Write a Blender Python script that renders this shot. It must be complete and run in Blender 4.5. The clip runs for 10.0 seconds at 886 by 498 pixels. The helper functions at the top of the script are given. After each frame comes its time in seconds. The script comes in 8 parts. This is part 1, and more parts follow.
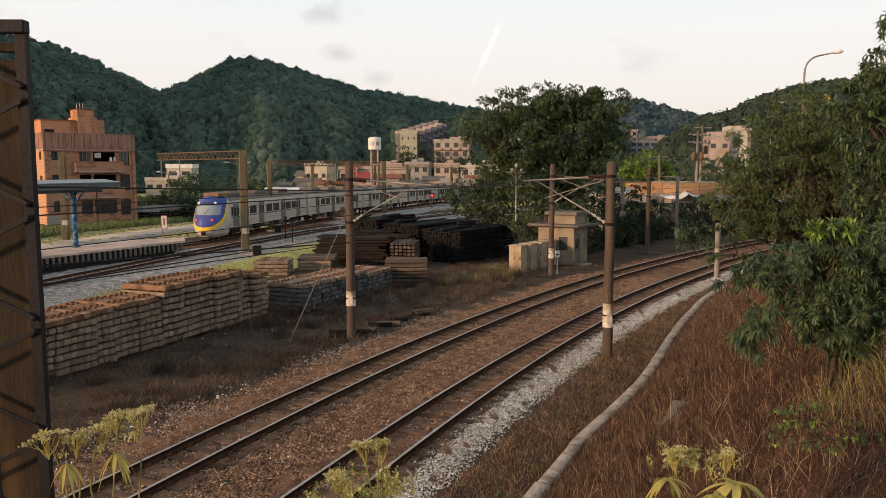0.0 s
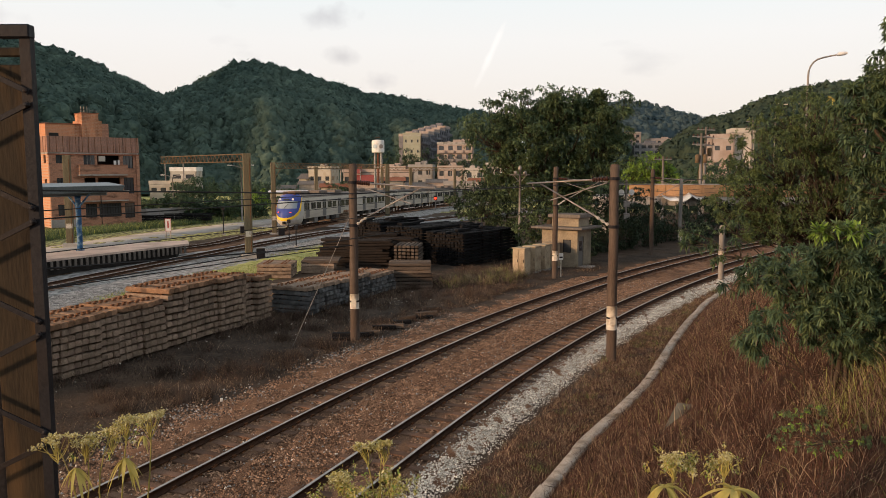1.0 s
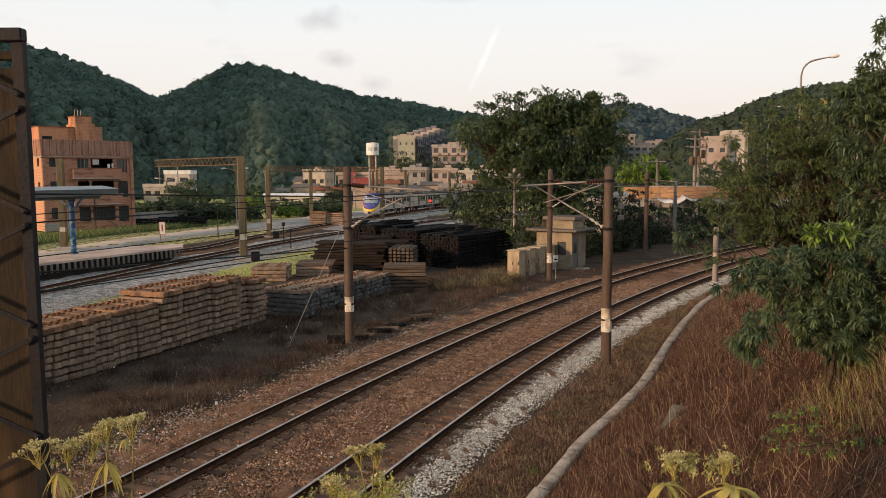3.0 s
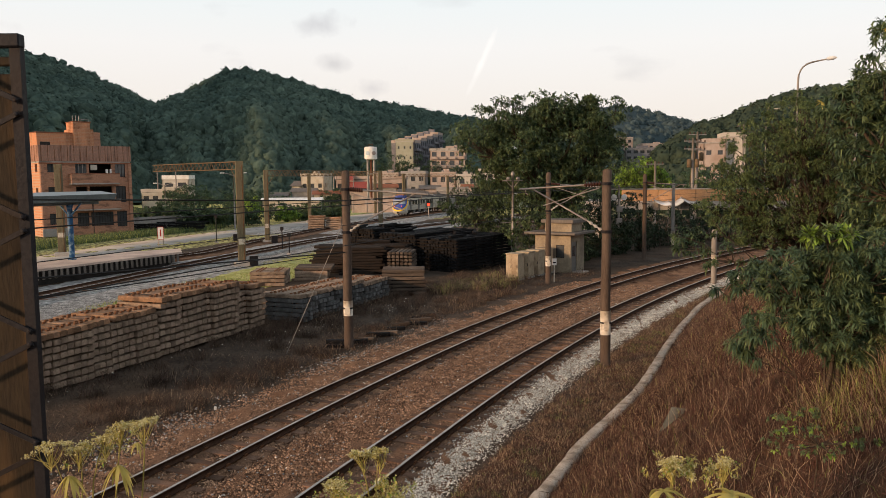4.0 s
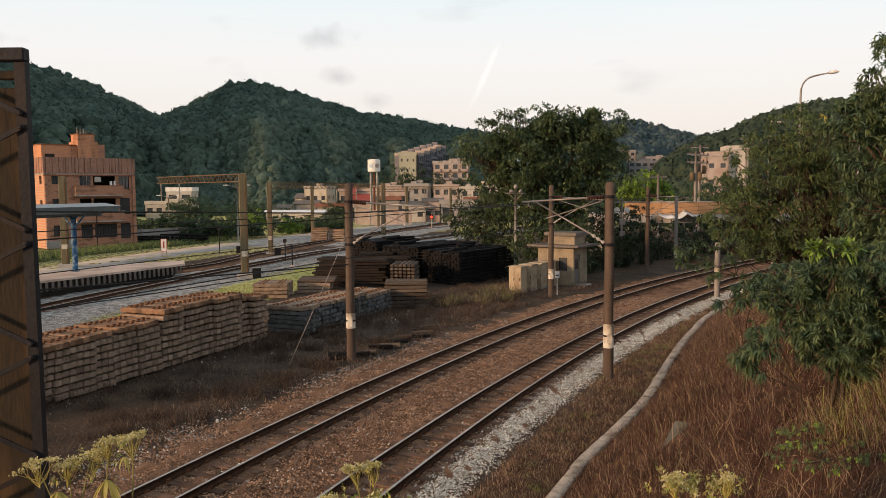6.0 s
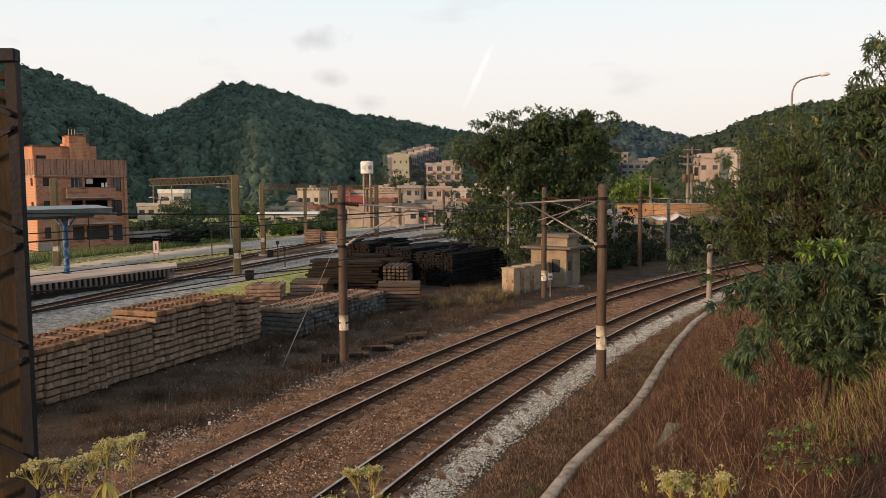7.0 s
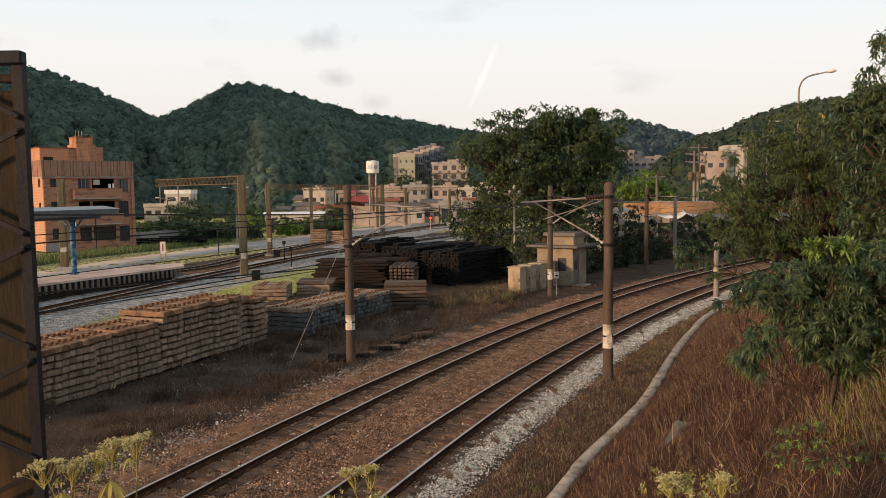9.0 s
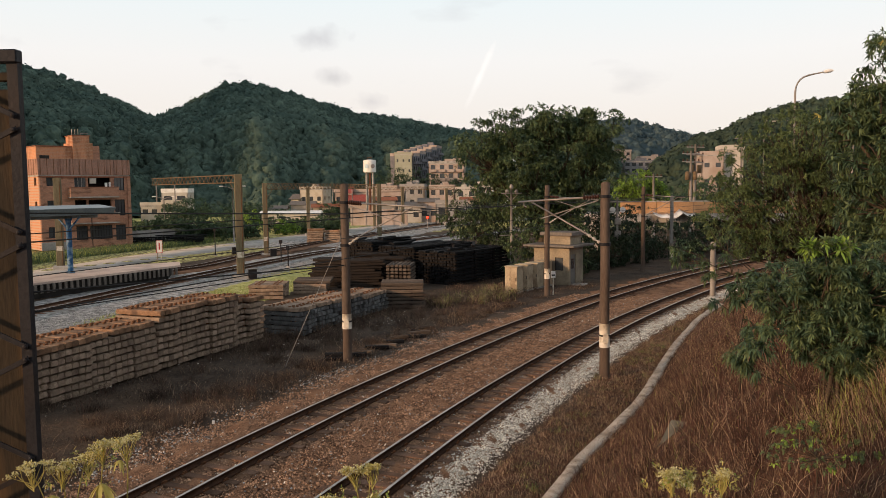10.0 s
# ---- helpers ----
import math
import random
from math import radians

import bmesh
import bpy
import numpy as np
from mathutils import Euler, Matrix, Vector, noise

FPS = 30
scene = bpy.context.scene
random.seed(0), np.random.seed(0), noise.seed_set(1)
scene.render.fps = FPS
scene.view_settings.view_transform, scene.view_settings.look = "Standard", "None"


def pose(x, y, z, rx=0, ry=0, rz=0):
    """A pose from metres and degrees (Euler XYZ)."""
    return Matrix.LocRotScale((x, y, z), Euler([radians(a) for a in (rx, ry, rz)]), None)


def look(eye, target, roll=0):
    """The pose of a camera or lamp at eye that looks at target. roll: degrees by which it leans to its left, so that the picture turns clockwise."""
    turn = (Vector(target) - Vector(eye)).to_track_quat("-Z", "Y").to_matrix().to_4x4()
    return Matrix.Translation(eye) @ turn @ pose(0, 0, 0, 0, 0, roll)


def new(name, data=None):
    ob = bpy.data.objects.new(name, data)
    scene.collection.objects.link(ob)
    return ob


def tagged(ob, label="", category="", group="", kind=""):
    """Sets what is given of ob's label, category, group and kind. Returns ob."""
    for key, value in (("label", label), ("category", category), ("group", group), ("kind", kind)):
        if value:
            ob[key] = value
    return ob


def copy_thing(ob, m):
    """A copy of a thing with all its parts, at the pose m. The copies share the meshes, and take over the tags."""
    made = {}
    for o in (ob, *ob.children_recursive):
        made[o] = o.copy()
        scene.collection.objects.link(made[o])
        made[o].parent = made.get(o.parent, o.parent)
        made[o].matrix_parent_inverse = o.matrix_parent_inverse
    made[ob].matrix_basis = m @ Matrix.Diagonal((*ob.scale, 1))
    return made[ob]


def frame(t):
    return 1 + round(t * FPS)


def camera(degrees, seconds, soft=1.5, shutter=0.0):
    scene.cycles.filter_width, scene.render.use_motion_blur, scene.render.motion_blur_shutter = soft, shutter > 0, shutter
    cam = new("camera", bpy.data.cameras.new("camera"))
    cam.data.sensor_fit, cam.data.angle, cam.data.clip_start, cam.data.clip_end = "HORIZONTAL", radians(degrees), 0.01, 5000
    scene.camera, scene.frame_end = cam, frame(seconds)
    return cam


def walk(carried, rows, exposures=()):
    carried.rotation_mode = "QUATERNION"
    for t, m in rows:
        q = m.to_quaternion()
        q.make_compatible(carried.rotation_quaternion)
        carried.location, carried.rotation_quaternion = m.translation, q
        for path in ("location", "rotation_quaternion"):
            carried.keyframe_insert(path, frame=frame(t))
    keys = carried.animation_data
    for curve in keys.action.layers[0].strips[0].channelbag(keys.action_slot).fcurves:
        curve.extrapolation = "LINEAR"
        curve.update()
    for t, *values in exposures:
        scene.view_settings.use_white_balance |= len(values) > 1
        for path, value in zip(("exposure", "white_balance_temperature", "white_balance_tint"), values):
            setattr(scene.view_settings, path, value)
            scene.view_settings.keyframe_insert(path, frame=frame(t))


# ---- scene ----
cam = camera(60, 10.0, soft=0.75)
PATH = [
    (0, (0.001, -0.002, 6.398), (0.001, 1.987, 6.187), -0.0),
    (0.5, (0.002, -0.001, 6.398), (-0.003, 1.988, 6.188), 0.0),
    (1, (-0.001, -0.001, 6.4), (-0.01, 1.988, 6.196), -0.1),
    (1.5, (0.0, -0.001, 6.399), (-0.007, 1.989, 6.2), -0.3),
    (2, (0.001, 0.003, 6.4), (-0.005, 1.993, 6.2), -0.3),
    (2.5, (0.004, -0.003, 6.401), (0.006, 1.987, 6.201), -0.1),
    (4, (0.005, -0.006, 6.4), (0.013, 1.985, 6.212), -0.5),
    (4.5, (0.007, -0.005, 6.401), (0.015, 1.987, 6.217), -0.5),
    (5, (0.01, -0.009, 6.403), (0.008, 1.984, 6.231), -0.4),
    (5.5, (0.007, -0.006, 6.405), (0.003, 1.987, 6.243), -0.4),
    (7, (0.007, -0.002, 6.403), (0.026, 1.992, 6.252), -0.4),
    (7.5, (0.011, -0.005, 6.405), (0.032, 1.989, 6.253), -0.4),
    (8, (0.013, -0.006, 6.404), (0.028, 1.988, 6.249), -0.5),
    (8.5, (0.013, -0.007, 6.404), (0.018, 1.987, 6.249), -0.7),
    (9, (0.009, -0.001, 6.404), (0.012, 1.993, 6.251), -0.7),
    (9.5, (0.007, 0.003, 6.405), (0.017, 1.997, 6.253), -0.6),
    (10, (0.013, -0.005, 6.405), (0.024, 1.989, 6.25), -0.6),
]
walk(cam, [(t, look(eye, goal, roll)) for t, eye, goal, roll in PATH])

# ---- light: low warm sun behind the camera, thin bright evening haze ----
SUN_AZ, SUN_EL = (-0.84, -0.543), 11.0
world = bpy.data.worlds.new("evening_sky")
scene.world = world
world.use_nodes = True
wn, wl = world.node_tree.nodes, world.node_tree.links
wn.clear()
sky = wn.new("ShaderNodeTexSky")
sky.sky_type, sky.sun_disc = "NISHITA", False
sky.sun_elevation = radians(SUN_EL)
sky.sun_rotation = math.atan2(SUN_AZ[0], SUN_AZ[1])
sky.dust_density, sky.ozone_density = 2.5, 1.5
tc = wn.new("ShaderNodeTexCoord")
sep = wn.new("ShaderNodeSeparateXYZ")
wl.new(tc.outputs["Generated"], sep.inputs[0])
haze = wn.new("ShaderNodeValToRGB")          # thin cloud veil: pinkish low down, pale blue above
wl.new(sep.outputs["Z"], haze.inputs[0])
for i, (p, c) in enumerate(((0.0, (0.82, 0.735, 0.67)), (0.085, (0.88, 0.81, 0.755)), (0.16, (0.90, 0.87, 0.845)), (0.24, (0.82, 0.88, 0.89)), (0.5, (0.56, 0.61, 0.65)), (1.0, (0.40, 0.45, 0.50)))):
    e = haze.color_ramp.elements[i] if i < 2 else haze.color_ramp.elements.new(p)
    e.position, e.color = p, (*c, 1)
# soft grey cloud scraps
stretch = wn.new("ShaderNodeMapping")
stretch.inputs["Scale"].default_value = (3.2, 3.2, 9.0)
stretch.inputs["Location"].default_value = (0.35, 0.2, 0.1)
wl.new(tc.outputs["Generated"], stretch.inputs[0])
cn = wn.new("ShaderNodeTexNoise")
cn.inputs["Scale"].default_value, cn.inputs["Detail"].default_value = 1.6, 6.0
wl.new(stretch.outputs[0], cn.inputs["Vector"])
cr = wn.new("ShaderNodeMapRange")
cr.inputs["From Min"].default_value, cr.inputs["From Max"].default_value = 0.60, 0.76
cr.inputs["To Max"].default_value = 0.35
wl.new(cn.outputs["Fac"], cr.inputs["Value"])
cm = wn.new("ShaderNodeMix")
cm.data_type = "RGBA"
wl.new(cr.outputs[0], cm.inputs["Factor"])
wl.new(haze.outputs[0], cm.inputs[6])
cm.inputs[7].default_value = (0.47, 0.45, 0.47, 1)
col = cm.outputs[2]
for way, size, tint, amount in (((-0.146, 0.97, 0.188), 0.045, (0.55, 0.53, 0.55), 0.75), ((-0.131, 0.981, 0.142), 0.030, (0.60, 0.57, 0.57), 0.65), ((-0.083, 0.99, 0.112), 0.040, (0.60, 0.56, 0.57), 0.7),
                                ((-0.489, 0.857, 0.17), 0.04, (0.62, 0.60, 0.61), 0.6)):
    # one torn scrap of cloud: a soft spot in the sky, broken up by noise
    off = wn.new("ShaderNodeVectorMath")
    off.operation = "SUBTRACT"
    wl.new(tc.outputs["Generated"], off.inputs[0])
    off.inputs[1].default_value = way
    sq = wn.new("ShaderNodeVectorMath")
    sq.operation = "MULTIPLY"
    sq.inputs[1].default_value = (1.0, 1.0, 2.2)
    wl.new(off.outputs[0], sq.inputs[0])
    ln = wn.new("ShaderNodeVectorMath")
    ln.operation = "LENGTH"
    wl.new(sq.outputs[0], ln.inputs[0])
    rag = wn.new("ShaderNodeTexNoise")
    rag.inputs["Scale"].default_value, rag.inputs["Detail"].default_value = 28.0, 5.0
    wl.new(tc.outputs["Generated"], rag.inputs["Vector"])
    rg = wn.new("ShaderNodeMath")
    rg.operation = "MULTIPLY_ADD"
    rg.inputs[1].default_value = size * 1.9
    wl.new(rag.outputs["Fac"], rg.inputs[0])
    wl.new(ln.outputs["Value"], rg.inputs[2])
    mr = wn.new("ShaderNodeMapRange")
    mr.inputs["From Min"].default_value, mr.inputs["From Max"].default_value = size * 0.75, size * 1.75
    mr.inputs["To Min"].default_value, mr.inputs["To Max"].default_value = amount, 0.0
    wl.new(rg.outputs[0], mr.inputs["Value"])
    mx = wn.new("ShaderNodeMix")
    mx.data_type = "RGBA"
    wl.new(mr.outputs[0], mx.inputs["Factor"])
    wl.new(col, mx.inputs[6])
    mx.inputs[7].default_value = (*tint, 1)
    col = mx.outputs[2]
# a short slanting vapour trail
off = wn.new("ShaderNodeVectorMath")
off.operation = "SUBTRACT"
wl.new(tc.outputs["Generated"], off.inputs[0])
off.inputs[1].default_value = (0.0575, 0.987, 0.149)
pair = wn.new("ShaderNodeCombineXYZ")
for i, way in enumerate(((21.0 * 0.42, 0, 21.0 * 0.907), (200 * 0.907, 0, -200 * 0.42))):
    dot = wn.new("ShaderNodeVectorMath")
    dot.operation = "DOT_PRODUCT"
    wl.new(off.outputs[0], dot.inputs[0])
    dot.inputs[1].default_value = way
    wl.new(dot.outputs["Value"], pair.inputs[i])
wob = wn.new("ShaderNodeTexNoise")
wob.inputs["Scale"].default_value, wob.inputs["Detail"].default_value = 45.0, 4.0
wl.new(tc.outputs["Generated"], wob.inputs["Vector"])
far = wn.new("ShaderNodeVectorMath")
far.operation = "LENGTH"
wl.new(pair.outputs[0], far.inputs[0])
add = wn.new("ShaderNodeMath")
wl.new(far.outputs["Value"], add.inputs[0])
wl.new(wob.outputs["Fac"], add.inputs[1])
mr = wn.new("ShaderNodeMapRange")
mr.inputs["From Min"].default_value, mr.inputs["From Max"].default_value = 0.5, 1.55
mr.inputs["To Min"].default_value, mr.inputs["To Max"].default_value = 0.85, 0.0
wl.new(add.outputs[0], mr.inputs["Value"])
mx = wn.new("ShaderNodeMix")
mx.data_type = "RGBA"
wl.new(mr.outputs[0], mx.inputs["Factor"])
wl.new(col, mx.inputs[6])
mx.inputs[7].default_value = (1.05, 1.0, 0.96, 1)
col = mx.outputs[2]
veil = wn.new("ShaderNodeBackground")
wl.new(col, veil.inputs[0])
veil.inputs[1].default_value = 0.88
blue = wn.new("ShaderNodeBackground")
wl.new(sky.outputs[0], blue.inputs[0])
blue.inputs[1].default_value = 0.06
both = wn.new("ShaderNodeMixShader")
both.inputs[0].default_value = 0.85
wl.new(blue.outputs[0], both.inputs[1])
wl.new(veil.outputs[0], both.inputs[2])
wo = wn.new("ShaderNodeOutputWorld")
wl.new(both.outputs[0], wo.inputs[0])

sun = new("sun", bpy.data.lights.new("sun", "SUN"))
sun.data.energy, sun.data.angle, sun.data.color = 3.1, radians(5.0), (1.0, 0.635, 0.37)
sun.matrix_world = look((SUN_AZ[0] * 100, SUN_AZ[1] * 100, 100 * math.tan(radians(SUN_EL))), (0, 0, 0))
scene.view_settings.exposure = 0.45

# ---- materials ----
def mat(name, c1, c2, scale=3.0, rough=0.85, metal=0.0, bump=0.3, fine=40.0, stain=None, stain_scale=0.6, stain_amt=0.5,
        vary=0.0, island=0.0, stretch=(1, 1, 1), spec=0.15, depth=0.02, world_space=False, tone=0.0, translucent=0.0):
    m = bpy.data.materials.new(name)
    m.use_nodes = True
    n, l = m.node_tree.nodes, m.node_tree.links
    n.clear()
    out, bs = n.new("ShaderNodeOutputMaterial"), n.new("ShaderNodeBsdfPrincipled")
    l.new(bs.outputs[0], out.inputs[0])
    bs.inputs["Roughness"].default_value, bs.inputs["Metallic"].default_value = rough, metal
    bs.inputs["Specular IOR Level"].default_value = spec
    if world_space:
        co = n.new("ShaderNodeNewGeometry").outputs["Position"]
    else:
        co = n.new("ShaderNodeTexCoord").outputs["Object"]
    info = n.new("ShaderNodeObjectInfo")
    shift = n.new("ShaderNodeVectorMath")
    shift.operation = "MULTIPLY_ADD"
    shift.inputs[1].default_value = stretch
    l.new(co, shift.inputs[0])
    if not world_space:
        sc = n.new("ShaderNodeMath")
        sc.operation = "MULTIPLY"
        sc.inputs[1].default_value = 37.0
        l.new(info.outputs["Random"], sc.inputs[0])
        l.new(sc.outputs[0], shift.inputs[2])
    na, nb = n.new("ShaderNodeTexNoise"), n.new("ShaderNodeTexNoise")
    for q, s in ((na, scale), (nb, fine)):
        q.inputs["Scale"].default_value, q.inputs["Detail"].default_value = s, 5.0
        l.new(shift.outputs[0], q.inputs["Vector"])
    ad = n.new("ShaderNodeMath")
    ad.operation = "MULTIPLY_ADD"
    ad.inputs[1].default_value = 0.5
    l.new(nb.outputs["Fac"], ad.inputs[0])
    hf = n.new("ShaderNodeMath")
    hf.operation = "MULTIPLY"
    hf.inputs[1].default_value = 0.5
    l.new(na.outputs["Fac"], hf.inputs[0])
    l.new(hf.outputs[0], ad.inputs[2])
    ra = n.new("ShaderNodeValToRGB")
    ra.color_ramp.elements[0].position, ra.color_ramp.elements[1].position = 0.36, 0.64
    ra.color_ramp.elements[0].color, ra.color_ramp.elements[1].color = (*c1, 1), (*c2, 1)
    l.new(ad.outputs[0], ra.inputs[0])
    col = ra.outputs[0]
    if stain:
        ns = n.new("ShaderNodeTexNoise")
        ns.inputs["Scale"].default_value, ns.inputs["Detail"].default_value = stain_scale, 4.0
        l.new(shift.outputs[0], ns.inputs["Vector"])
        mr = n.new("ShaderNodeMapRange")
        mr.inputs["From Min"].default_value, mr.inputs["From Max"].default_value = 0.48, 0.66
        mr.inputs["To Max"].default_value = stain_amt
        l.new(ns.outputs["Fac"], mr.inputs["Value"])
        mx = n.new("ShaderNodeMix")
        mx.data_type = "RGBA"
        l.new(mr.outputs[0], mx.inputs["Factor"])
        l.new(col, mx.inputs[6])
        mx.inputs[7].default_value = (*stain, 1)
        col = mx.outputs[2]
    if vary or island or tone:
        hv = n.new("ShaderNodeHueSaturation")
        mp = n.new("ShaderNodeMapRange")
        k = tone or island or vary
        mp.inputs["To Min"].default_value, mp.inputs["To Max"].default_value = 1 - k, 1 + k
        if tone:
            at = n.new("ShaderNodeAttribute")
            at.attribute_name = "tone"
            l.new(at.outputs["Fac"], mp.inputs["Value"])
        elif island:
            l.new(n.new("ShaderNodeNewGeometry").outputs["Random Per Island"], mp.inputs["Value"])
        else:
            l.new(info.outputs["Random"], mp.inputs["Value"])
        l.new(mp.outputs[0], hv.inputs["Value"])
        l.new(col, hv.inputs["Color"])
        col = hv.outputs[0]
    l.new(col, bs.inputs["Base Color"])
    if bump:
        bp = n.new("ShaderNodeBump")
        bp.inputs["Strength"].default_value, bp.inputs["Distance"].default_value = bump, depth
        l.new(nb.outputs["Fac"], bp.inputs["Height"])
        l.new(bp.outputs[0], bs.inputs["Normal"])
    if translucent:
        bs.inputs["Transmission Weight"].default_value = 0.0
        tr = n.new("ShaderNodeBsdfTranslucent")
        l.new(col, tr.inputs[0])
        ms = n.new("ShaderNodeMixShader")
        ms.inputs[0].default_value = translucent
        l.new(bs.outputs[0], ms.inputs[1])
        l.new(tr.outputs[0], ms.inputs[2])
        l.new(ms.outputs[0], out.inputs[0])
    return m


def ground_mat():
    """Dark soil and withered grass, with green turf and grey gravel where the attribute 'cover' says so."""
    m = mat("yard_soil", (0.033, 0.024, 0.018), (0.108, 0.079, 0.059), scale=0.7, fine=9.0, rough=0.95, bump=0.9, depth=0.12,
            stain=(0.10, 0.062, 0.038), stain_scale=0.17, stain_amt=0.7, world_space=True, spec=0.1)
    n, l = m.node_tree.nodes, m.node_tree.links
    bs = [q for q in n if q.type == "BSDF_PRINCIPLED"][0]
    old = bs.inputs["Base Color"].links[0].from_socket
    at = n.new("ShaderNodeAttribute")
    at.attribute_name = "cover"
    sp = n.new("ShaderNodeSeparateColor")
    l.new(at.outputs["Color"], sp.inputs[0])
    no = n.new("ShaderNodeTexNoise")
    no.inputs["Scale"].default_value, no.inputs["Detail"].default_value = 2.5, 6.0
    l.new(n.new("ShaderNodeNewGeometry").outputs["Position"], no.inputs["Vector"])
    for ch, ca, cb in (("Red", (0.36, 0.35, 0.115), (0.54, 0.50, 0.20)), ("Green", (0.16, 0.155, 0.15), (0.45, 0.43, 0.41)), ("Blue", (0.055, 0.029, 0.018), (0.135, 0.072, 0.043))):
        ra = n.new("ShaderNodeValToRGB")
        ra.color_ramp.elements[0].position, ra.color_ramp.elements[1].position = 0.38, 0.62
        ra.color_ramp.elements[0].color, ra.color_ramp.elements[1].color = (*ca, 1), (*cb, 1)
        l.new(no.outputs["Fac"], ra.inputs[0])
        sh = n.new("ShaderNodeMath")      # break the edge up
        sh.operation = "ADD"
        l.new(no.outputs["Fac"], sh.inputs[0])
        l.new(sp.outputs[ch], sh.inputs[1])
        mr = n.new("ShaderNodeMapRange")
        mr.inputs["From Min"].default_value, mr.inputs["From Max"].default_value = 0.85, 1.05
        l.new(sh.outputs[0], mr.inputs["Value"])
        mx = n.new("ShaderNodeMix")
        mx.data_type = "RGBA"
        l.new(mr.outputs[0], mx.inputs["Factor"])
        l.new(old, mx.inputs[6])
        l.new(ra.outputs[0], mx.inputs[7])
        old = mx.outputs[2]
    l.new(old, bs.inputs["Base Color"])
    return m


def brick_mat(name, c1, c2, mortar, w=0.4, h=0.12, stretch=(1.0, 1.0, 0.3), amt=0.8):
    m = mat(name, c1, c2, scale=0.8, fine=12.0, rough=0.9, bump=0.2, stain=tuple(0.42 * v for v in c1), stain_scale=0.8, stain_amt=amt, stretch=stretch)
    n, l = m.node_tree.nodes, m.node_tree.links
    bs = [q for q in n if q.type == "BSDF_PRINCIPLED"][0]
    old = bs.inputs["Base Color"].links[0].from_socket
    tcn = n.new("ShaderNodeTexCoord")
    br = n.new("ShaderNodeTexBrick")
    mpg = n.new("ShaderNodeMapping")
    mpg.inputs["Rotation"].default_value = (radians(90), 0, 0)
    l.new(tcn.outputs["Object"], mpg.inputs[0])
    l.new(mpg.outputs[0], br.inputs["Vector"])
    br.inputs["Scale"].default_value = 1.0
    br.inputs["Brick Width"].default_value, br.inputs["Row Height"].default_value, br.inputs["Mortar Size"].default_value = w, h, 0.012
    mx = n.new("ShaderNodeMix")
    mx.data_type = "RGBA"
    l.new(br.outputs["Fac"], mx.inputs["Factor"])
    l.new(old, mx.inputs[6])
    mx.inputs[7].default_value = (*mortar, 1)
    l.new(mx.outputs[2], bs.inputs["Base Color"])
    return m


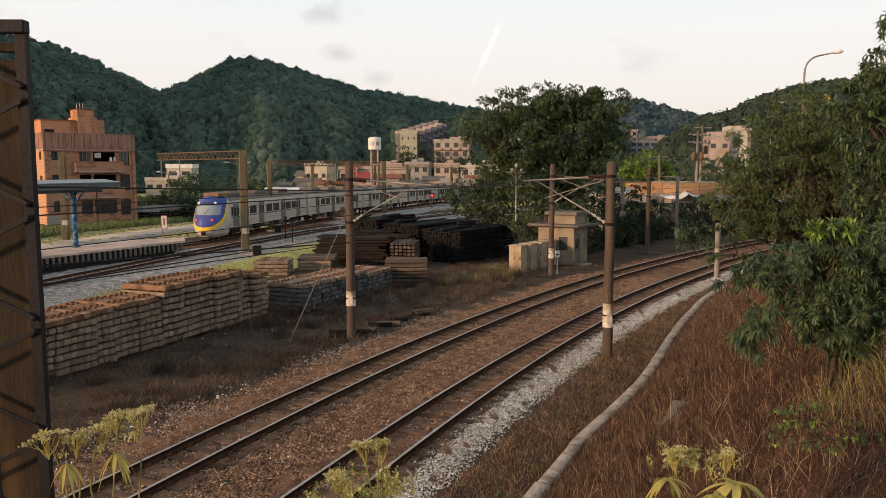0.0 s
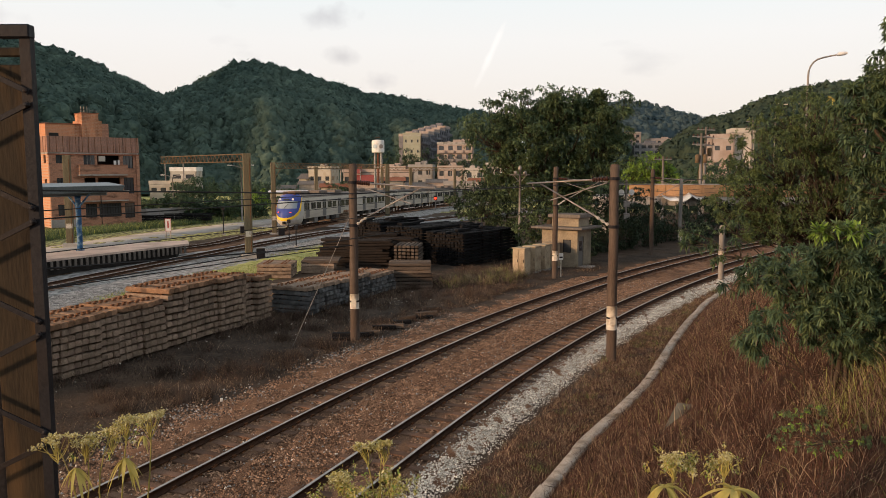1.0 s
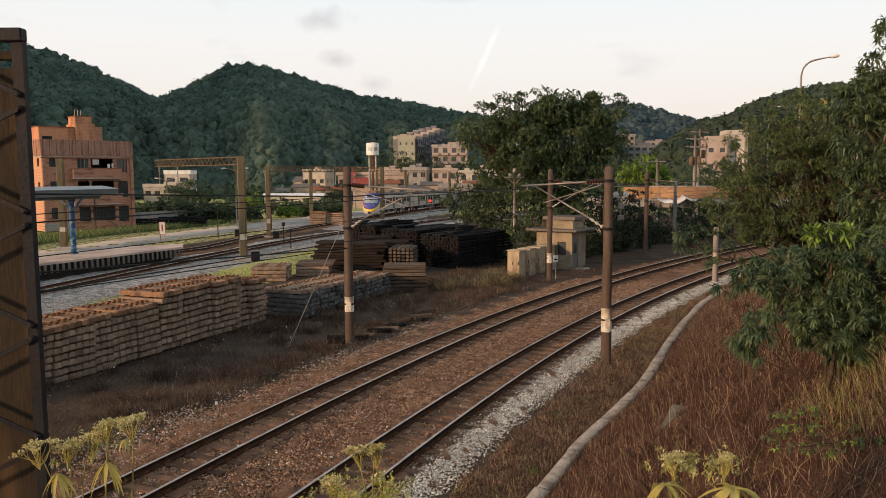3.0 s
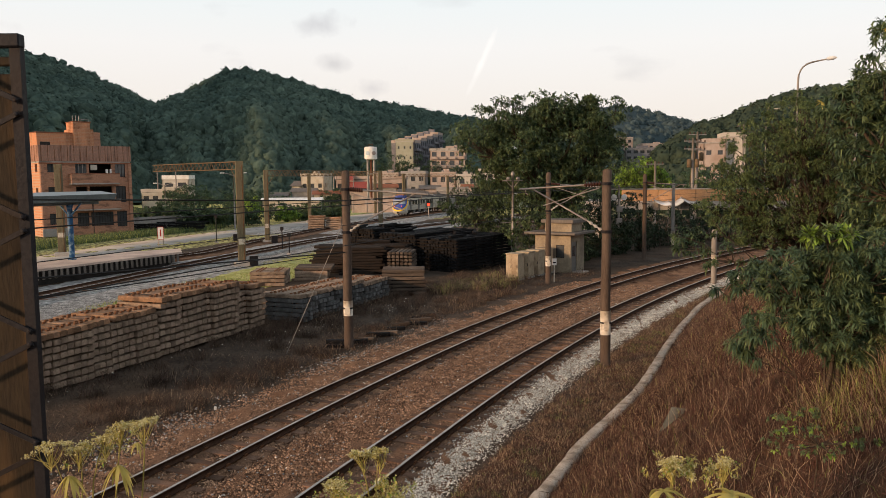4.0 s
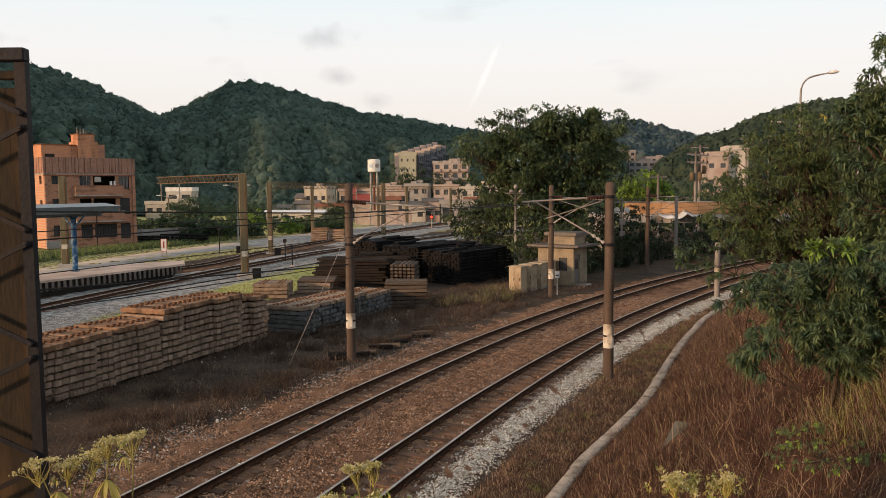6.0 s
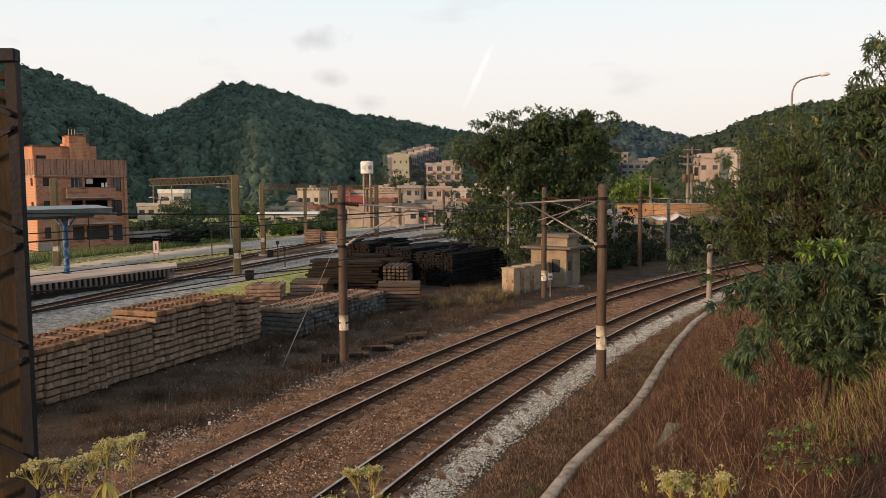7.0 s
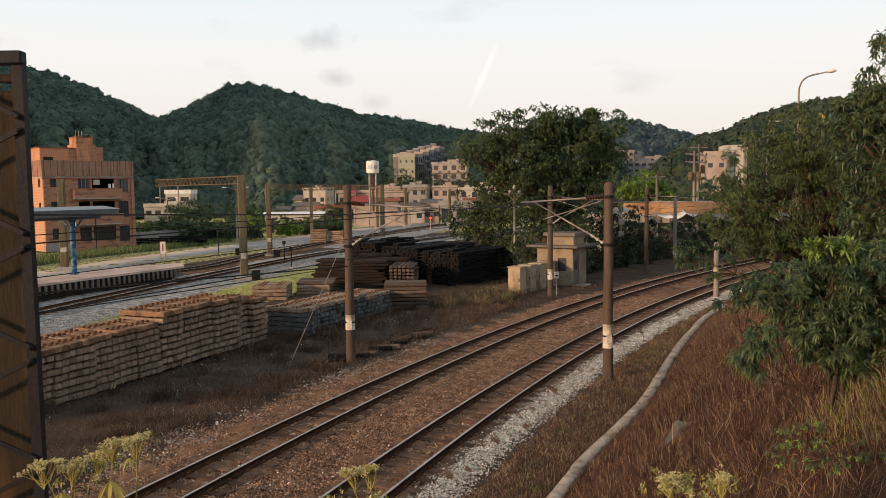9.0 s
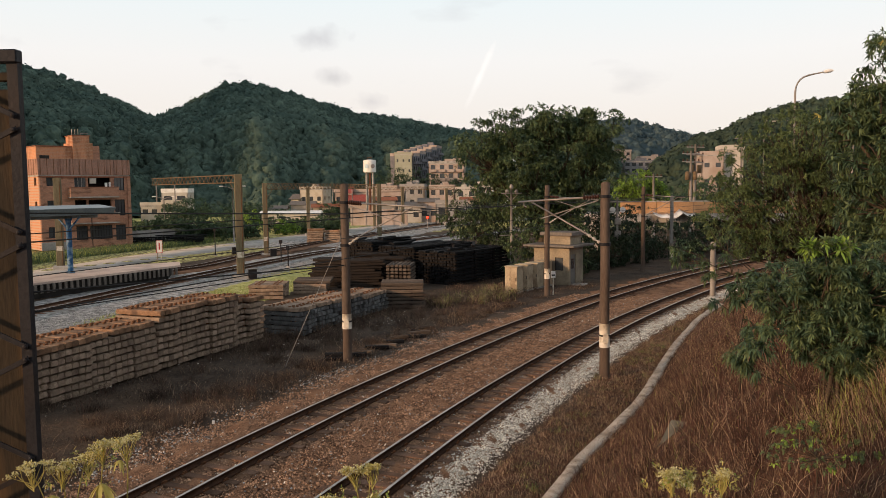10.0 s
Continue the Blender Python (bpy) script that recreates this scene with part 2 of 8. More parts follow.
M = dict(
    ground=ground_mat(),
    ballast=mat("brown_ballast", (0.078, 0.039, 0.023), (0.34, 0.188, 0.108), scale=1.2, fine=24.0, rough=0.95, bump=1.0, depth=0.06, stain=(0.11, 0.06, 0.036), stain_scale=0.4, stain_amt=0.5, world_space=True, spec=0.15),
    grey_ballast=mat("grey_ballast", (0.0650, 0.0624, 0.0585), (0.4680, 0.4550, 0.4290), scale=3.0, fine=9.0, rough=0.95, bump=1.0, depth=0.06, stain=(0.16, 0.12, 0.09), stain_scale=0.4, stain_amt=0.5, world_space=True, spec=0.15),
    stone_brown=mat("brown_stone", (0.080, 0.042, 0.026), (0.44, 0.256, 0.154), fine=30, island=0.7, world_space=True, bump=0.4),
    stone_grey=mat("pale_grey_stone", (0.32, 0.285, 0.235), (0.84, 0.77, 0.66), fine=30, island=0.55, world_space=True, bump=0.4),
    rail_side=mat("rusty_rail", (0.035, 0.018, 0.011), (0.085, 0.042, 0.024), scale=6, rough=0.8, metal=0.2, bump=0.2),
    rail_top=mat("worn_rail_head", (0.32, 0.28, 0.25), (0.52, 0.46, 0.41), scale=8, rough=0.36, metal=0.85, bump=0.05, stretch=(0.3, 0.3, 1)),
    sleeper_brown=mat("track_sleeper", (0.085, 0.046, 0.029), (0.21, 0.123, 0.082), scale=4, fine=40, vary=0.35, rough=0.95, stain=(0.05, 0.028, 0.018), stain_scale=2.0, stain_amt=0.6),
    concrete=mat("grey_concrete", (0.28, 0.26, 0.235), (0.44, 0.41, 0.375), scale=1.5, fine=30, rough=0.92, stain=(0.13, 0.115, 0.10), stain_scale=0.9, stain_amt=0.6),
    concrete_sleeper=mat("weathered_sleeper", (0.1620, 0.1116, 0.0792), (0.3600, 0.2640, 0.1944), scale=3.5, fine=35, vary=0.2, rough=0.95, stain=(0.085, 0.062, 0.047), stain_scale=2.2, stain_amt=0.55),
    # orange mixes rust with the warm sunlight painted on stack tops
    orange_sleeper=mat("rust_and_sun_tinted_sleeper", (0.15, 0.085, 0.05), (0.34, 0.20, 0.12), scale=3.5, fine=35, vary=0.4, rough=0.95, stain=(0.09, 0.06, 0.045), stain_scale=1.6, stain_amt=0.85),
    blue_sleeper=mat("bluish_grey_sleeper", (0.055, 0.058, 0.062), (0.17, 0.168, 0.165), scale=3.5, fine=35, vary=0.4, rough=0.95, stain=(0.06, 0.05, 0.045), stain_scale=2.2, stain_amt=0.6),
    # dark timber, lowered to bluish black so the colour carries the heap's shadow
    dark_timber=mat("tarred_shaded_timber", (0.0038, 0.0040, 0.0048), (0.010, 0.0098, 0.011), scale=4, fine=30, vary=0.5, rough=0.85, stretch=(0.3, 3, 3), stain=(0.020, 0.018, 0.018), stain_scale=1.6, stain_amt=0.35),
    brown_timber=mat("brown_timber", (0.05, 0.038, 0.030), (0.15, 0.115, 0.09), scale=4, fine=30, vary=0.4, rough=0.9, stretch=(0.3, 3, 3), stain=(0.03, 0.02, 0.016), stain_scale=1.6, stain_amt=0.6),
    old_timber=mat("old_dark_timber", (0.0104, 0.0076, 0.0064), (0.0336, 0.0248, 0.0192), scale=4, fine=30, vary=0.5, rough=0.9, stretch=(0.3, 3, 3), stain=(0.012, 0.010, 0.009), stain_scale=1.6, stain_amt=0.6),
    stone_mid=mat("grey_stone", (0.1200, 0.1176, 0.1140), (0.4320, 0.4200, 0.4020), fine=30, island=0.55, world_space=True, bump=0.4),
    kerb=mat("beige_kerb_concrete", (0.35, 0.285, 0.225), (0.60, 0.50, 0.405), scale=2.5, fine=30, rough=0.95, stain=(0.16, 0.12, 0.085), stain_scale=2.6, stain_amt=0.65),
    train_glass=mat("dark_train_window", (0.012, 0.013, 0.014), (0.03, 0.03, 0.03), scale=1, rough=0.25, spec=0.3, bump=0),
    slab=mat("grey_green_slab", (0.075, 0.074, 0.06), (0.145, 0.14, 0.118), scale=5, fine=40, rough=0.95, stain=(0.06, 0.045, 0.035), stain_scale=4, stain_amt=0.6),
    # pale blue-grey base paints the sky's reflection into the glass
    screen=mat("sky_tinted_windscreen", (0.22, 0.26, 0.29), (0.32, 0.36, 0.39), scale=1, rough=0.08, spec=0.6, bump=0),
    rust=mat("rusted_iron", (0.10, 0.045, 0.022), (0.22, 0.10, 0.05), scale=9, rough=0.9, metal=0.2),
    pole_brown=mat("brown_weathered_pole", (0.058, 0.042, 0.033), (0.125, 0.092, 0.072), scale=1.5, fine=14, rough=0.85, stretch=(3, 3, 0.35), stain=(0.06, 0.04, 0.03), stain_scale=0.8, stain_amt=0.6),
    pole_olive=mat("olive_concrete_mast", (0.115, 0.095, 0.058), (0.20, 0.165, 0.105), scale=1.5, fine=14, rough=0.9, stretch=(3, 3, 0.35), stain=(0.08, 0.06, 0.04), stain_scale=0.8, stain_amt=0.5),
    pole_grey=mat("grey_concrete_pole", (0.19, 0.17, 0.155), (0.30, 0.275, 0.25), scale=1.5, fine=14, rough=0.9, stretch=(3, 3, 0.35), stain=(0.11, 0.095, 0.08), stain_scale=0.8, stain_amt=0.5),
    white_band=mat("chipped_white_paint", (0.50, 0.44, 0.36), (0.68, 0.62, 0.53), scale=8, fine=50, rough=0.7, stain=(0.25, 0.19, 0.14), stain_scale=5, stain_amt=0.6),
    steel=mat("galvanised_steel", (0.22, 0.20, 0.185), (0.36, 0.33, 0.31), scale=4, rough=0.55, metal=0.7, bump=0.1, stain=(0.15, 0.10, 0.07), stain_scale=2, stain_amt=0.5),
    truss=mat("rusty_truss_steel", (0.11, 0.075, 0.045), (0.20, 0.14, 0.085), scale=3, rough=0.8, metal=0.3, bump=0.1),
    dark_steel=mat("dark_painted_steel", (0.011, 0.011, 0.014), (0.022, 0.021, 0.024), scale=5, fine=60, rough=0.55, metal=0.25, bump=0.12, stain=(0.03, 0.021, 0.016), stain_scale=3, stain_amt=0.5),
    # rusty streaks are real; the base is darkened to put the board in shade
    board=mat("rain_streaked_rusty_board", (0.017, 0.012, 0.008), (0.040, 0.029, 0.017), scale=2.2, fine=30, rough=0.75, stretch=(4, 4, 0.5), stain=(0.080, 0.048, 0.022), stain_scale=2.6, stain_amt=0.7, bump=0.15),
    wire=mat("black_cable", (0.012, 0.012, 0.012), (0.03, 0.028, 0.026), rough=0.6, bump=0),
    porcelain=mat("brown_porcelain", (0.05, 0.022, 0.016), (0.08, 0.035, 0.025), rough=0.2, bump=0),
    white_porcelain=mat("white_porcelain", (0.62, 0.60, 0.56), (0.74, 0.72, 0.68), rough=0.25, bump=0),
    # lighter brick for sunlit faces: part of the sun is in the colour
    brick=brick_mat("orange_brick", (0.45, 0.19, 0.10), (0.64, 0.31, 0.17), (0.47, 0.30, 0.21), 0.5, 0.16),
    # stained brick, also duller in colour for the side turned from the sun
    dull_brick=brick_mat("stained_shaded_brick", (0.25, 0.127, 0.085), (0.58, 0.295, 0.19), (0.30, 0.185, 0.135), 0.5, 0.16, (0.8, 0.8, 2.4), 0.85),
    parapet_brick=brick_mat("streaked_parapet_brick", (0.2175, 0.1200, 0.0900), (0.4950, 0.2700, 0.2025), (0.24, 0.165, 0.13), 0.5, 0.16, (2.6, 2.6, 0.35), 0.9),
    leaf_olive=mat("olive_brown_leaf", (0.0755, 0.1075, 0.0412), (0.1773, 0.2231, 0.0847), scale=0.7, fine=6, island=0.45, rough=0.6, bump=0, translucent=0.3, spec=0.2),
    tile_dark=mat("dark_brick_trim", (0.20, 0.075, 0.042), (0.30, 0.12, 0.07), scale=2, fine=20),
    # near-black colour that stands in for shade inside openings and recesses
    shade_fill=mat("shade_dark_fill", (0.02, 0.018, 0.017), (0.04, 0.035, 0.032), scale=2, bump=0),
    glass=mat("window_glass", (0.03, 0.035, 0.04), (0.06, 0.065, 0.07), scale=1, rough=0.08, spec=0.6, bump=0),
    cream=mat("cream_render", (0.390, 0.343, 0.281), (0.491, 0.445, 0.374), scale=0.9, fine=14, rough=0.9, stain=(0.28, 0.21, 0.14), stain_scale=0.5, stain_amt=0.5),
    pale=mat("pale_render", (0.406, 0.367, 0.320), (0.515, 0.476, 0.421), scale=0.9, fine=14, rough=0.9, stain=(0.30, 0.25, 0.20), stain_scale=0.4, stain_amt=0.5),
    pink=mat("pinkish_render", (0.336, 0.268, 0.232), (0.440, 0.364, 0.320), scale=0.9, fine=14, rough=0.9, stain=(0.26, 0.17, 0.12), stain_scale=0.4, stain_amt=0.5),
    olive_wall=mat("yellow_green_tiles", (0.323, 0.315, 0.230), (0.408, 0.395, 0.306), scale=0.8, fine=8, rough=0.7),
    grey_wall=mat("grey_render", (0.22, 0.21, 0.20), (0.34, 0.32, 0.31), scale=0.9, fine=14, rough=0.9, stain=(0.15, 0.14, 0.13), stain_scale=0.4, stain_amt=0.5),
    # dark bluish colour carries the shade of facades turned from the sun
    dark_wall=mat("shaded_blue_grey_facade", (0.117, 0.117, 0.135), (0.225, 0.216, 0.234), scale=0.9, fine=14, rough=0.9),
    white_paint=mat("white_paint", (0.66, 0.64, 0.61), (0.78, 0.76, 0.73), scale=1.5, fine=20, rough=0.6, stain=(0.45, 0.40, 0.35), stain_scale=1.0, stain_amt=0.4),
    blue_sheet=mat("pale_blue_sheet", (0.35, 0.44, 0.52), (0.50, 0.58, 0.64), scale=1.0, fine=10, rough=0.6),
    red_paint=mat("red_paint", (0.32, 0.035, 0.03), (0.45, 0.07, 0.055), scale=2, rough=0.5, bump=0.05),
    awning_red=mat("faded_red_awning", (0.20, 0.045, 0.04), (0.30, 0.085, 0.07), scale=1.5, fine=10, rough=0.8, stretch=(6, 1, 1)),
    roof_grey=mat("grey_sheet_roof", (0.10, 0.085, 0.075), (0.18, 0.155, 0.135), scale=1.5, fine=10, rough=0.7, stretch=(6, 1, 1)),
    canopy=mat("blue_grey_canopy", (0.10, 0.118, 0.13), (0.165, 0.188, 0.20), scale=1.0, fine=10, rough=0.35, metal=0.3, bump=0.05),
    blue_paint=mat("blue_painted_column", (0.012, 0.045, 0.12), (0.025, 0.095, 0.21), scale=2, fine=15, rough=0.5, stain=(0.30, 0.40, 0.45), stain_scale=3.0, stain_amt=0.6),
    paving=mat("pinkish_platform_paving", (0.50, 0.375, 0.31), (0.64, 0.50, 0.42), scale=1.2, fine=10, rough=0.9, stain=(0.28, 0.22, 0.19), stain_scale=0.4, stain_amt=0.5),
    asphalt=mat("pale_asphalt", (0.3190, 0.2828, 0.2465), (0.4640, 0.4205, 0.3697), scale=0.7, fine=12, rough=0.95, stain=(0.14, 0.125, 0.11), stain_scale=0.25, stain_amt=0.5, world_space=True),
    leaf_dark=mat("dark_leaf", (0.0336, 0.0612, 0.0348), (0.0876, 0.1356, 0.0720), scale=0.7, fine=6, island=0.45, rough=0.6, bump=0, translucent=0.25, spec=0.25),
    leaf_mid=mat("green_leaf", (0.0600, 0.0887, 0.0350), (0.1400, 0.1825, 0.0775), scale=0.7, fine=6, island=0.45, rough=0.55, bump=0, translucent=0.3, spec=0.3),
    # leaf colour darkened to carry the shadow under the tree and bridge
    leaf_shaded=mat("shade_darkened_leaf", (0.016, 0.027, 0.016), (0.048, 0.070, 0.038), scale=0.7, fine=6, island=0.45, rough=0.7, bump=0, translucent=0.15, spec=0.15),
    leaf_bright=mat("bright_green_leaf", (0.1350, 0.2228, 0.0338), (0.2700, 0.3915, 0.0810), scale=0.7, fine=6, island=0.4, rough=0.6, bump=0, translucent=0.3),
    leaf_yellow=mat("yellow_green_leaf", (0.34, 0.29, 0.075), (0.56, 0.48, 0.16), scale=3, fine=20, island=0.35, rough=0.6, bump=0, translucent=0.35),
    petal=mat("pale_yellow_floret", (0.52, 0.48, 0.25), (0.70, 0.65, 0.39), scale=5, island=0.3, rough=0.7, bump=0, translucent=0.3),
    bark=mat("grey_brown_bark", (0.035, 0.026, 0.019), (0.10, 0.075, 0.055), scale=3, fine=20, stretch=(4, 4, 0.6), rough=0.95, bump=0.6),
    dry_grass=mat("dry_russet_grass", (0.0324, 0.0162, 0.0138), (0.1336, 0.0712, 0.0550), scale=0.5, fine=3, island=0.65, rough=0.9, bump=0, translucent=0.2, spec=0.1, world_space=True),
    straw=mat("pale_straw", (0.23, 0.16, 0.105), (0.40, 0.295, 0.20), scale=0.5, fine=3, island=0.4, rough=0.9, bump=0, translucent=0.2, spec=0.1, world_space=True),
    dead_grass=mat("dead_grey_grass", (0.042, 0.030, 0.023), (0.14, 0.099, 0.073), scale=0.4, fine=3, island=0.5, rough=0.95, bump=0, translucent=0.15, spec=0.1, world_space=True),
    green_grass=mat("green_grass", (0.1604, 0.1941, 0.0540), (0.3712, 0.3881, 0.1266), scale=0.5, fine=3, island=0.4, rough=0.9, bump=0, translucent=0.25, spec=0.1, world_space=True),
    # bluish tint stands for haze, lowered brightness for shade on the hill
    forest=mat("hazed_hill_forest", (0.0325, 0.0582, 0.0526), (0.1008, 0.1411, 0.1098), scale=0.022, fine=0.5, tone=0.3, rough=0.95, bump=0.9, depth=1.0, spec=0.05, world_space=True),
    # darker greens put the hillside's shade into the colour
    shaded_slope_forest=mat("shaded_slope_forest", (0.020, 0.033, 0.026), (0.060, 0.080, 0.054), scale=0.045, fine=0.5, tone=0.3, rough=0.95, bump=0.9, depth=1.0, spec=0.05, world_space=True),
    # paler, bluer greens paint the distance haze onto the far ridge
    hazed_far_forest=mat("hazed_far_forest", (0.040, 0.062, 0.070), (0.070, 0.098, 0.102), scale=0.03, fine=0.3, tone=0.3, rough=0.95, bump=0.9, depth=2.0, spec=0.05, world_space=True),
    train_body=mat("brushed_stainless_body", (0.44, 0.39, 0.325), (0.55, 0.49, 0.41), scale=0.6, fine=8, rough=0.6, metal=0.0, bump=0.03, stretch=(0.3, 1, 4), stain=(0.27, 0.25, 0.22), stain_scale=0.7, stain_amt=0.4),
    train_roof=mat("grimy_train_roof", (0.13, 0.105, 0.09), (0.22, 0.18, 0.15), scale=0.8, fine=8, rough=0.8),
    train_dark=mat("black_underframe", (0.012, 0.011, 0.011), (0.03, 0.027, 0.025), scale=2, rough=0.8),
    train_blue=mat("blue_front_mask", (0.05, 0.07, 0.26), (0.07, 0.10, 0.34), scale=1, rough=0.3, bump=0),
    train_yellow=mat("yellow_front_band", (0.72, 0.46, 0.03), (0.82, 0.55, 0.06), scale=1, rough=0.4, bump=0),
    train_grey=mat("light_grey_apron", (0.44, 0.41, 0.36), (0.54, 0.51, 0.46), scale=1, rough=0.5, bump=0, stain=(0.30, 0.26, 0.2), stain_scale=1.2, stain_amt=0.4),
    door_grey=mat("grey_train_door", (0.13, 0.125, 0.12), (0.20, 0.19, 0.18), scale=1, rough=0.5, metal=0.4, bump=0),
    # orange base holds the low sun's warmth; the blotches are stains
    sun_orange_wall=mat("stained_sunlit_parapet", (0.36, 0.20, 0.10), (0.52, 0.31, 0.17), scale=0.8, fine=10, rough=0.9, stain=(0.22, 0.12, 0.06), stain_scale=0.5, stain_amt=0.6),
    hut_wall=mat("stained_yellow_render", (0.2088, 0.1696, 0.1218), (0.3219, 0.2653, 0.1914), scale=1.0, fine=14, rough=0.9, stain=(0.15, 0.125, 0.10), stain_scale=1.1, stain_amt=0.75),
    cabinet=mat("faded_beige_steel", (0.31, 0.245, 0.17), (0.45, 0.36, 0.25), scale=2, fine=14, rough=0.65, stain=(0.17, 0.115, 0.07), stain_scale=1.6, stain_amt=0.7),
)


def glow(name, col, power):
    m = bpy.data.materials.new(name)
    m.use_nodes = True
    b = m.node_tree.nodes["Principled BSDF"]
    b.inputs["Base Color"].default_value = (*col, 1)
    b.inputs["Emission Color"].default_value = (*col, 1)
    b.inputs["Emission Strength"].default_value = power
    return m


M["lamp_red"] = glow("red_tail_lamp", (1.0, 0.05, 0.02), 1.3)

# ---- mesh tools ----
class Geo:
    """Gathers vertices and faces of one mesh; faces carry a material slot."""

    def __init__(self):
        self.v, self.f, self.s = [], [], []

    def add(self, verts, faces, slot=0, m=None):
        k = len(self.v)
        self.v += [tuple(m @ Vector(p)) for p in verts] if m is not None else [tuple(p) for p in verts]
        self.f += [tuple(i + k for i in q) for q in faces]
        self.s += [slot] * len(faces)
        return self

    def box(self, x0, x1, y0, y1, z0, z1, slot=0, m=None):
        return self.add([(x0, y0, z0), (x1, y0, z0), (x1, y1, z0), (x0, y1, z0), (x0, y0, z1), (x1, y0, z1), (x1, y1, z1), (x0, y1, z1)],
                        [(0, 3, 2, 1), (4, 5, 6, 7), (0, 1, 5, 4), (1, 2, 6, 5), (2, 3, 7, 6), (3, 0, 4, 7)], slot, m)

    def cbox(self, x0, x1, y0, y1, z0, z1, c=0.02, slot=0, m=None):
        """A box with chamfered edges."""
        bm = bmesh.new()
        bmesh.ops.create_cube(bm, size=1)
        for q in bm.verts:
            q.co = ((x0 + x1) / 2 + q.co.x * (x1 - x0), (y0 + y1) / 2 + q.co.y * (y1 - y0), (z0 + z1) / 2 + q.co.z * (z1 - z0))
        bmesh.ops.bevel(bm, geom=bm.edges[:], offset=c, segments=1, affect="EDGES", profile=0.5)
        bm.verts.index_update()
        self.add([q.co[:] for q in bm.verts], [[q.index for q in f.verts] for f in bm.faces], slot, m)
        bm.free()
        return self

    def tube(self, pts, r, n=8, slot=0, caps=True, m=None):
        """A round bar along points; r is one radius or one for each point."""
        pts = [Vector(p) for p in pts]
        rs = r if isinstance(r, (list, tuple)) else [r] * len(pts)
        verts, faces = [], []
        for i, p in enumerate(pts):
            d = (pts[min(i + 1, len(pts) - 1)] - pts[max(i - 1, 0)]).normalized()
            a = d.cross(Vector((0, 0, 1)) if abs(d.z) < 0.95 else Vector((0, 1, 0))).normalized()
            b = d.cross(a)
            for j in range(n):
                w = 2 * math.pi * j / n
                verts.append(p + rs[i] * (a * math.cos(w) + b * math.sin(w)))
        for i in range(len(pts) - 1):
            for j in range(n):
                k = (j + 1) % n
                faces.append((i * n + j, i * n + k, (i + 1) * n + k, (i + 1) * n + j))
        if caps:
            faces += [tuple(range(n)), tuple(range((len(pts) - 1) * n, len(pts) * n))[::-1]]
        return self.add(verts, faces, slot, m)

    def lathe(self, prof, n=16, slot=0, m=None):
        """Turned about z: rows of (radius, height)."""
        verts = [(r * math.cos(2 * math.pi * j / n), r * math.sin(2 * math.pi * j / n), z) for r, z in prof for j in range(n)]
        faces = [(i * n + j, i * n + (j + 1) % n, (i + 1) * n + (j + 1) % n, (i + 1) * n + j) for i in range(len(prof) - 1) for j in range(n)]
        faces += [tuple(range(n))[::-1], tuple(range((len(prof) - 1) * n, len(prof) * n))]
        return self.add(verts, faces, slot, m)

    def prism(self, outline, z0, z1, slot=0, m=None):
        n = len(outline)
        return self.add([(x, y, z0) for x, y in outline] + [(x, y, z1) for x, y in outline],
                        [tuple(range(n))[::-1], tuple(range(n, 2 * n))] + [(i, (i + 1) % n, n + (i + 1) % n, n + i) for i in range(n)], slot, m)

    def weld(self):
        """Joins corners that coincide, so that touching blocks make one piece."""
        seen, to, out = {}, [], []
        for p in self.v:
            k = tuple(round(c, 4) for c in p)
            if k not in seen:
                seen[k] = len(out)
                out.append(p)
            to.append(seen[k])
        self.v, self.f = out, [tuple(to[i] for i in q) for q in self.f]
        return self

    def mesh(self, name, *mats, smooth=False):
        me = bpy.data.meshes.new(name)
        me.from_pydata(self.v, [], self.f)
        for q in mats:
            me.materials.append(M[q] if isinstance(q, str) else q)
        if len(mats) > 1:
            me.polygons.foreach_set("material_index", self.s)
        if smooth:
            me.polygons.foreach_set("use_smooth", [True] * len(me.polygons))
        me.validate()
        return me


def np_mesh(name, verts, faces, mats, slots=None, smooth=False):
    """A mesh from arrays, all faces with the same number of corners."""
    verts, faces = np.asarray(verts, np.float32), np.asarray(faces, np.int32)
    k = faces.shape[1]
    me = bpy.data.meshes.new(name)
    me.vertices.add(len(verts))
    me.vertices.foreach_set("co", verts.ravel())
    me.loops.add(faces.size)
    me.loops.foreach_set("vertex_index", faces.ravel())
    me.polygons.add(len(faces))
    me.polygons.foreach_set("loop_start", np.arange(0, faces.size, k, dtype=np.int32))
    for q in mats:
        me.materials.append(M[q])
    if slots is not None:
        me.polygons.foreach_set("material_index", np.asarray(slots, np.int32))
    if smooth:
        me.polygons.foreach_set("use_smooth", np.ones(len(faces), bool))
    me.update(calc_edges=True)
    return me


def part(name, data, parent, label="", m=None):
    """One mesh object under a thing or a part."""
    ob = new(name, data)
    ob.parent = parent
    if m is not None:
        ob.matrix_local = m
    return tagged(ob, label)


def thing(name, label, category, m=None, group="", kind="", data=None):
    ob = new(name, data)
    if m is not None:
        ob.matrix_world = m
    return tagged(ob, label, category, group, kind)


rng = np.random.default_rng(7)

# ---- the plan: both main tracks and the kerb bend round one far centre ----
BEND = (137.93, -44.72)
R_NEAR, R_FAR = 152.0, 155.75


def kerb_r(a):
    """Radius of the kerb, which swings in towards the tracks farther on; a in degrees."""
    return np.interp(a, (143, 145.8, 147.4, 148.2, 150.1, 151.8, 153.2, 154.2, 155.2, 156.2, 160), (149.6, 149.6, 149.32, 149.1, 148.66, 148.22, 148.02, 148.13, 148.32, 148.38, 148.5))


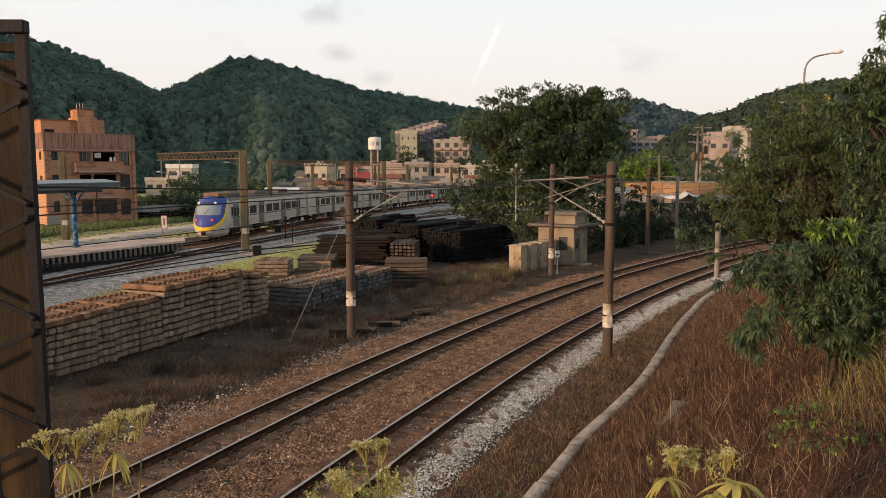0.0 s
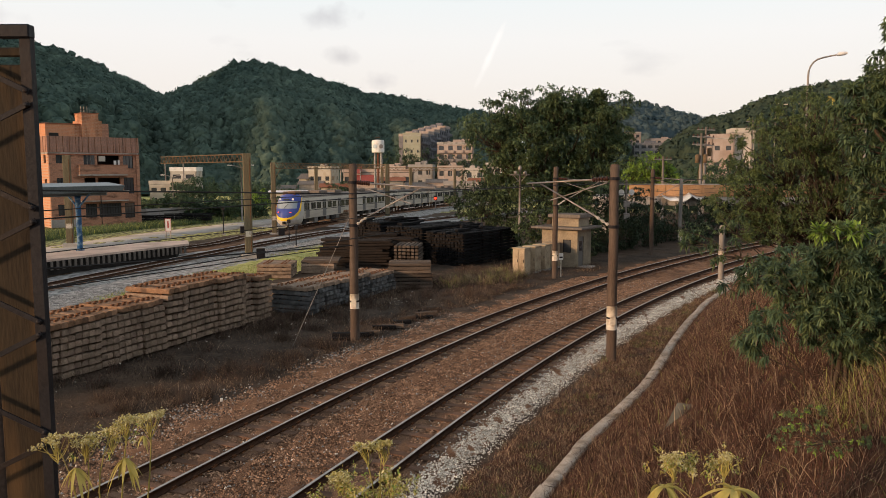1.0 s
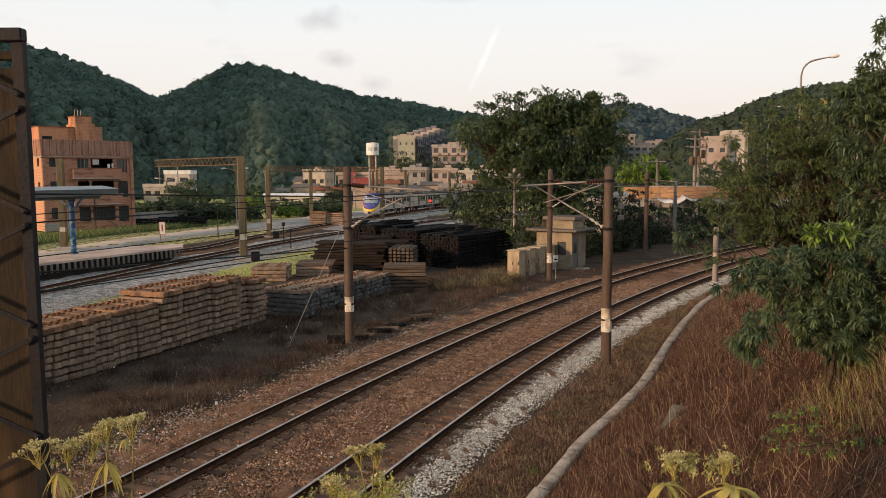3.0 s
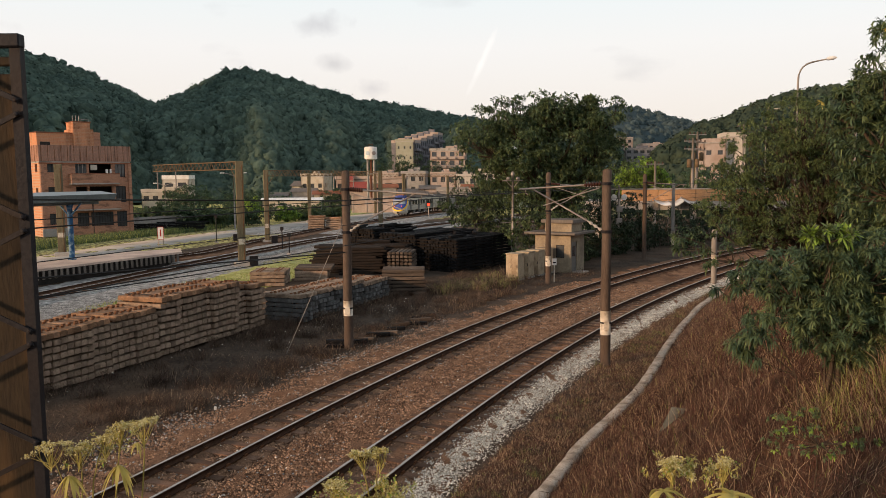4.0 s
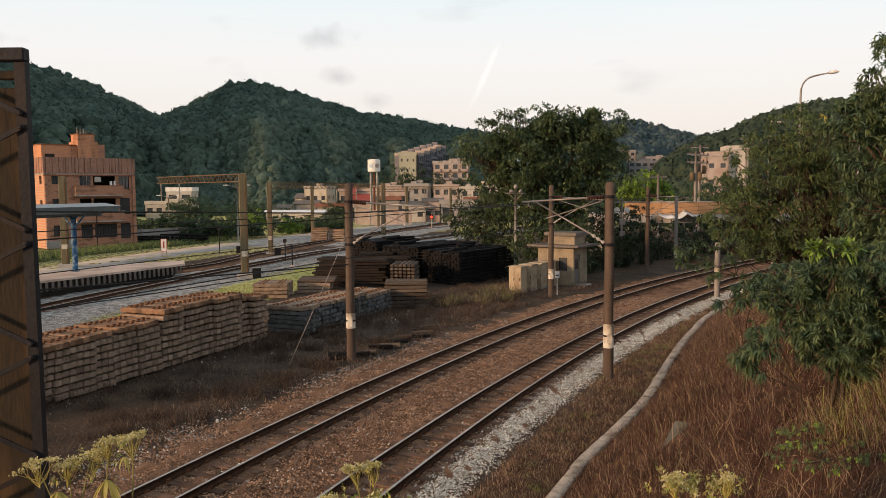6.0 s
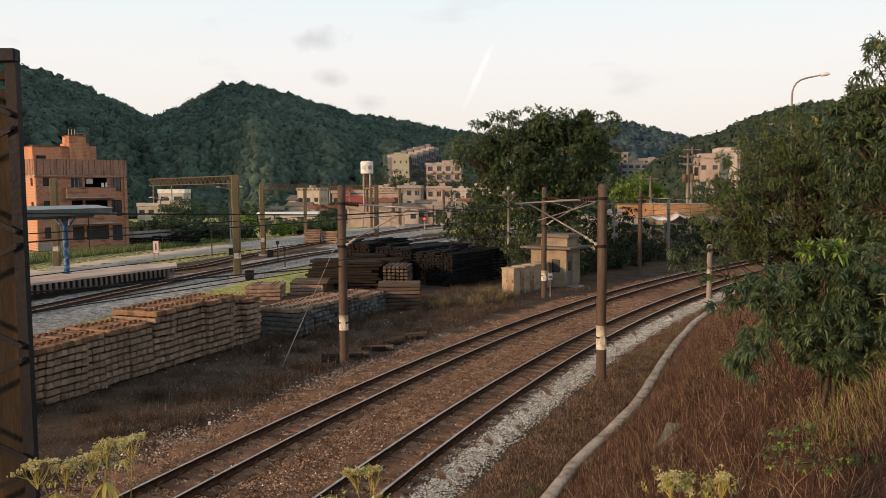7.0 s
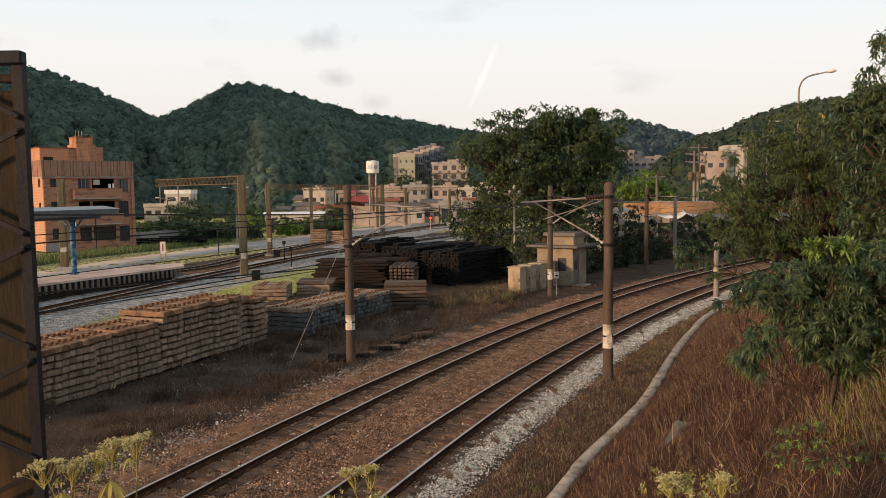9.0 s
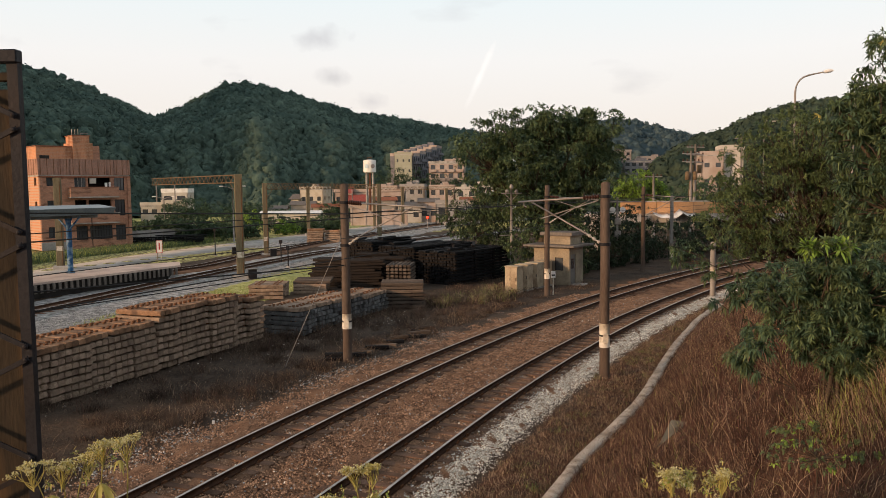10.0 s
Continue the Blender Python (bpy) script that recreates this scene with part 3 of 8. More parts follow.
def behind_kerb(x, y):
    """Metres behind the kerb's back edge, up the bank."""
    x, y = np.asarray(x, float) - BEND[0], np.asarray(y, float) - BEND[1]
    return kerb_r(np.degrees(np.arctan2(y, x))) - 0.2 - np.hypot(x, y)


def ring(r, a):
    """A place on the bend: radius in metres, angle in degrees."""
    return BEND[0] + r * math.cos(radians(a)), BEND[1] + r * math.sin(radians(a))


def yard_x(y):
    """Middle of the yard track beside the platform."""
    return 1.62e-3 * y * y + 0.0718 * y - 27.2


def train_x(y):
    """Middle of the train's track."""
    return -19.7 + 0.1226 * (y - 65) + 0.000633 * (y - 65) ** 2 - 0.05 * max(0.0, 66 - y) ** 2


def yard_fall(y):
    """The yard falls away gently beyond the timber piles."""
    return -0.014 * np.clip(np.asarray(y, float) - 75, 0, 130)


def ground_z(x, y):
    """Level yard; a grassy bank rises behind the kerb, steeper up to where the camera stands."""
    x, y = np.asarray(x, float), np.asarray(y, float)
    d = behind_kerb(x, y)
    z = np.clip(0.85 * d, 0, 5.0)
    r = np.hypot(x - 0.3, y + 0.3)
    knoll = np.clip(4.75 - 1.1 * np.clip(r - 0.9, 0, 99), 0, 4.75) * (d > 0.3)
    bump = 0.10 * np.sin(x * 1.7 + y * 0.6) * np.sin(y * 1.3 - x * 0.4) * (d > 0.6)
    return np.maximum(z, knoll) + bump + yard_fall(y)

# ---- ground ----
def grid_lines(lo, hi, near_lo, near_hi, step):
    a = np.arange(near_lo, near_hi + step / 2, step)
    left = near_lo - np.cumsum(step * 1.18 ** np.arange(1, 60))
    right = near_hi + np.cumsum(step * 1.18 ** np.arange(1, 60))
    return np.concatenate([[lo], left[left > lo][::-1], a, right[right < hi], [hi]])


def ground():
    xs, ys = grid_lines(-2500, 2500, -36, 26, 0.4), grid_lines(-2500, 2800, -4, 96, 0.4)
    X, Y = np.meshgrid(xs, ys)
    Z = ground_z(X, Y)
    near = (np.abs(X) < 60) & (Y > -20) & (Y < 120)
    Z = Z + near * (0.035 * np.sin(X * 2.1 + 0.7 * Y) * np.sin(Y * 1.7) + 0.05 * np.sin(X * 0.5 - Y * 0.31))
    nx, ny = len(xs), len(ys)
    i = np.arange(ny - 1)[:, None] * nx + np.arange(nx - 1)[None, :]
    faces = np.stack([i, i + 1, i + nx + 1, i + nx], -1).reshape(-1, 4)
    me = np_mesh("ground", np.stack([X, Y, Z], -1).reshape(-1, 3), faces, ["ground"], smooth=True)
    yx = 1.62e-3 * Y * Y + 0.0718 * Y - 27.2
    off = X - yx
    d = behind_kerb(X, Y)
    green = np.where((off > 4.4) & (off < np.where(Y < 66, 10.6, 7.6)) & (Y > 36) & (Y < 90), 0.8, 0) + np.where((off < -9) & (Y > 40), 0.45, 0)
    tx = -19.7 + 0.1226 * (Y - 65) + 0.000633 * (Y - 65) ** 2
    green = green + np.where((Y > 130) & (np.abs(X - tx + 2) > 13), 0.4, 0)
    grey_far = np.where((Y > 90) & (np.abs(X - tx + 1) < 9), 0.55, 0)
    grey = np.maximum(grey_far, np.where((np.abs(off - 0.6) < 4.4) & (Y > 10) & (Y < 150), 0.8, 0))
    russet = np.where(d > -1.9, np.clip(0.58 + d * 0.1, 0.52, 0.65), 0)
    at = me.attributes.new("cover", "FLOAT_COLOR", "POINT")
    at.data.foreach_set("color", np.stack([green, grey, russet, np.ones_like(green)], -1).astype(np.float32).ravel())
    tagged(new("ground", me), "dark soil with withered grass, green turf and gravel", "ground", kind="structure")


ground()


# ---- tracks ----
RAIL = [(-0.065, 0.0), (0.065, 0.0), (0.065, 0.015), (0.012, 0.035), (0.012, 0.11), (0.034, 0.12), (0.034, 0.148), (0.022, 0.153),
        (-0.022, 0.153), (-0.034, 0.148), (-0.034, 0.12), (-0.012, 0.11), (-0.012, 0.035), (-0.065, 0.015)]


def strip(profile, path, name, mats, top=None):
    """Sweeps an (across, up) profile along (x, y, z, nx, ny) stations; 'top' faces take the second material."""
    n, verts, faces, slots = len(profile), [], [], []
    for x, y, z, nx, ny in path:
        verts += [(x + a * nx, y + a * ny, z + u) for a, u in profile]
    for i in range(len(path) - 1):
        for j in range(n):
            k = (j + 1) % n
            faces.append((i * n + j, i * n + k, (i + 1) * n + k, (i + 1) * n + j))
            slots.append(1 if top and j in top else 0)
    return np_mesh(name, verts, faces, mats, slots)


def arc(r, a0, a1, n, z):
    out = []
    for a in np.linspace(a0, a1, n):
        x, y = ring(r, a)
        out.append((x, y, z, -math.cos(radians(a)), -math.sin(radians(a))))
    return out


def lane(fx, y0, y1, n, z, off=0.0):
    out = []
    for y in np.linspace(y0, y1, n):
        s = (fx(y + 0.1) - fx(y - 0.1)) / 0.2
        k = math.hypot(1, s)
        nx, ny = 1 / k, -s / k
        out.append((fx(y) + off * nx, y + off * ny, z + float(yard_fall(y)), nx, ny))
    return out


def sleeper_mesh():
    g = Geo().cbox(-1.0, 1.0, -0.11, 0.11, -0.10, 0.0, 0.012)
    for s in (-0.565, 0.565):
        g.box(s - 0.10, s + 0.10, -0.08, 0.08, -0.002, 0.022, 1)
        for q in (-0.085, 0.085):
            g.box(s + q - 0.02, s + q + 0.02, -0.05, 0.05, 0.02, 0.055, 1)
    return g.mesh("sleeper", "sleeper_brown", "rust")


SLEEPER = sleeper_mesh()


def main_track(r, name, label):
    t = tagged(new(name), label, "railway track", kind="structure")
    for s in (-0.565, 0.565):
        part("rail", strip(RAIL, arc(r + s, 172, 122, 260, 0.145), "rail", ["rail_side", "rail_top"], (6, 7, 8)), t, "rusty rail with a bright worn head")
    k = 0
    a = 163.0
    while a > 126:
        x, y = ring(r, a)
        part("sleeper", SLEEPER, t, m=pose(x, y, 0.142 + 0.006 * math.sin(k * 2.7), 0, 0, a + 0.6 * math.sin(k * 1.9)))
        a -= math.degrees(0.62 / r)
        k += 1
    return t


main_track(R_NEAR, "track_1", "rusty railway track on brown ballast beside the kerb")
main_track(R_FAR, "track_2", "rusty railway track on brown ballast")


def ballast_bed():
    na, nr = 420, 46
    A, Rr = np.meshgrid(np.linspace(172, 124, na), np.linspace(149.6, 158.4, nr), indexing="ij")
    wob = 0.25 * np.sin(A * 9.1) + 0.15 * np.sin(A * 23.7)
    edge = np.clip(np.minimum(Rr - 149.9 - wob * 0.5, 158.1 + wob - Rr) / 0.9, 0, 1)
    crib = 0.03 * np.sin(A * 61) * np.sin(Rr * 5.3) + 0.025 * np.sin(Rr * 11 + A * 17)
    mid = -0.04 * np.exp(-((Rr - 153.9) / 0.6) ** 2)
    Z = -0.06 + 0.165 * edge * edge * (3 - 2 * edge) + crib * edge + mid
    X, Y = BEND[0] + Rr * np.cos(np.radians(A)), BEND[1] + Rr * np.sin(np.radians(A))
    i = np.arange(na - 1)[:, None] * nr + np.arange(nr - 1)[None, :]
    f = np.stack([i, i + 1, i + nr + 1, i + nr], -1).reshape(-1, 4)
    tagged(new("ballast_bed", np_mesh("ballast_bed", np.stack([X, Y, Z], -1).reshape(-1, 3), f, ["ballast"], smooth=True)),
           "brown stained ballast under the main tracks", "ballast", kind="structure")


ballast_bed()

STONE_F = np.array([(0, 1, 2), (0, 2, 3), (0, 3, 4), (0, 4, 1)])


def stones(name, P, size, mats, label, share=None):
    """Loose crushed stones, each a small uneven lump half sunk in the bed."""
    n = len(P)
    base = np.array([(0, 0, 1), (1, 0, 0), (0, 1, 0), (-1, 0, 0), (0, -1, 0)], float)
    base = base - np.array([0, 0, 0.25])
    V = base[None] * (0.7 + 0.6 * rng.random((n, 5, 3))) * (size * (0.55 + 0.9 * rng.random((n, 1, 1)))) * np.array([1, 1, 0.95])
    w = rng.random(n) * 6.28
    c, s = np.cos(w)[:, None], np.sin(w)[:, None]
    V = np.stack([V[..., 0] * c - V[..., 1] * s, V[..., 0] * s + V[..., 1] * c, V[..., 2]], -1) + P[:, None]
    F = STONE_F[None] + 5 * np.arange(n)[:, None, None]
    tagged(new(name, np_mesh(name, V.reshape(-1, 3), F.reshape(-1, 3), mats, None if share is None else np.repeat(rng.choice(len(mats), n, p=share), 4))), label, "gravel", kind="stuff")


def on_ring(n, a0, a1, r0, r1, power=1.0):
    a, r = a0 + (a1 - a0) * rng.random(n) ** power, r0 + (r1 - r0) * rng.random(n)
    return BEND[0] + r * np.cos(np.radians(a)), BEND[1] + r * np.sin(np.radians(a)), r, a


def gravel():
    x, y, r, a = on_ring(84000, 161, 139, 149.75, 151.25, 1.3)
    keep = rng.random(len(r)) < np.exp(-((r - 150.6) / 0.36) ** 2)
    x, y, r = x[keep], y[keep], r[keep]
    stones("white_gravel", np.stack([x, y, 0.03 + 0.10 * np.clip((r - 149.95) / 0.9, 0, 1)], -1), 0.0215, ["stone_grey"], "pale grey crushed stone shoulder beside the track")
    x, y, r, a = on_ring(110000, 161, 145, 150.9, 158.3, 1.35)
    z = np.where(r > 157.3, 0.04, 0.115)
    stones("brown_gravel", np.stack([x, y, z], -1), 0.026, ["stone_brown", "stone_mid", "stone_grey"], "brown crushed stone between the rails", (0.955, 0.035, 0.01))
    x, y, r, a = on_ring(60000, 163, 148, 157.0, 161.5, 1.0)
    keep = rng.random(len(r)) < np.clip(np.exp(-((r - 158.3) / 0.9) ** 2) * np.clip(0.45 + 0.4 * np.sin(a * 2.3 + 0.5) + 0.25 * np.sin(a * 7.1), 0.08, 1) + 0.5 * np.clip((a - 156.5) / 2, 0, 1) * np.exp(-((r - 159.0) / 1.4) ** 2), 0, 1)
    stones("verge_gravel", np.stack([x[keep], y[keep], np.full(keep.sum(), 0.03)], -1), 0.028, ["stone_brown", "stone_mid", "stone_grey"], "brown and pale stones spilt at the ballast edge", (0.70, 0.22, 0.08))
    x, y, r, a = on_ring(16000, 164, 148, 159.0, 166.0, 1.0)
    keep = rng.random(len(r)) < np.clip(0.02 + 0.06 * np.sin(x * 0.9) * np.sin(y * 0.8), 0.01, 1)
    x2, y2, r2, a2 = on_ring(16000, 161, 146, 148.7, 150.3)
    stones("verge_chips", np.stack([x2, y2, np.full(len(x2), 0.015)], -1), 0.023, ["stone_mid", "stone_grey"], "grey and pale stone chips between kerb and track", (0.6, 0.4))
    k = 12000
    y2 = 33 + 42 * rng.random(k) ** 1.2
    x2 = yard_x(y2) + 0.9 + 3.8 * rng.random(k)
    stones("yard_gravel", np.stack([x2, y2, np.where(x2 - yard_x(y2) < 1.6, 0.09, 0.03)], -1), 0.034, ["stone_mid"], "grey crushed stone beside the yard track")
    stones("scattered_stones", np.stack([x[keep], y[keep], np.full(keep.sum(), 0.02)], -1), 0.03, ["stone_grey"], "scattered stones in the dead grass")


gravel()


def kerb():
    """Low concrete drain kerb, cast in uneven lengths, at the foot of the bank."""
    t = tagged(new("drain_kerb"), "weathered grey concrete drain kerb at the foot of the bank", "kerb", kind="structure")
    lr = random.Random(5)
    a = 166.0
    while a > 145.2:
        step, w, tip = lr.uniform(0.55, 0.95), 0.15 + lr.uniform(-0.01, 0.01), lr.uniform(-0.012, 0.012)
        prof = [(-w, -0.2), (w, -0.2), (w, 0.10 + tip), (w - 0.02, 0.12 + tip), (-w + 0.02, 0.12 - tip), (-w, 0.10 - tip)]
        off = lr.uniform(-0.025, 0.025)
        p = []
        for q in np.linspace(a, a - step + 0.006, 5):
            p += arc(float(kerb_r(q)) + off, q, q, 1, lr.uniform(-0.006, 0.006))
        part("kerb_block", strip(prof, p, "kerb_block", ["kerb"]), t)
        a -= step


kerb()


def yard_track(fx, name, label, y0, y1):
    t = tagged(new(name), label, "railway track", kind="structure")
    for s in (-0.565, 0.565):
        part("rail", strip(RAIL, lane(fx, y0, y1, 150, 0.145, s), "rail", ["rail_side", "rail_top"], (6, 7, 8)), t)
    bed = strip([(-2.0, -0.05), (2.0, -0.05), (1.5, 0.115), (-1.5, 0.115)], lane(fx, y0, y1, 150, 0.0), "ballast", ["grey_ballast" if name == "track_3" else "ballast"])
    part("ballast", bed, t)
    g, y, k = Geo(), y0 + 1, 0
    for x, yy, z, nx, ny in lane(fx, y0 + 1, y1 - 1, int((y1 - y0) / 0.66), 0.142):
        g.box(-1, 1, -0.11, 0.11, -0.1, 0, m=Matrix.Translation((x, yy, z)) @ Matrix.Rotation(math.atan2(ny, nx), 4, "Z"))
    tagged(part("sleepers", g.mesh("sleepers", "sleeper_brown"), t), kind="stuff")


yard_track(yard_x, "track_3", "yard track on grey ballast beside the platform", -4, 150)
yard_track(train_x, "track_4", "rusty yard track used by the departing train", 52, 330)


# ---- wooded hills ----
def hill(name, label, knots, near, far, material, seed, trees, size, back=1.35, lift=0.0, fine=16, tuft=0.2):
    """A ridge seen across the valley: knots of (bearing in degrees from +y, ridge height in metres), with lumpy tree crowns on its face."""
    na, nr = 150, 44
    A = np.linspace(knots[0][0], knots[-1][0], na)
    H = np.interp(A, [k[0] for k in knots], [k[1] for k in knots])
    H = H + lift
    T = np.linspace(0, back, nr)
    AA, TT = np.meshgrid(A, T, indexing="ij")
    HH = np.repeat(H[:, None], nr, 1)
    fold = 0.09 * np.sin(AA * 0.55 + seed + 2.0 * TT) + 0.10 * np.sin(AA * 1.3 + seed * 2 - 3.0 * TT) + 0.06 * np.sin(AA * 2.7 + seed + 4.0 * TT)
    up = np.where(TT < 1, np.sin(np.clip(TT + fold * TT * (1 - TT) * 1.6, 0, 1) * math.pi / 2) ** 1.15, 1 - 1.5 * np.clip(TT - 1, 0, 1) ** 1.2)
    spur = np.abs(np.sin(AA * 0.62 + 1.4 * TT + seed)) + 0.5 * np.abs(np.sin(AA * 1.45 - 2.0 * TT + seed))
    Rr = near + (far - near) * TT + 12 * np.sin(AA * 0.4 + seed) - 0.09 * (far - near) * spur * 4 * np.clip(TT * (1 - TT), 0, 1)
    X, Y, Z = Rr * np.sin(np.radians(AA)), Rr * np.cos(np.radians(AA)), HH * up - 1.0
    # the slope stays below the line of sight to the ridge
    rim = (HH - 7.0) / (far + 12 * np.sin(AA * 0.4 + seed))
    Z = np.minimum(Z, 6.0 + Rr * rim * np.clip(0.45 + 0.55 * TT, 0, 1))
    i = np.arange(na - 1)[:, None] * nr + np.arange(nr - 1)[None, :]
    f = np.stack([i, i + nr, i + nr + 1, i + 1], -1).reshape(-1, 4)
    h = tagged(new(name, np_mesh(name, np.stack([X, Y, Z], -1).reshape(-1, 3), f, [material], smooth=True)), label, "hill", kind="structure")
    lr = np.random.default_rng(seed)
    ai, ti = lr.random(trees) * (na - 1.01), (lr.random(trees) ** 0.8) * (nr - 1.01) * min(1, 1.06 / back)
    ia, it = ai.astype(int), ti.astype(int)
    fa, ft = (ai - ia)[:, None], (ti - it)[:, None]
    P = np.stack([X, Y, Z], -1)
    C = (P[ia, it] * (1 - fa) + P[ia + 1, it] * fa) * (1 - ft) + (P[ia, it + 1] * (1 - fa) + P[ia + 1, it + 1] * fa) * ft
    S = size * (0.5 + 1.15 * lr.random((trees, 1, 1)) ** 2.2)
    tall = np.where(lr.random((trees, 1, 1)) < 0.05, 1.5, 0.85 + 0.4 * lr.random((trees, 1, 1))) * np.array([0, 0, 1]) + np.array([1, 1, 0])
    tone = np.clip(0.5 + 0.22 * lr.normal(size=trees), 0, 1)
    # each crown is a lumpy dome with small leaf tufts standing out of it
    g = bmesh.new()
    bmesh.ops.create_icosphere(g, subdivisions=2, radius=1.0)
    bv = np.array([v.co[:] for v in g.verts])
    bf = np.array([[v.index for v in f.verts] for f in g.faces])
    g.free()
    bf = bf[bv[bf, 2].mean(1) > -0.5]
    ph = 6.3 * lr.random((trees, 1, 3))
    lump = 0.84 + 0.20 * np.sin(4.2 * bv[None, :, 0] + ph[..., 0]) * np.sin(3.8 * bv[None, :, 1] + ph[..., 1]) + 0.12 * np.sin(6.5 * bv[None, :, 2] + 4.5 * bv[None, :, 0] + ph[..., 2])
    lump = lump + 0.07 * lr.normal(size=lump.shape)
    C = C - S[:, 0] * np.array([0, 0, 0.25])
    V = bv[None] * lump[..., None] * S * tall + C[:, None]
    F = bf[None] + len(bv) * np.arange(trees)[:, None, None]
    V, F = V.reshape(-1, 3), F.reshape(-1, 3)
    W = np.repeat(tone, len(bv))
    if fine:
        D = lr.normal(size=(trees, fine, 3))
        D[..., 2] = np.abs(D[..., 2]) * 0.9
        D /= np.linalg.norm(D, axis=-1, keepdims=True)
        P0 = C[:, None] + D * S * tall * (0.86 + 0.26 * lr.random((trees, fine, 1)))
        N = D + 0.35 * lr.normal(size=D.shape)
        N /= np.linalg.norm(N, axis=-1, keepdims=True)
        U = np.cross(N, lr.normal(size=D.shape))
        U /= np.linalg.norm(U, axis=-1, keepdims=True)
        Q = np.cross(N, U)
        k = S * tuft * (0.6 + 0.8 * lr.random((trees, fine, 1)))
        T3 = np.stack([P0 + U * k, P0 - U * k * 0.5 + Q * k * 0.85, P0 - U * k * 0.5 - Q * k * 0.85], 2).reshape(-1, 3)
        F = np.concatenate([F, len(V) + np.arange(len(T3)).reshape(-1, 3)])
        V = np.concatenate([V, T3])
        W = np.concatenate([W, np.repeat(tone, 3 * fine)])
    me = np_mesh("tree_crowns", V, F, [material], smooth=True)
    me.attributes.new("tone", "FLOAT", "POINT").data.foreach_set("value", W.astype(np.float32))
    tagged(part("tree_crowns", me, h, "dense dark green tree crowns"), kind="stuff")
    h.data.attributes.new("tone", "FLOAT", "POINT").data.foreach_set("value", np.full(len(h.data.vertices), 0.25, np.float32))


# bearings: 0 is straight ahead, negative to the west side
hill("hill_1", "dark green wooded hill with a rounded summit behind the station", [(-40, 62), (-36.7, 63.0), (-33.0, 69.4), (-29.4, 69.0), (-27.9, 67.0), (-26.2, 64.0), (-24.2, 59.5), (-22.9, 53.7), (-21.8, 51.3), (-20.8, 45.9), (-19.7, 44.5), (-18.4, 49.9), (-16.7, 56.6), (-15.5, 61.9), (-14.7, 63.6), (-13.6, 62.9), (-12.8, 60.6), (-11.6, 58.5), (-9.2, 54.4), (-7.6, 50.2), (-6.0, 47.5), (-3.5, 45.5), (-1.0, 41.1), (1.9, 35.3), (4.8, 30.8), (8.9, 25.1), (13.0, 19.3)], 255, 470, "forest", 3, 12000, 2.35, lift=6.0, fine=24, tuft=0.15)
hill("hill_2", "far bluish wooded ridge", [(-26.4, 77.5), (-21.9, 92.7), (-20.4, 102.8), (-18.2, 109.6), (-17.1, 99.9), (-11.7, 83.9), (0.7, 64.0), (6.9, 82.1), (10.5, 95.4), (12.9, 98.2), (14.1, 95.7), (15.3, 87.9), (16.8, 81.3), (18.3, 72.0), (20.6, 63.9), (25.9, 58.6), (40, 55)], 650, 1150, "hazed_far_forest", 5, 4200, 4.6, lift=8.0, fine=14)
# the sun reaches this slope; its shade is in the forest colour
hill("hill_3", "wooded hillside rising behind the road", [(15.7, 12.1), (17.2, 17.5), (18.4, 21.8), (20.2, 24.2), (21.3, 27.0), (22.3, 29.7), (24.0, 33.2), (25.7, 35.7), (27.4, 36.8), (29.5, 38.4), (33.5, 38), (44, 38)], 150, 330, "shaded_slope_forest", 9, 3400, 2.1, lift=3.8)
# added ridge outside the view, placed to keep sun off the main hill
hill("hill_4", "unseen wooded ridge added to shade the hills", [(-81, 8), (-77, 80), (-71, 150), (-55, 160), (-46, 150), (-41, 130), (-37, 70)], 300, 420, "forest", 13, 500, 4.0, fine=6)

# ---- poles ----
def round_pole(x, y, top, r0, r1, material, label, band=None, name="catenary_pole", lean=0.0):
    t = thing(name, label, "pole", pose(x, y, 0), group="catenary poles along the tracks")
    n = 9
    zs = [top * i / n - (0.3 if i == 0 else 0) for i in range(n + 1)]
    g = Geo().tube([(lean * z + 0.01 * math.sin(z * 2), 0, z) for z in zs] + [(lean * top, 0, top + 0.05)], [r0 + (r1 - r0) * max(z, 0) / top for z in zs] + [r1 * 0.6], 14)
    part("shaft", g.mesh("shaft", material, smooth=True), t)
    if band:
        z0, z1 = band
        zm = (z0 + z1) / 2
        r = r0 + (r1 - r0) * zm / top
        part("white_band", Geo().tube([(lean * z0, 0, z0), (lean * zm, 0, zm), (lean * z1, 0, z1)], r + 0.006, 14).mesh("white_band", "white_band", smooth=True), t, "chipped white painted band")
        part("number_plate", Geo().cbox(-0.09, 0.09, -r - 0.03, -r - 0.008, zm - 0.22, zm + 0.05, 0.004).mesh("number_plate", "white_band"), t, "small blank white plate")
        part("strap", Geo().tube([(lean * zm, 0, zm - 0.03), (lean * zm, 0, zm + 0.03)], r + 0.012, 14).mesh("strap", "dark_steel"), t)
    return t


def insulator(g, a, b, r=0.07, slot=1, discs=6):
    """One turned piece with ribs."""
    a, b, n = Vector(a), Vector(b), discs * 4
    g.tube([a.lerp(b, i / n) for i in range(n + 1)], [r if i % 4 in (1, 2) else r * 0.45 for i in range(n + 1)], 10, slot)


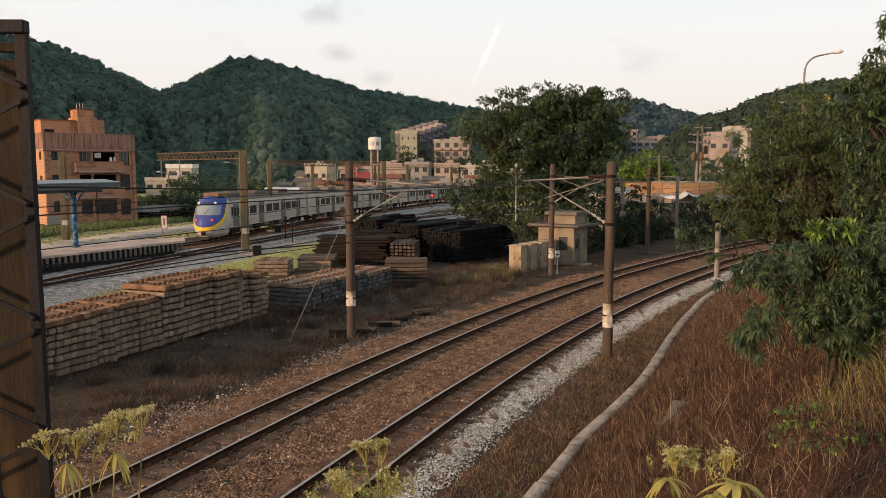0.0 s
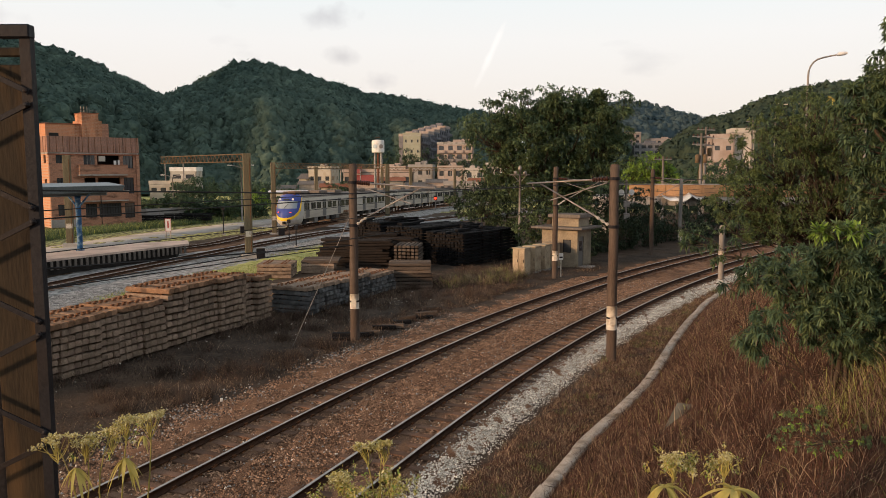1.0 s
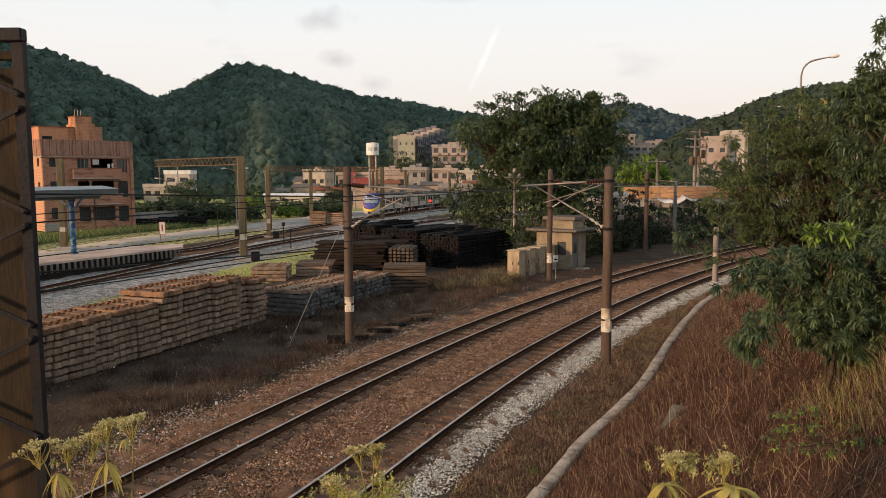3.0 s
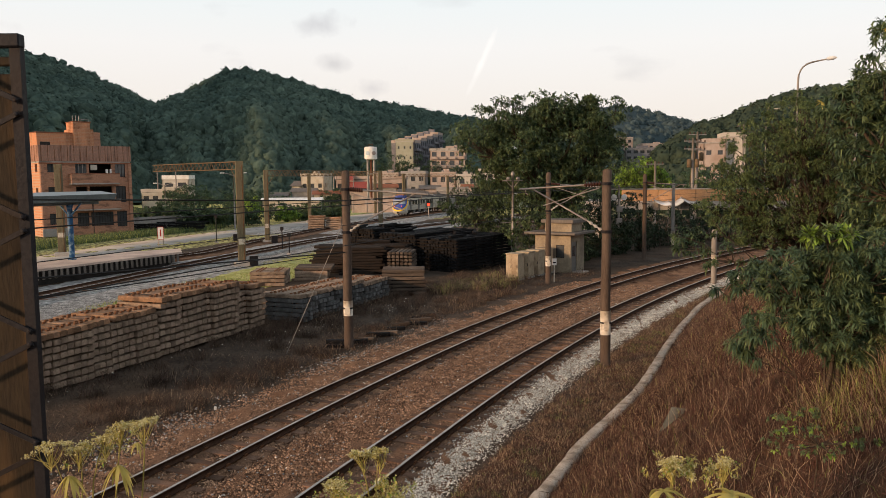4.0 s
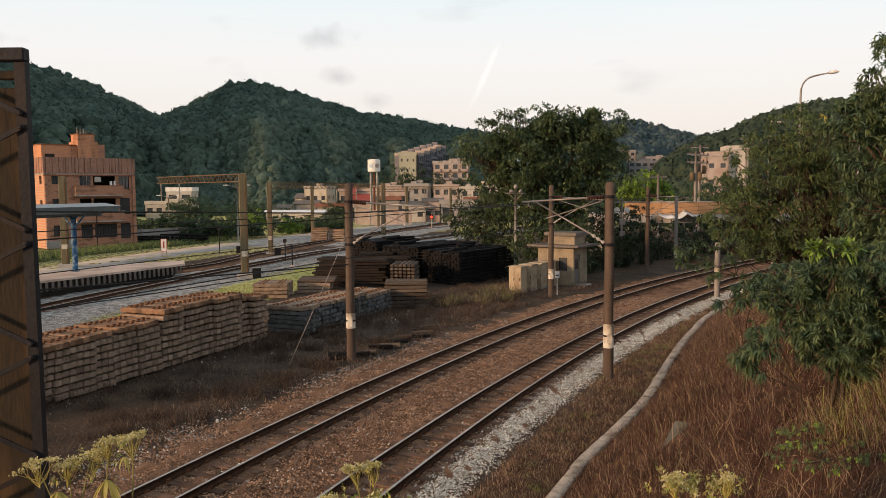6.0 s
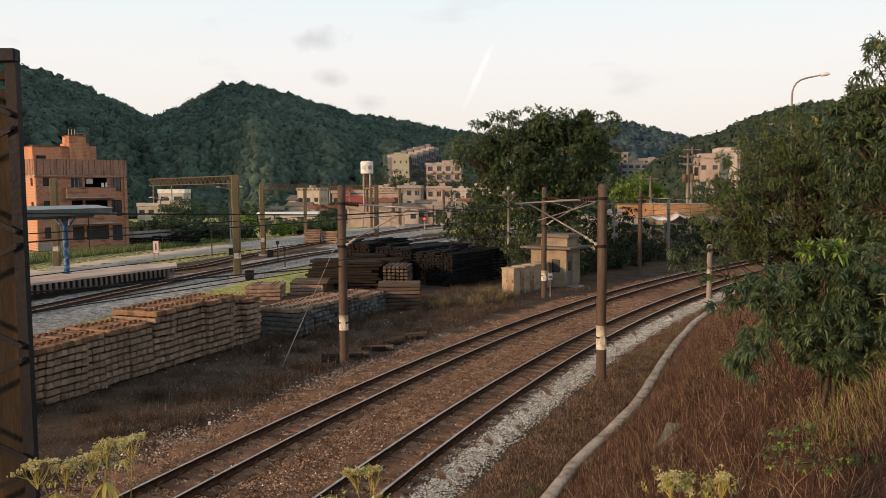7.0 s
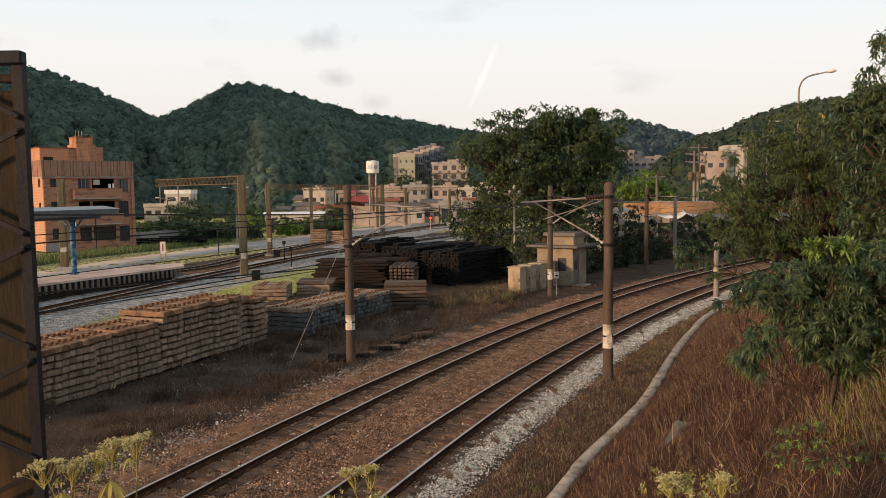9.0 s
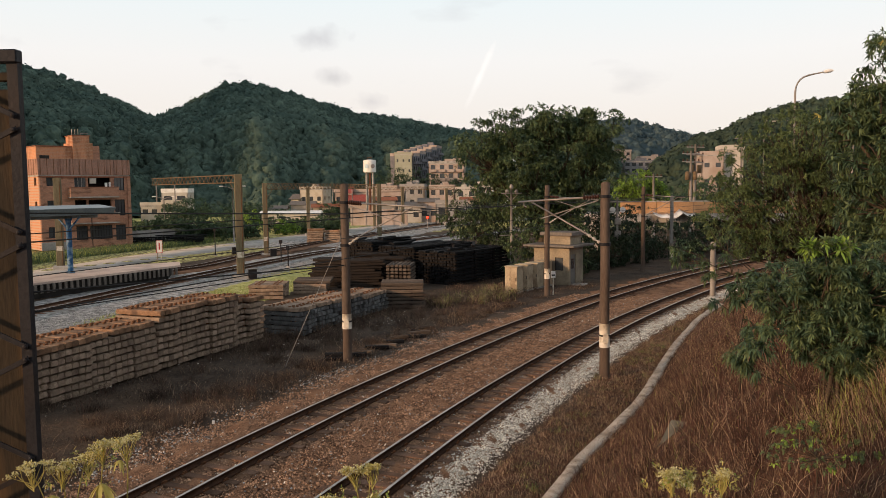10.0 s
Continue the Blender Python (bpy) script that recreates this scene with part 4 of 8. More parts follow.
def cantilever(t, top, reach, face, dark=True):
    """Bracket on a pole: top tube, raking strut and steady arm with insulators, swinging out along 'face' (degrees)."""
    c, s = math.cos(radians(face)), math.sin(radians(face))
    P = lambda d, z: (c * d, s * d, z)
    g = Geo()
    g.tube([P(0.75, top - 0.42), P(reach, top - 0.56)], 0.032, 8)
    part("top_tube", g.mesh("top_tube", "steel", smooth=True), t)
    g = Geo()
    insulator(g, P(0.2, top - 0.38), P(0.75, top - 0.42), 0.085, 0)
    part("insulator", g.mesh("insulator", "porcelain"), t, "brown ribbed porcelain insulator")
    part("strut", Geo().tube([P(0.62, top - 1.62), P(reach * 0.84, top - 0.56)], 0.028, 8).mesh("strut", "steel", smooth=True), t)
    g = Geo()
    insulator(g, P(0.15, top - 1.92), P(0.62, top - 1.62), 0.055, 0, 3)
    part("insulator", g.mesh("insulator", "concrete"), t, "grimy grey porcelain insulator")
    part("steady_arm", Geo().tube([P(0.25, top - 0.52), P(reach * 0.72, top - 1.12)], 0.02, 6).mesh("steady_arm", "steel"), t)
    part("hook", Geo().tube([P(reach * 0.93, top - 0.56), P(reach * 0.93, top - 0.68), P(reach * 0.9, top - 0.74)], 0.02, 6).mesh("hook", "steel"), t)
    for z in (top - 0.38, top - 1.95):
        part("clamp", Geo().tube([(0, 0, z - 0.05), (0, 0, z + 0.05)], 0.19, 12).mesh("clamp", "dark_steel"), t)


pa = round_pole(5.49, 25.17, 6.55, 0.175, 0.15, "pole_brown", "tall brown weathered pole with a white band beside the near track", (1.12, 1.92))
cantilever(pa, 6.5, 3.05, 153)
pb = round_pole(-3.42, 28.14, 6.6, 0.175, 0.145, "pole_brown", "tall brown weathered pole with a white band in dead grass", (1.3, 1.86))
cantilever(pb, 6.35, 3.4, -27)
pc = round_pole(6.37, 44.86, 6.55, 0.17, 0.14, "pole_brown", "brown weathered pole with a white band beside the signal hut", (1.1, 1.7))
cantilever(pc, 6.3, 3.2, -34)
pf = round_pole(15.39, 57.52, 6.4, 0.17, 0.14, "pole_brown", "brown weathered pole beside the far track")
cantilever(pf, 6.2, 3.2, -40)
pg = round_pole(20.72, 67.98, 5.6, 0.17, 0.14, "pole_grey", "grey pole with a pale base near the bridge", (0.2, 1.4))
ph = round_pole(15.73, 43.71, 3.2, 0.16, 0.15, "pole_grey", "short grey pole with a white top half hidden by leaves", (1.2, 1.8))
pi = round_pole(26.2, 60.5, 6.0, 0.16, 0.14, "pole_grey", "grey pole with a white band behind the bushes", (1.6, 2.4))


def lamp_pole():
    t = thing("loudspeaker_pole", "slim pale steel pole with a small cross arm and loudspeakers", "pole", pose(5.4, 56.6, 0))
    part("shaft", Geo().tube([(0, 0, -0.2), (0, 0, 3.5), (0, 0, 6.4)], [0.10, 0.09, 0.07], 10).mesh("shaft", "steel", smooth=True), t)
    part("cross_arm", Geo().cbox(-0.75, 0.75, -0.04, 0.04, 6.02, 6.1, 0.01).mesh("cross_arm", "steel"), t)
    for s in (-1, 1):
        part("brace", Geo().tube([(0, 0, 5.5), (s * 0.5, 0, 6.05)], 0.025, 6).mesh("brace", "steel"), t)
        part("horn", Geo().lathe([(0.05, 0), (0.07, 0.1), (0.16, 0.25)], 10, m=pose(s * 0.25, -0.05, 6.2, 90, 0, s * 25)).mesh("horn", "steel", smooth=True), t)
    part("finial", Geo().lathe([(0.10, 6.35), (0.16, 6.5), (0.10, 6.68), (0.03, 6.75)], 10).mesh("finial", "steel", smooth=True), t)
    part("side_arm", Geo().tube([(-0.9, 0, 2.95), (3.0, 0, 3.05)], 0.03, 6).mesh("side_arm", "steel"), t)


lamp_pole()


def yard_mast(x, y, z0, top, w, beam=None, label="square olive concrete catenary mast in the yard", band=True):
    t = thing("yard_mast", label, "mast", pose(x, y, z0, 0, 0, 20), group="square masts in the yard")
    part("shaft", Geo().cbox(-w / 2, w / 2, -w * 0.36, w * 0.36, -0.3, top - z0, 0.03).mesh("shaft", "pole_olive"), t)
    part("footing", Geo().cbox(-w * 1.0, w * 1.0, -w * 0.9, w * 0.9, -0.3, 0.35, 0.05).mesh("footing", "concrete"), t)
    if band:
        part("white_plate", Geo().cbox(-w * 0.42, w * 0.42, -w * 0.40, -w * 0.37, 1.6, 2.0, 0.004).mesh("white_plate", "white_band"), t)
        part("wire_guard", Geo().tube([(w * 0.3, -w * 0.4, 0), (w * 0.3, -w * 0.4, top - z0 - 0.3)], 0.02, 6).mesh("wire_guard", "rust"), t)
    if beam:
        bx, by = beam
        e = Vector((bx - x, by - y, 0))
        n, L = e.normalized(), e.length
        inv = Matrix.Rotation(radians(-20), 4, "Z")
        k = int(L / 0.75)
        zt, zb = top - z0 - 0.05, top - z0 - 0.6
        for s in (-0.18, 0.18):
            off = Vector((-n.y, n.x, 0)) * s
            for z in (zt, zb):
                part("chord", Geo().tube([inv @ (off + Vector((0, 0, z))), inv @ (off + n * L + Vector((0, 0, z)))], 0.04, 6).mesh("chord", "truss"), t)
            for i in range(k):
                a, b = n * (L * i / k), n * (L * (i + 0.5) / k)
                c = n * (L * (i + 1) / k)
                g = Geo().tube([inv @ (a + off + Vector((0, 0, zb))), inv @ (b + off + Vector((0, 0, zt)))], 0.024, 5)
                g.tube([inv @ (b + off + Vector((0, 0, zt))), inv @ (c + off + Vector((0, 0, zb)))], 0.024, 5)
                part("lattice_bar", g.mesh("lattice_bar", "truss"), t)
        for f in (0.72, 0.97):
            p = n * (L * f)
            part("drop_post", Geo().tube([inv @ (p + Vector((0, 0, zb))), inv @ (p + Vector((0, 0, zb - 1.5)))], 0.05, 6).mesh("drop_post", "steel"), t)
        for s in (0, 1):
            a = n * 0.3 + Vector((0, 0, zb - 0.9))
            part("knee_brace", Geo().tube([inv @ a, inv @ (n * 1.3 + Vector((0, 0, zb)))], 0.03, 6).mesh("knee_brace", "truss"), t)
            break
    return t


yard_mast(-14.5, 56.0, 0, 7.65, 0.55, (-25.0, 68.0))
yard_mast(-17.1, 76.0, -0.1, 7.2, 0.45, (-10.0, 92.0))
yard_mast(-8.6, 112.0, -0.6, 7.3, 0.6, (-16.5, 122.0))
yard_mast(-20.3, 120.0, -0.6, 7.0, 0.5, None, band=False)
yard_mast(-7.4, 160.0, -1.0, 7.0, 0.6, (4.0, 160.0), band=False)
yard_mast(-31.75, 64.4, 0, 7.7, 0.6, None, "olive mast with a white plate standing beside the platform")
yard_mast(1.8, 165.0, -1.0, 6.6, 0.5, None, band=False)
yard_mast(-12.5, 150.0, -1.0, 7.0, 0.5, (0.0, 150.0), band=False)


def wire(name, pts, r, label, sag=0.0, material="wire"):
    out = []
    for i in range(len(pts) - 1):
        a, b = Vector(pts[i]), Vector(pts[i + 1])
        for j in range(8):
            u = j / 8
            p = a.lerp(b, u)
            p.z -= sag * 4 * u * (1 - u)
            out.append(p)
    out.append(Vector(pts[-1]))
    tagged(new(name, Geo().tube(out, r, 5).mesh(name, material)), label, "cable", group="overhead wires")


wire("overhead_wire", [(-12.5, 8.0, 6.3), (-3.42, 28.14, 5.55), (6.37, 44.86, 5.5), (15.39, 57.5, 5.5)], 0.02, "black overhead feeder wire between the brown poles")
wire("overhead_wire", [(-12.5, 8.0, 4.75), (-3.42, 28.14, 3.66)], 0.022, "black cable running low from a brown pole")
wire("overhead_wire", [(-11.5, 11.0, 3.9), (-3.42, 28.14, 3.66)], 0.014, "thin cable running low from a brown pole")
wire("guy_wire", [(-5.6, 27.2, 0.0), (-3.42, 28.14, 5.0)], 0.014, "thin steel guy wire staying a brown pole", material="pole_grey")
for rr, zz in ((R_FAR, 5.05), (R_FAR, 5.75), (R_NEAR + 0.4, 5.05), (R_NEAR + 0.4, 5.85)):
    wire("contact_wire", [(*ring(rr, a), zz) for a in (168, 160, 152.7, 145.7, 139, 132)], 0.009, "thin overhead contact wire above the track")


# ---- stacks of sleepers ----
def loose_sleeper(name, L, w, h, material, iron):
    """A cast sleeper: tapered sides, chipped edges, and the four cast-iron shoulders that held the rails."""
    g = Geo()
    c = 0.022
    sec = [(-w / 2, 0), (w / 2, 0), (w / 2, h * 0.62), (w / 2 - c, h - c * 0.4), (w / 2 - 2 * c, h), (-w / 2 + 2 * c, h), (-w / 2 + c, h - c * 0.4), (-w / 2, h * 0.62)]
    rows = [(0.0, 0.93), (0.02, 1.0), (L - 0.02, 1.0), (L, 0.93)]
    g.add([(x, y * k, z * k + (1 - k) * h * 0.4) for x, k in rows for y, z in sec],
          [(i * 8 + j, i * 8 + (j + 1) % 8, (i + 1) * 8 + (j + 1) % 8, (i + 1) * 8 + j) for i in range(3) for j in range(8)] + [tuple(range(8))[::-1], tuple(range(24, 32))])
    if iron:
        for s in (L / 2 - 0.53, L / 2 + 0.53):
            for q in (-0.11, 0.11):
                g.box(s + q - 0.03, s + q + 0.03, -0.06, 0.06, h - 0.005, h + 0.05, 1)
    return g.mesh(name, material, "rust")


SL = {k: loose_sleeper("sleeper", 2.05, 0.25, 0.175, k, True) for k in ("concrete_sleeper", "orange_sleeper", "blue_sleeper")}
SL["old_timber"] = loose_sleeper("timber", 2.3, 0.22, 0.15, "old_timber", False)
SL["dark_timber"] = loose_sleeper("timber", 2.3, 0.22, 0.15, "dark_timber", False)
SL["brown_timber"] = loose_sleeper("timber", 2.3, 0.22, 0.155, "brown_timber", False)


def stack(x, y, turn, across, rows, label, base="concrete_sleeper", top=None, pitch_w=0.26, pitch_h=0.228, jitter=0.03, ends=(), z0=0.0, group="stacks of sleepers beside the track"):
    """A pile: sleepers lie along local +x, side by side along local y, in layers on packing boards."""
    t = thing("sleeper_stack", label, "sleeper stack", pose(x, y, z0, 0, 0, turn), group=group)
    piece = "timber" if "timber" in base else "sleeper"
    lean = rng.normal(0, 0.012)
    wave = rng.random() * 6.28
    for k in range(rows):
        sag = rng.normal(0, jitter * 0.5)
        for j in range(across):
            if k == rows - 1 and j in ends:
                continue
            kind = top if top and k == rows - 1 else base
            part(piece, SL[kind], t, m=pose(rng.normal(0, jitter * 0.55) + sag + lean * k, (j + 0.5) * pitch_w + rng.normal(0, 0.003), k * pitch_h + 0.02 + 0.012 * math.sin(wave + j * 0.8 + k * 0.35), rng.normal(0, 0.9), rng.normal(0, 0.3), rng.normal(0, 0.5)))
        if k:
            part("packing_board", BATTEN[across, pitch_w] if (across, pitch_w) in BATTEN else batten(across, pitch_w), t, m=pose(0, 0, k * pitch_h - 0.02))
    return t


BATTEN = {}


def batten(n, w):
    BATTEN[n, w] = Geo().box(0.38, 0.5, 0.02, n * w - 0.02, 0, 0.045).box(1.5, 1.62, 0.02, n * w - 0.02, 0, 0.045).mesh("packing_board", "dark_timber")
    return BATTEN[n, w]


# the long wall of stacked sleepers: eight layers, then nine from its middle on
FACE = Vector((0.384, 0.923))
turn = math.degrees(math.atan2(FACE.y, FACE.x)) + 90
at, k = -3.6, 0
while at < 10.6:
    n = (4, 4, 7, 6, 3, 4)[k % 6]
    far = at > 4.4
    px, py = -11.99 + FACE.x * (at + n * 0.26), 22.57 + FACE.y * (at + n * 0.26)
    rows = (8 if at > 9.3 else 9) if far else 8
    push = 0.06 * math.sin(k * 2.3)
    stack(px + 0.923 * push, py - 0.384 * push, turn, n, rows, "weathered sleepers stacked %s layers high, rust-tinted on top" % ("nine" if rows == 9 else "eight"), top="orange_sleeper",
          pitch_h=0.244 if far else 0.231, z0=0.03 if far else (0.02 if at > 2 else 0.0), ends=(n - 1,) if k % 4 == 1 and not far else ())
    at += n * 0.26 + 0.035
    k += 1
stack(-7.85, 33.3, turn, 3, 7, "weathered sleepers stacked in a low pile")
# smaller piles behind it
stack(-11.3, 45.3, 3, 9, 4, "weathered sleepers stacked in a low pile on the turf", pitch_h=0.215)
stack(-9.1, 47.6, 3, 9, 4, "weathered sleepers stacked in a low pile on the turf", pitch_h=0.21, top="brown_timber")
stack(-8.6, 36.3, -8, 4, 4, "old sleepers in a low crooked pile")
q = Vector((0.40, 0.917))
for i in range(6):
    stack(-6.1 + q.x * (1.42 * i + 1.3), 33.6 + q.y * (1.42 * i + 1.3), math.degrees(math.atan2(q.y, q.x)) + 90, 5, 6 if i < 4 else 5, "bluish grey sleepers in a long low pile", base="blue_sleeper", top="concrete_sleeper", pitch_h=0.208, jitter=0.06)
stack(-3.05, 41.2, 2, 6, 7, "brown sleepers stacked crosswise in a neat pile", base="brown_timber", pitch_h=0.205)
stack(-5.4, 43.6, -2, 5, 3, "old timber sleepers in a low pile", base="brown_timber")
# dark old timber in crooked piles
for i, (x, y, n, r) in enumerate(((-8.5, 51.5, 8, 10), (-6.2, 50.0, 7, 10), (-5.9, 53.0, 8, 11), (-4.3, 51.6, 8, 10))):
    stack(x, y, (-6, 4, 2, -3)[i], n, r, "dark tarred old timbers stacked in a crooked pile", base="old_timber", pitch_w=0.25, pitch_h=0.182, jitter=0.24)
stack(-1.75, 48.0, 84, 6, 8, "grey-brown old sleepers stacked end-on against the dark timber", base="brown_timber", pitch_w=0.27, pitch_h=0.215)


def timber_heap(x, y, turn, L, W, H, label, seed):
    """A large neat pile of tarred timbers: layer on layer with thin packing between, ends to the front, three lengths deep."""
    t = thing("timber_heap", label, "timber pile", pose(x, y, 0, 0, 0, turn), group="black timber piles")
    lr = random.Random(seed)
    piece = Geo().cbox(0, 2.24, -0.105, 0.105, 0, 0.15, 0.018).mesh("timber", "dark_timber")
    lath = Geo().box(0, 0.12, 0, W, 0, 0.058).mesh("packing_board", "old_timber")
    z, k = 0.02, 0
    deep, rows = max(1, int(L / 2.3)), int(W / 0.245)
    while z < H:
        last = z + 0.208 >= H
        for a in range(deep):
            for i in range(rows):
                if a and 0 < i < rows - 1 and not last:
                    continue
                if lr.random() < (0.12 if last else 0.02):
                    continue
                part("timber", piece, t, m=pose(a * 2.3 + lr.uniform(-0.07, 0.07), (i + 0.5) * 0.245 + lr.uniform(-0.012, 0.012), z + 0.01 * math.sin(i + k), lr.uniform(-1.5, 1.5), lr.uniform(-0.7, 0.7), lr.uniform(-1.2, 1.2)))
            if not last:
                for u in (0.12, 1.06, 1.98):
                    part("packing_board", lath, t, m=pose(a * 2.3 + u, 0, z + 0.152))
        z += 0.208
        k += 1
    for i in range(4):
        part("timber", piece, t, m=pose(lr.uniform(0, max(0.3, L - 2.4)), lr.uniform(0.3, W - 0.4), z, 0, lr.uniform(-2, 2), lr.uniform(-35, 35)))
    return t


# these heaps get their shadow from the timber colour
timber_heap(1.1, 50.5, 53, 7.0, 3.4, 2.3, "large pile of tarred timbers, blackened further for shade", 1)
timber_heap(-1.7, 52.6, 53, 7.0, 3.4, 2.45, "large pile of tarred timbers, blackened further for shade", 2)
timber_heap(-4.8, 55.2, 53, 4.7, 3.0, 2.6, "large pile of tarred timbers, blackened further for shade", 3)
timber_heap(-39.0, 96.0, 14, 10.0, 1.2, 0.75, "low dark pile of old timbers beyond the yard road", 6)
OFFCUT = [loose_sleeper("timber", q, 0.22, 0.15, m, False) for q in (0.75, 0.95) for m in ("brown_timber", "dark_timber")]
for i in range(10):
    f = i / 9
    thing("old_sleeper", "old dark timber lying half buried in dead grass", "sleeper", pose(-3.55 + 2.7 * f + rng.normal(0, 0.1), 28.9 + 5.6 * f, 0.05 + rng.normal(0, 0.015), 0, rng.normal(0, 3), 4 + rng.normal(0, 12)), group="old sleepers on the ground", data=OFFCUT[(i * 7 + 1) % 4])
for q in (0.0, 0.16):
    thing("old_sleeper", "old dark timber piled at the foot of a mast", "sleeper", pose(-4.3, 28.25 + q, 0.04 + q * 0.94, 0, 0, 8 - 40 * q), group="old sleepers on the ground", data=OFFCUT[1])
stack(-17.0, 98.6, 3, 6, 8, "rust-tinted sleepers stacked beside the yard road", base="concrete_sleeper", top="orange_sleeper", z0=-0.3)
stack(-14.8, 99.2, -2, 6, 7, "rust-tinted sleepers stacked beside the yard road", base="concrete_sleeper", top="orange_sleeper", z0=-0.3)


# ---- signal hut and cabinets ----
def hut():
    t = thing("signal_hut", "small flat-roofed signal hut with stained yellow walls", "hut", pose(6.4, 51.3, 0, 0, 0, -35))
    w, d, h, th = 2.6, 2.1, 2.55, 0.15
    g = Geo()
    g.box(0, 1.55, 0, th, 0, h).box(2.15, w, 0, th, 0, h).box(1.55, 2.15, 0, th, 0, 1.0).box(1.55, 2.15, 0, th, 1.85, h)
    part("front_wall", g.mesh("front_wall", "hut_wall"), t)
    g = Geo()
    g.box(w - th, w, th, 0.2, 0, h).box(w - th, w, 0.95, d, 0, h).box(w - th, w, 0.2, 0.95, 2.05, h)
    part("side_wall", g.mesh("side_wall", "hut_wall"), t)
    part("back_wall", Geo().box(0, w - th, d - th, d, 0, h).mesh("back_wall", "hut_wall"), t)
    part("side_wall", Geo().box(0, th, th, d - th, 0, h).mesh("side_wall", "hut_wall"), t)
    part("floor", Geo().box(th, w - th, th, d - th, -0.05, 0.05).mesh("floor", "concrete"), t)
    part("roof_slab", Geo().cbox(-0.55, w + 0.55, -0.55, d + 0.55, h, h + 0.14, 0.02).mesh("roof_slab", "roof_grey"), t, "thin dark overhanging roof slab")
    part("upper_wall", Geo().cbox(0.55, w - 0.1, 0.35, d - 0.1, h + 0.14, h + 0.72, 0.02).mesh("upper_wall", "hut_wall"), t)
    part("top_slab", Geo().cbox(0.35, w + 0.1, 0.15, d + 0.1, h + 0.72, h + 0.95, 0.02).mesh("top_slab", "roof_grey"), t)
    win = part("window", Geo().box(1.58, 2.12, 0.06, 0.10, 1.03, 1.82).mesh("window", "glass"), t)
    part("window_frame", Geo().box(1.55, 1.6, 0.03, 0.12, 1, 1.85).box(2.1, 2.15, 0.03, 0.12, 1, 1.85).box(1.6, 2.1, 0.03, 0.12, 1, 1.05).box(1.6, 2.1, 0.03, 0.12, 1.8, 1.85).mesh("window_frame", "dark_steel"), win)
    part("door", Geo().cbox(w - 0.09, w - 0.05, 0.2, 0.95, 0.02, 2.05, 0.005).mesh("door", "door_grey"), t, "grey steel door")
    part("door_window", Geo().box(w - 0.052, w - 0.044, 0.36, 0.78, 1.1, 1.75).mesh("door_window", "glass"), t)
    part("step", Geo().cbox(w + 0.05, w + 0.8, 0.1, 1.1, -0.1, 0.14, 0.02).mesh("step", "concrete"), t)


hut()


def cabinets():
    u = Vector((0.574, 0.819))
    t = thing("signal_cabinet", "faded beige steel signalling cabinet on a concrete plinth", "cabinet", pose(4.75, 46.3, 0, 0, 0, -35), group="cabinets beside the hut")
    part("body", Geo().cbox(-0.85, 0, 0, 0.75, 0.12, 1.62, 0.02).mesh("body", "cabinet"), t)
    part("cap", Geo().cbox(-0.9, 0.05, -0.05, 0.8, 1.62, 1.69, 0.015).mesh("cap", "cabinet"), t)
    part("plinth", Geo().cbox(-0.88, 0.03, -0.03, 0.78, -0.1, 0.12, 0.01).mesh("plinth", "concrete"), t)
    for s in (-0.83, -0.415):
        dd = part("door", Geo().cbox(s, s + 0.405, -0.022, -0.002, 0.18, 1.58, 0.005).mesh("door", "cabinet"), t)
        part("handle", Geo().cbox(s + 0.33, s + 0.37, -0.05, -0.022, 0.8, 0.98, 0.005).mesh("handle", "dark_steel"), dd)
    for i in range(1, 4):
        copy_thing(t, pose(4.75 + u.x * 1.32 * i, 46.3 + u.y * 1.32 * i, 0, 0, 0, -35))


cabinets()


def track_sign(x, y, h, label):
    t = thing("track_sign", label, "sign", pose(x, y, 0, 0, 0, -8))
    part("post", Geo().tube([(0, 0, -0.2), (0, 0, h - 0.1)], 0.035, 8).mesh("post", "white_band"), t)
    part("plate", Geo().cbox(-0.13, 0.13, -0.05, -0.03, h - 0.4, h, 0.006).mesh("plate", "white_paint"), t)
    part("bar", Geo().box(-0.1, 0.1, -0.056, -0.051, h - 0.28, h - 0.2).mesh("bar", "dark_steel"), t)


track_sign(6.8, 45.3, 1.5, "small white plate on a slim white post beside the track")


def platform_sign():
    t = thing("platform_sign", "white board with red edging at the platform end", "sign", pose(-26.4, 72.5, 0, 0, 0, 15))
    for s in (-0.2, 0.2):
        part("post", Geo().tube([(s, 0, -0.2), (s, 0, 1.9)], 0.04, 8).mesh("post", "steel"), t)
    part("board", Geo().cbox(-0.28, 0.28, -0.06, -0.02, 0.7, 1.9, 0.01).mesh("board", "white_paint"), t)
    part("border", Geo().box(-0.28, 0.28, -0.07, -0.061, 0.7, 0.74).box(-0.28, 0.28, -0.07, -0.061, 1.86, 1.9).box(-0.28, -0.24, -0.07, -0.061, 0.74, 1.86).box(0.24, 0.28, -0.07, -0.061, 0.74, 1.86).mesh("border", "red_paint"), t)
    part("mark", Geo().box(-0.06, 0.06, -0.068, -0.061, 1.0, 1.65).mesh("mark", "red_paint"), t, "red upright bar")


platform_sign()


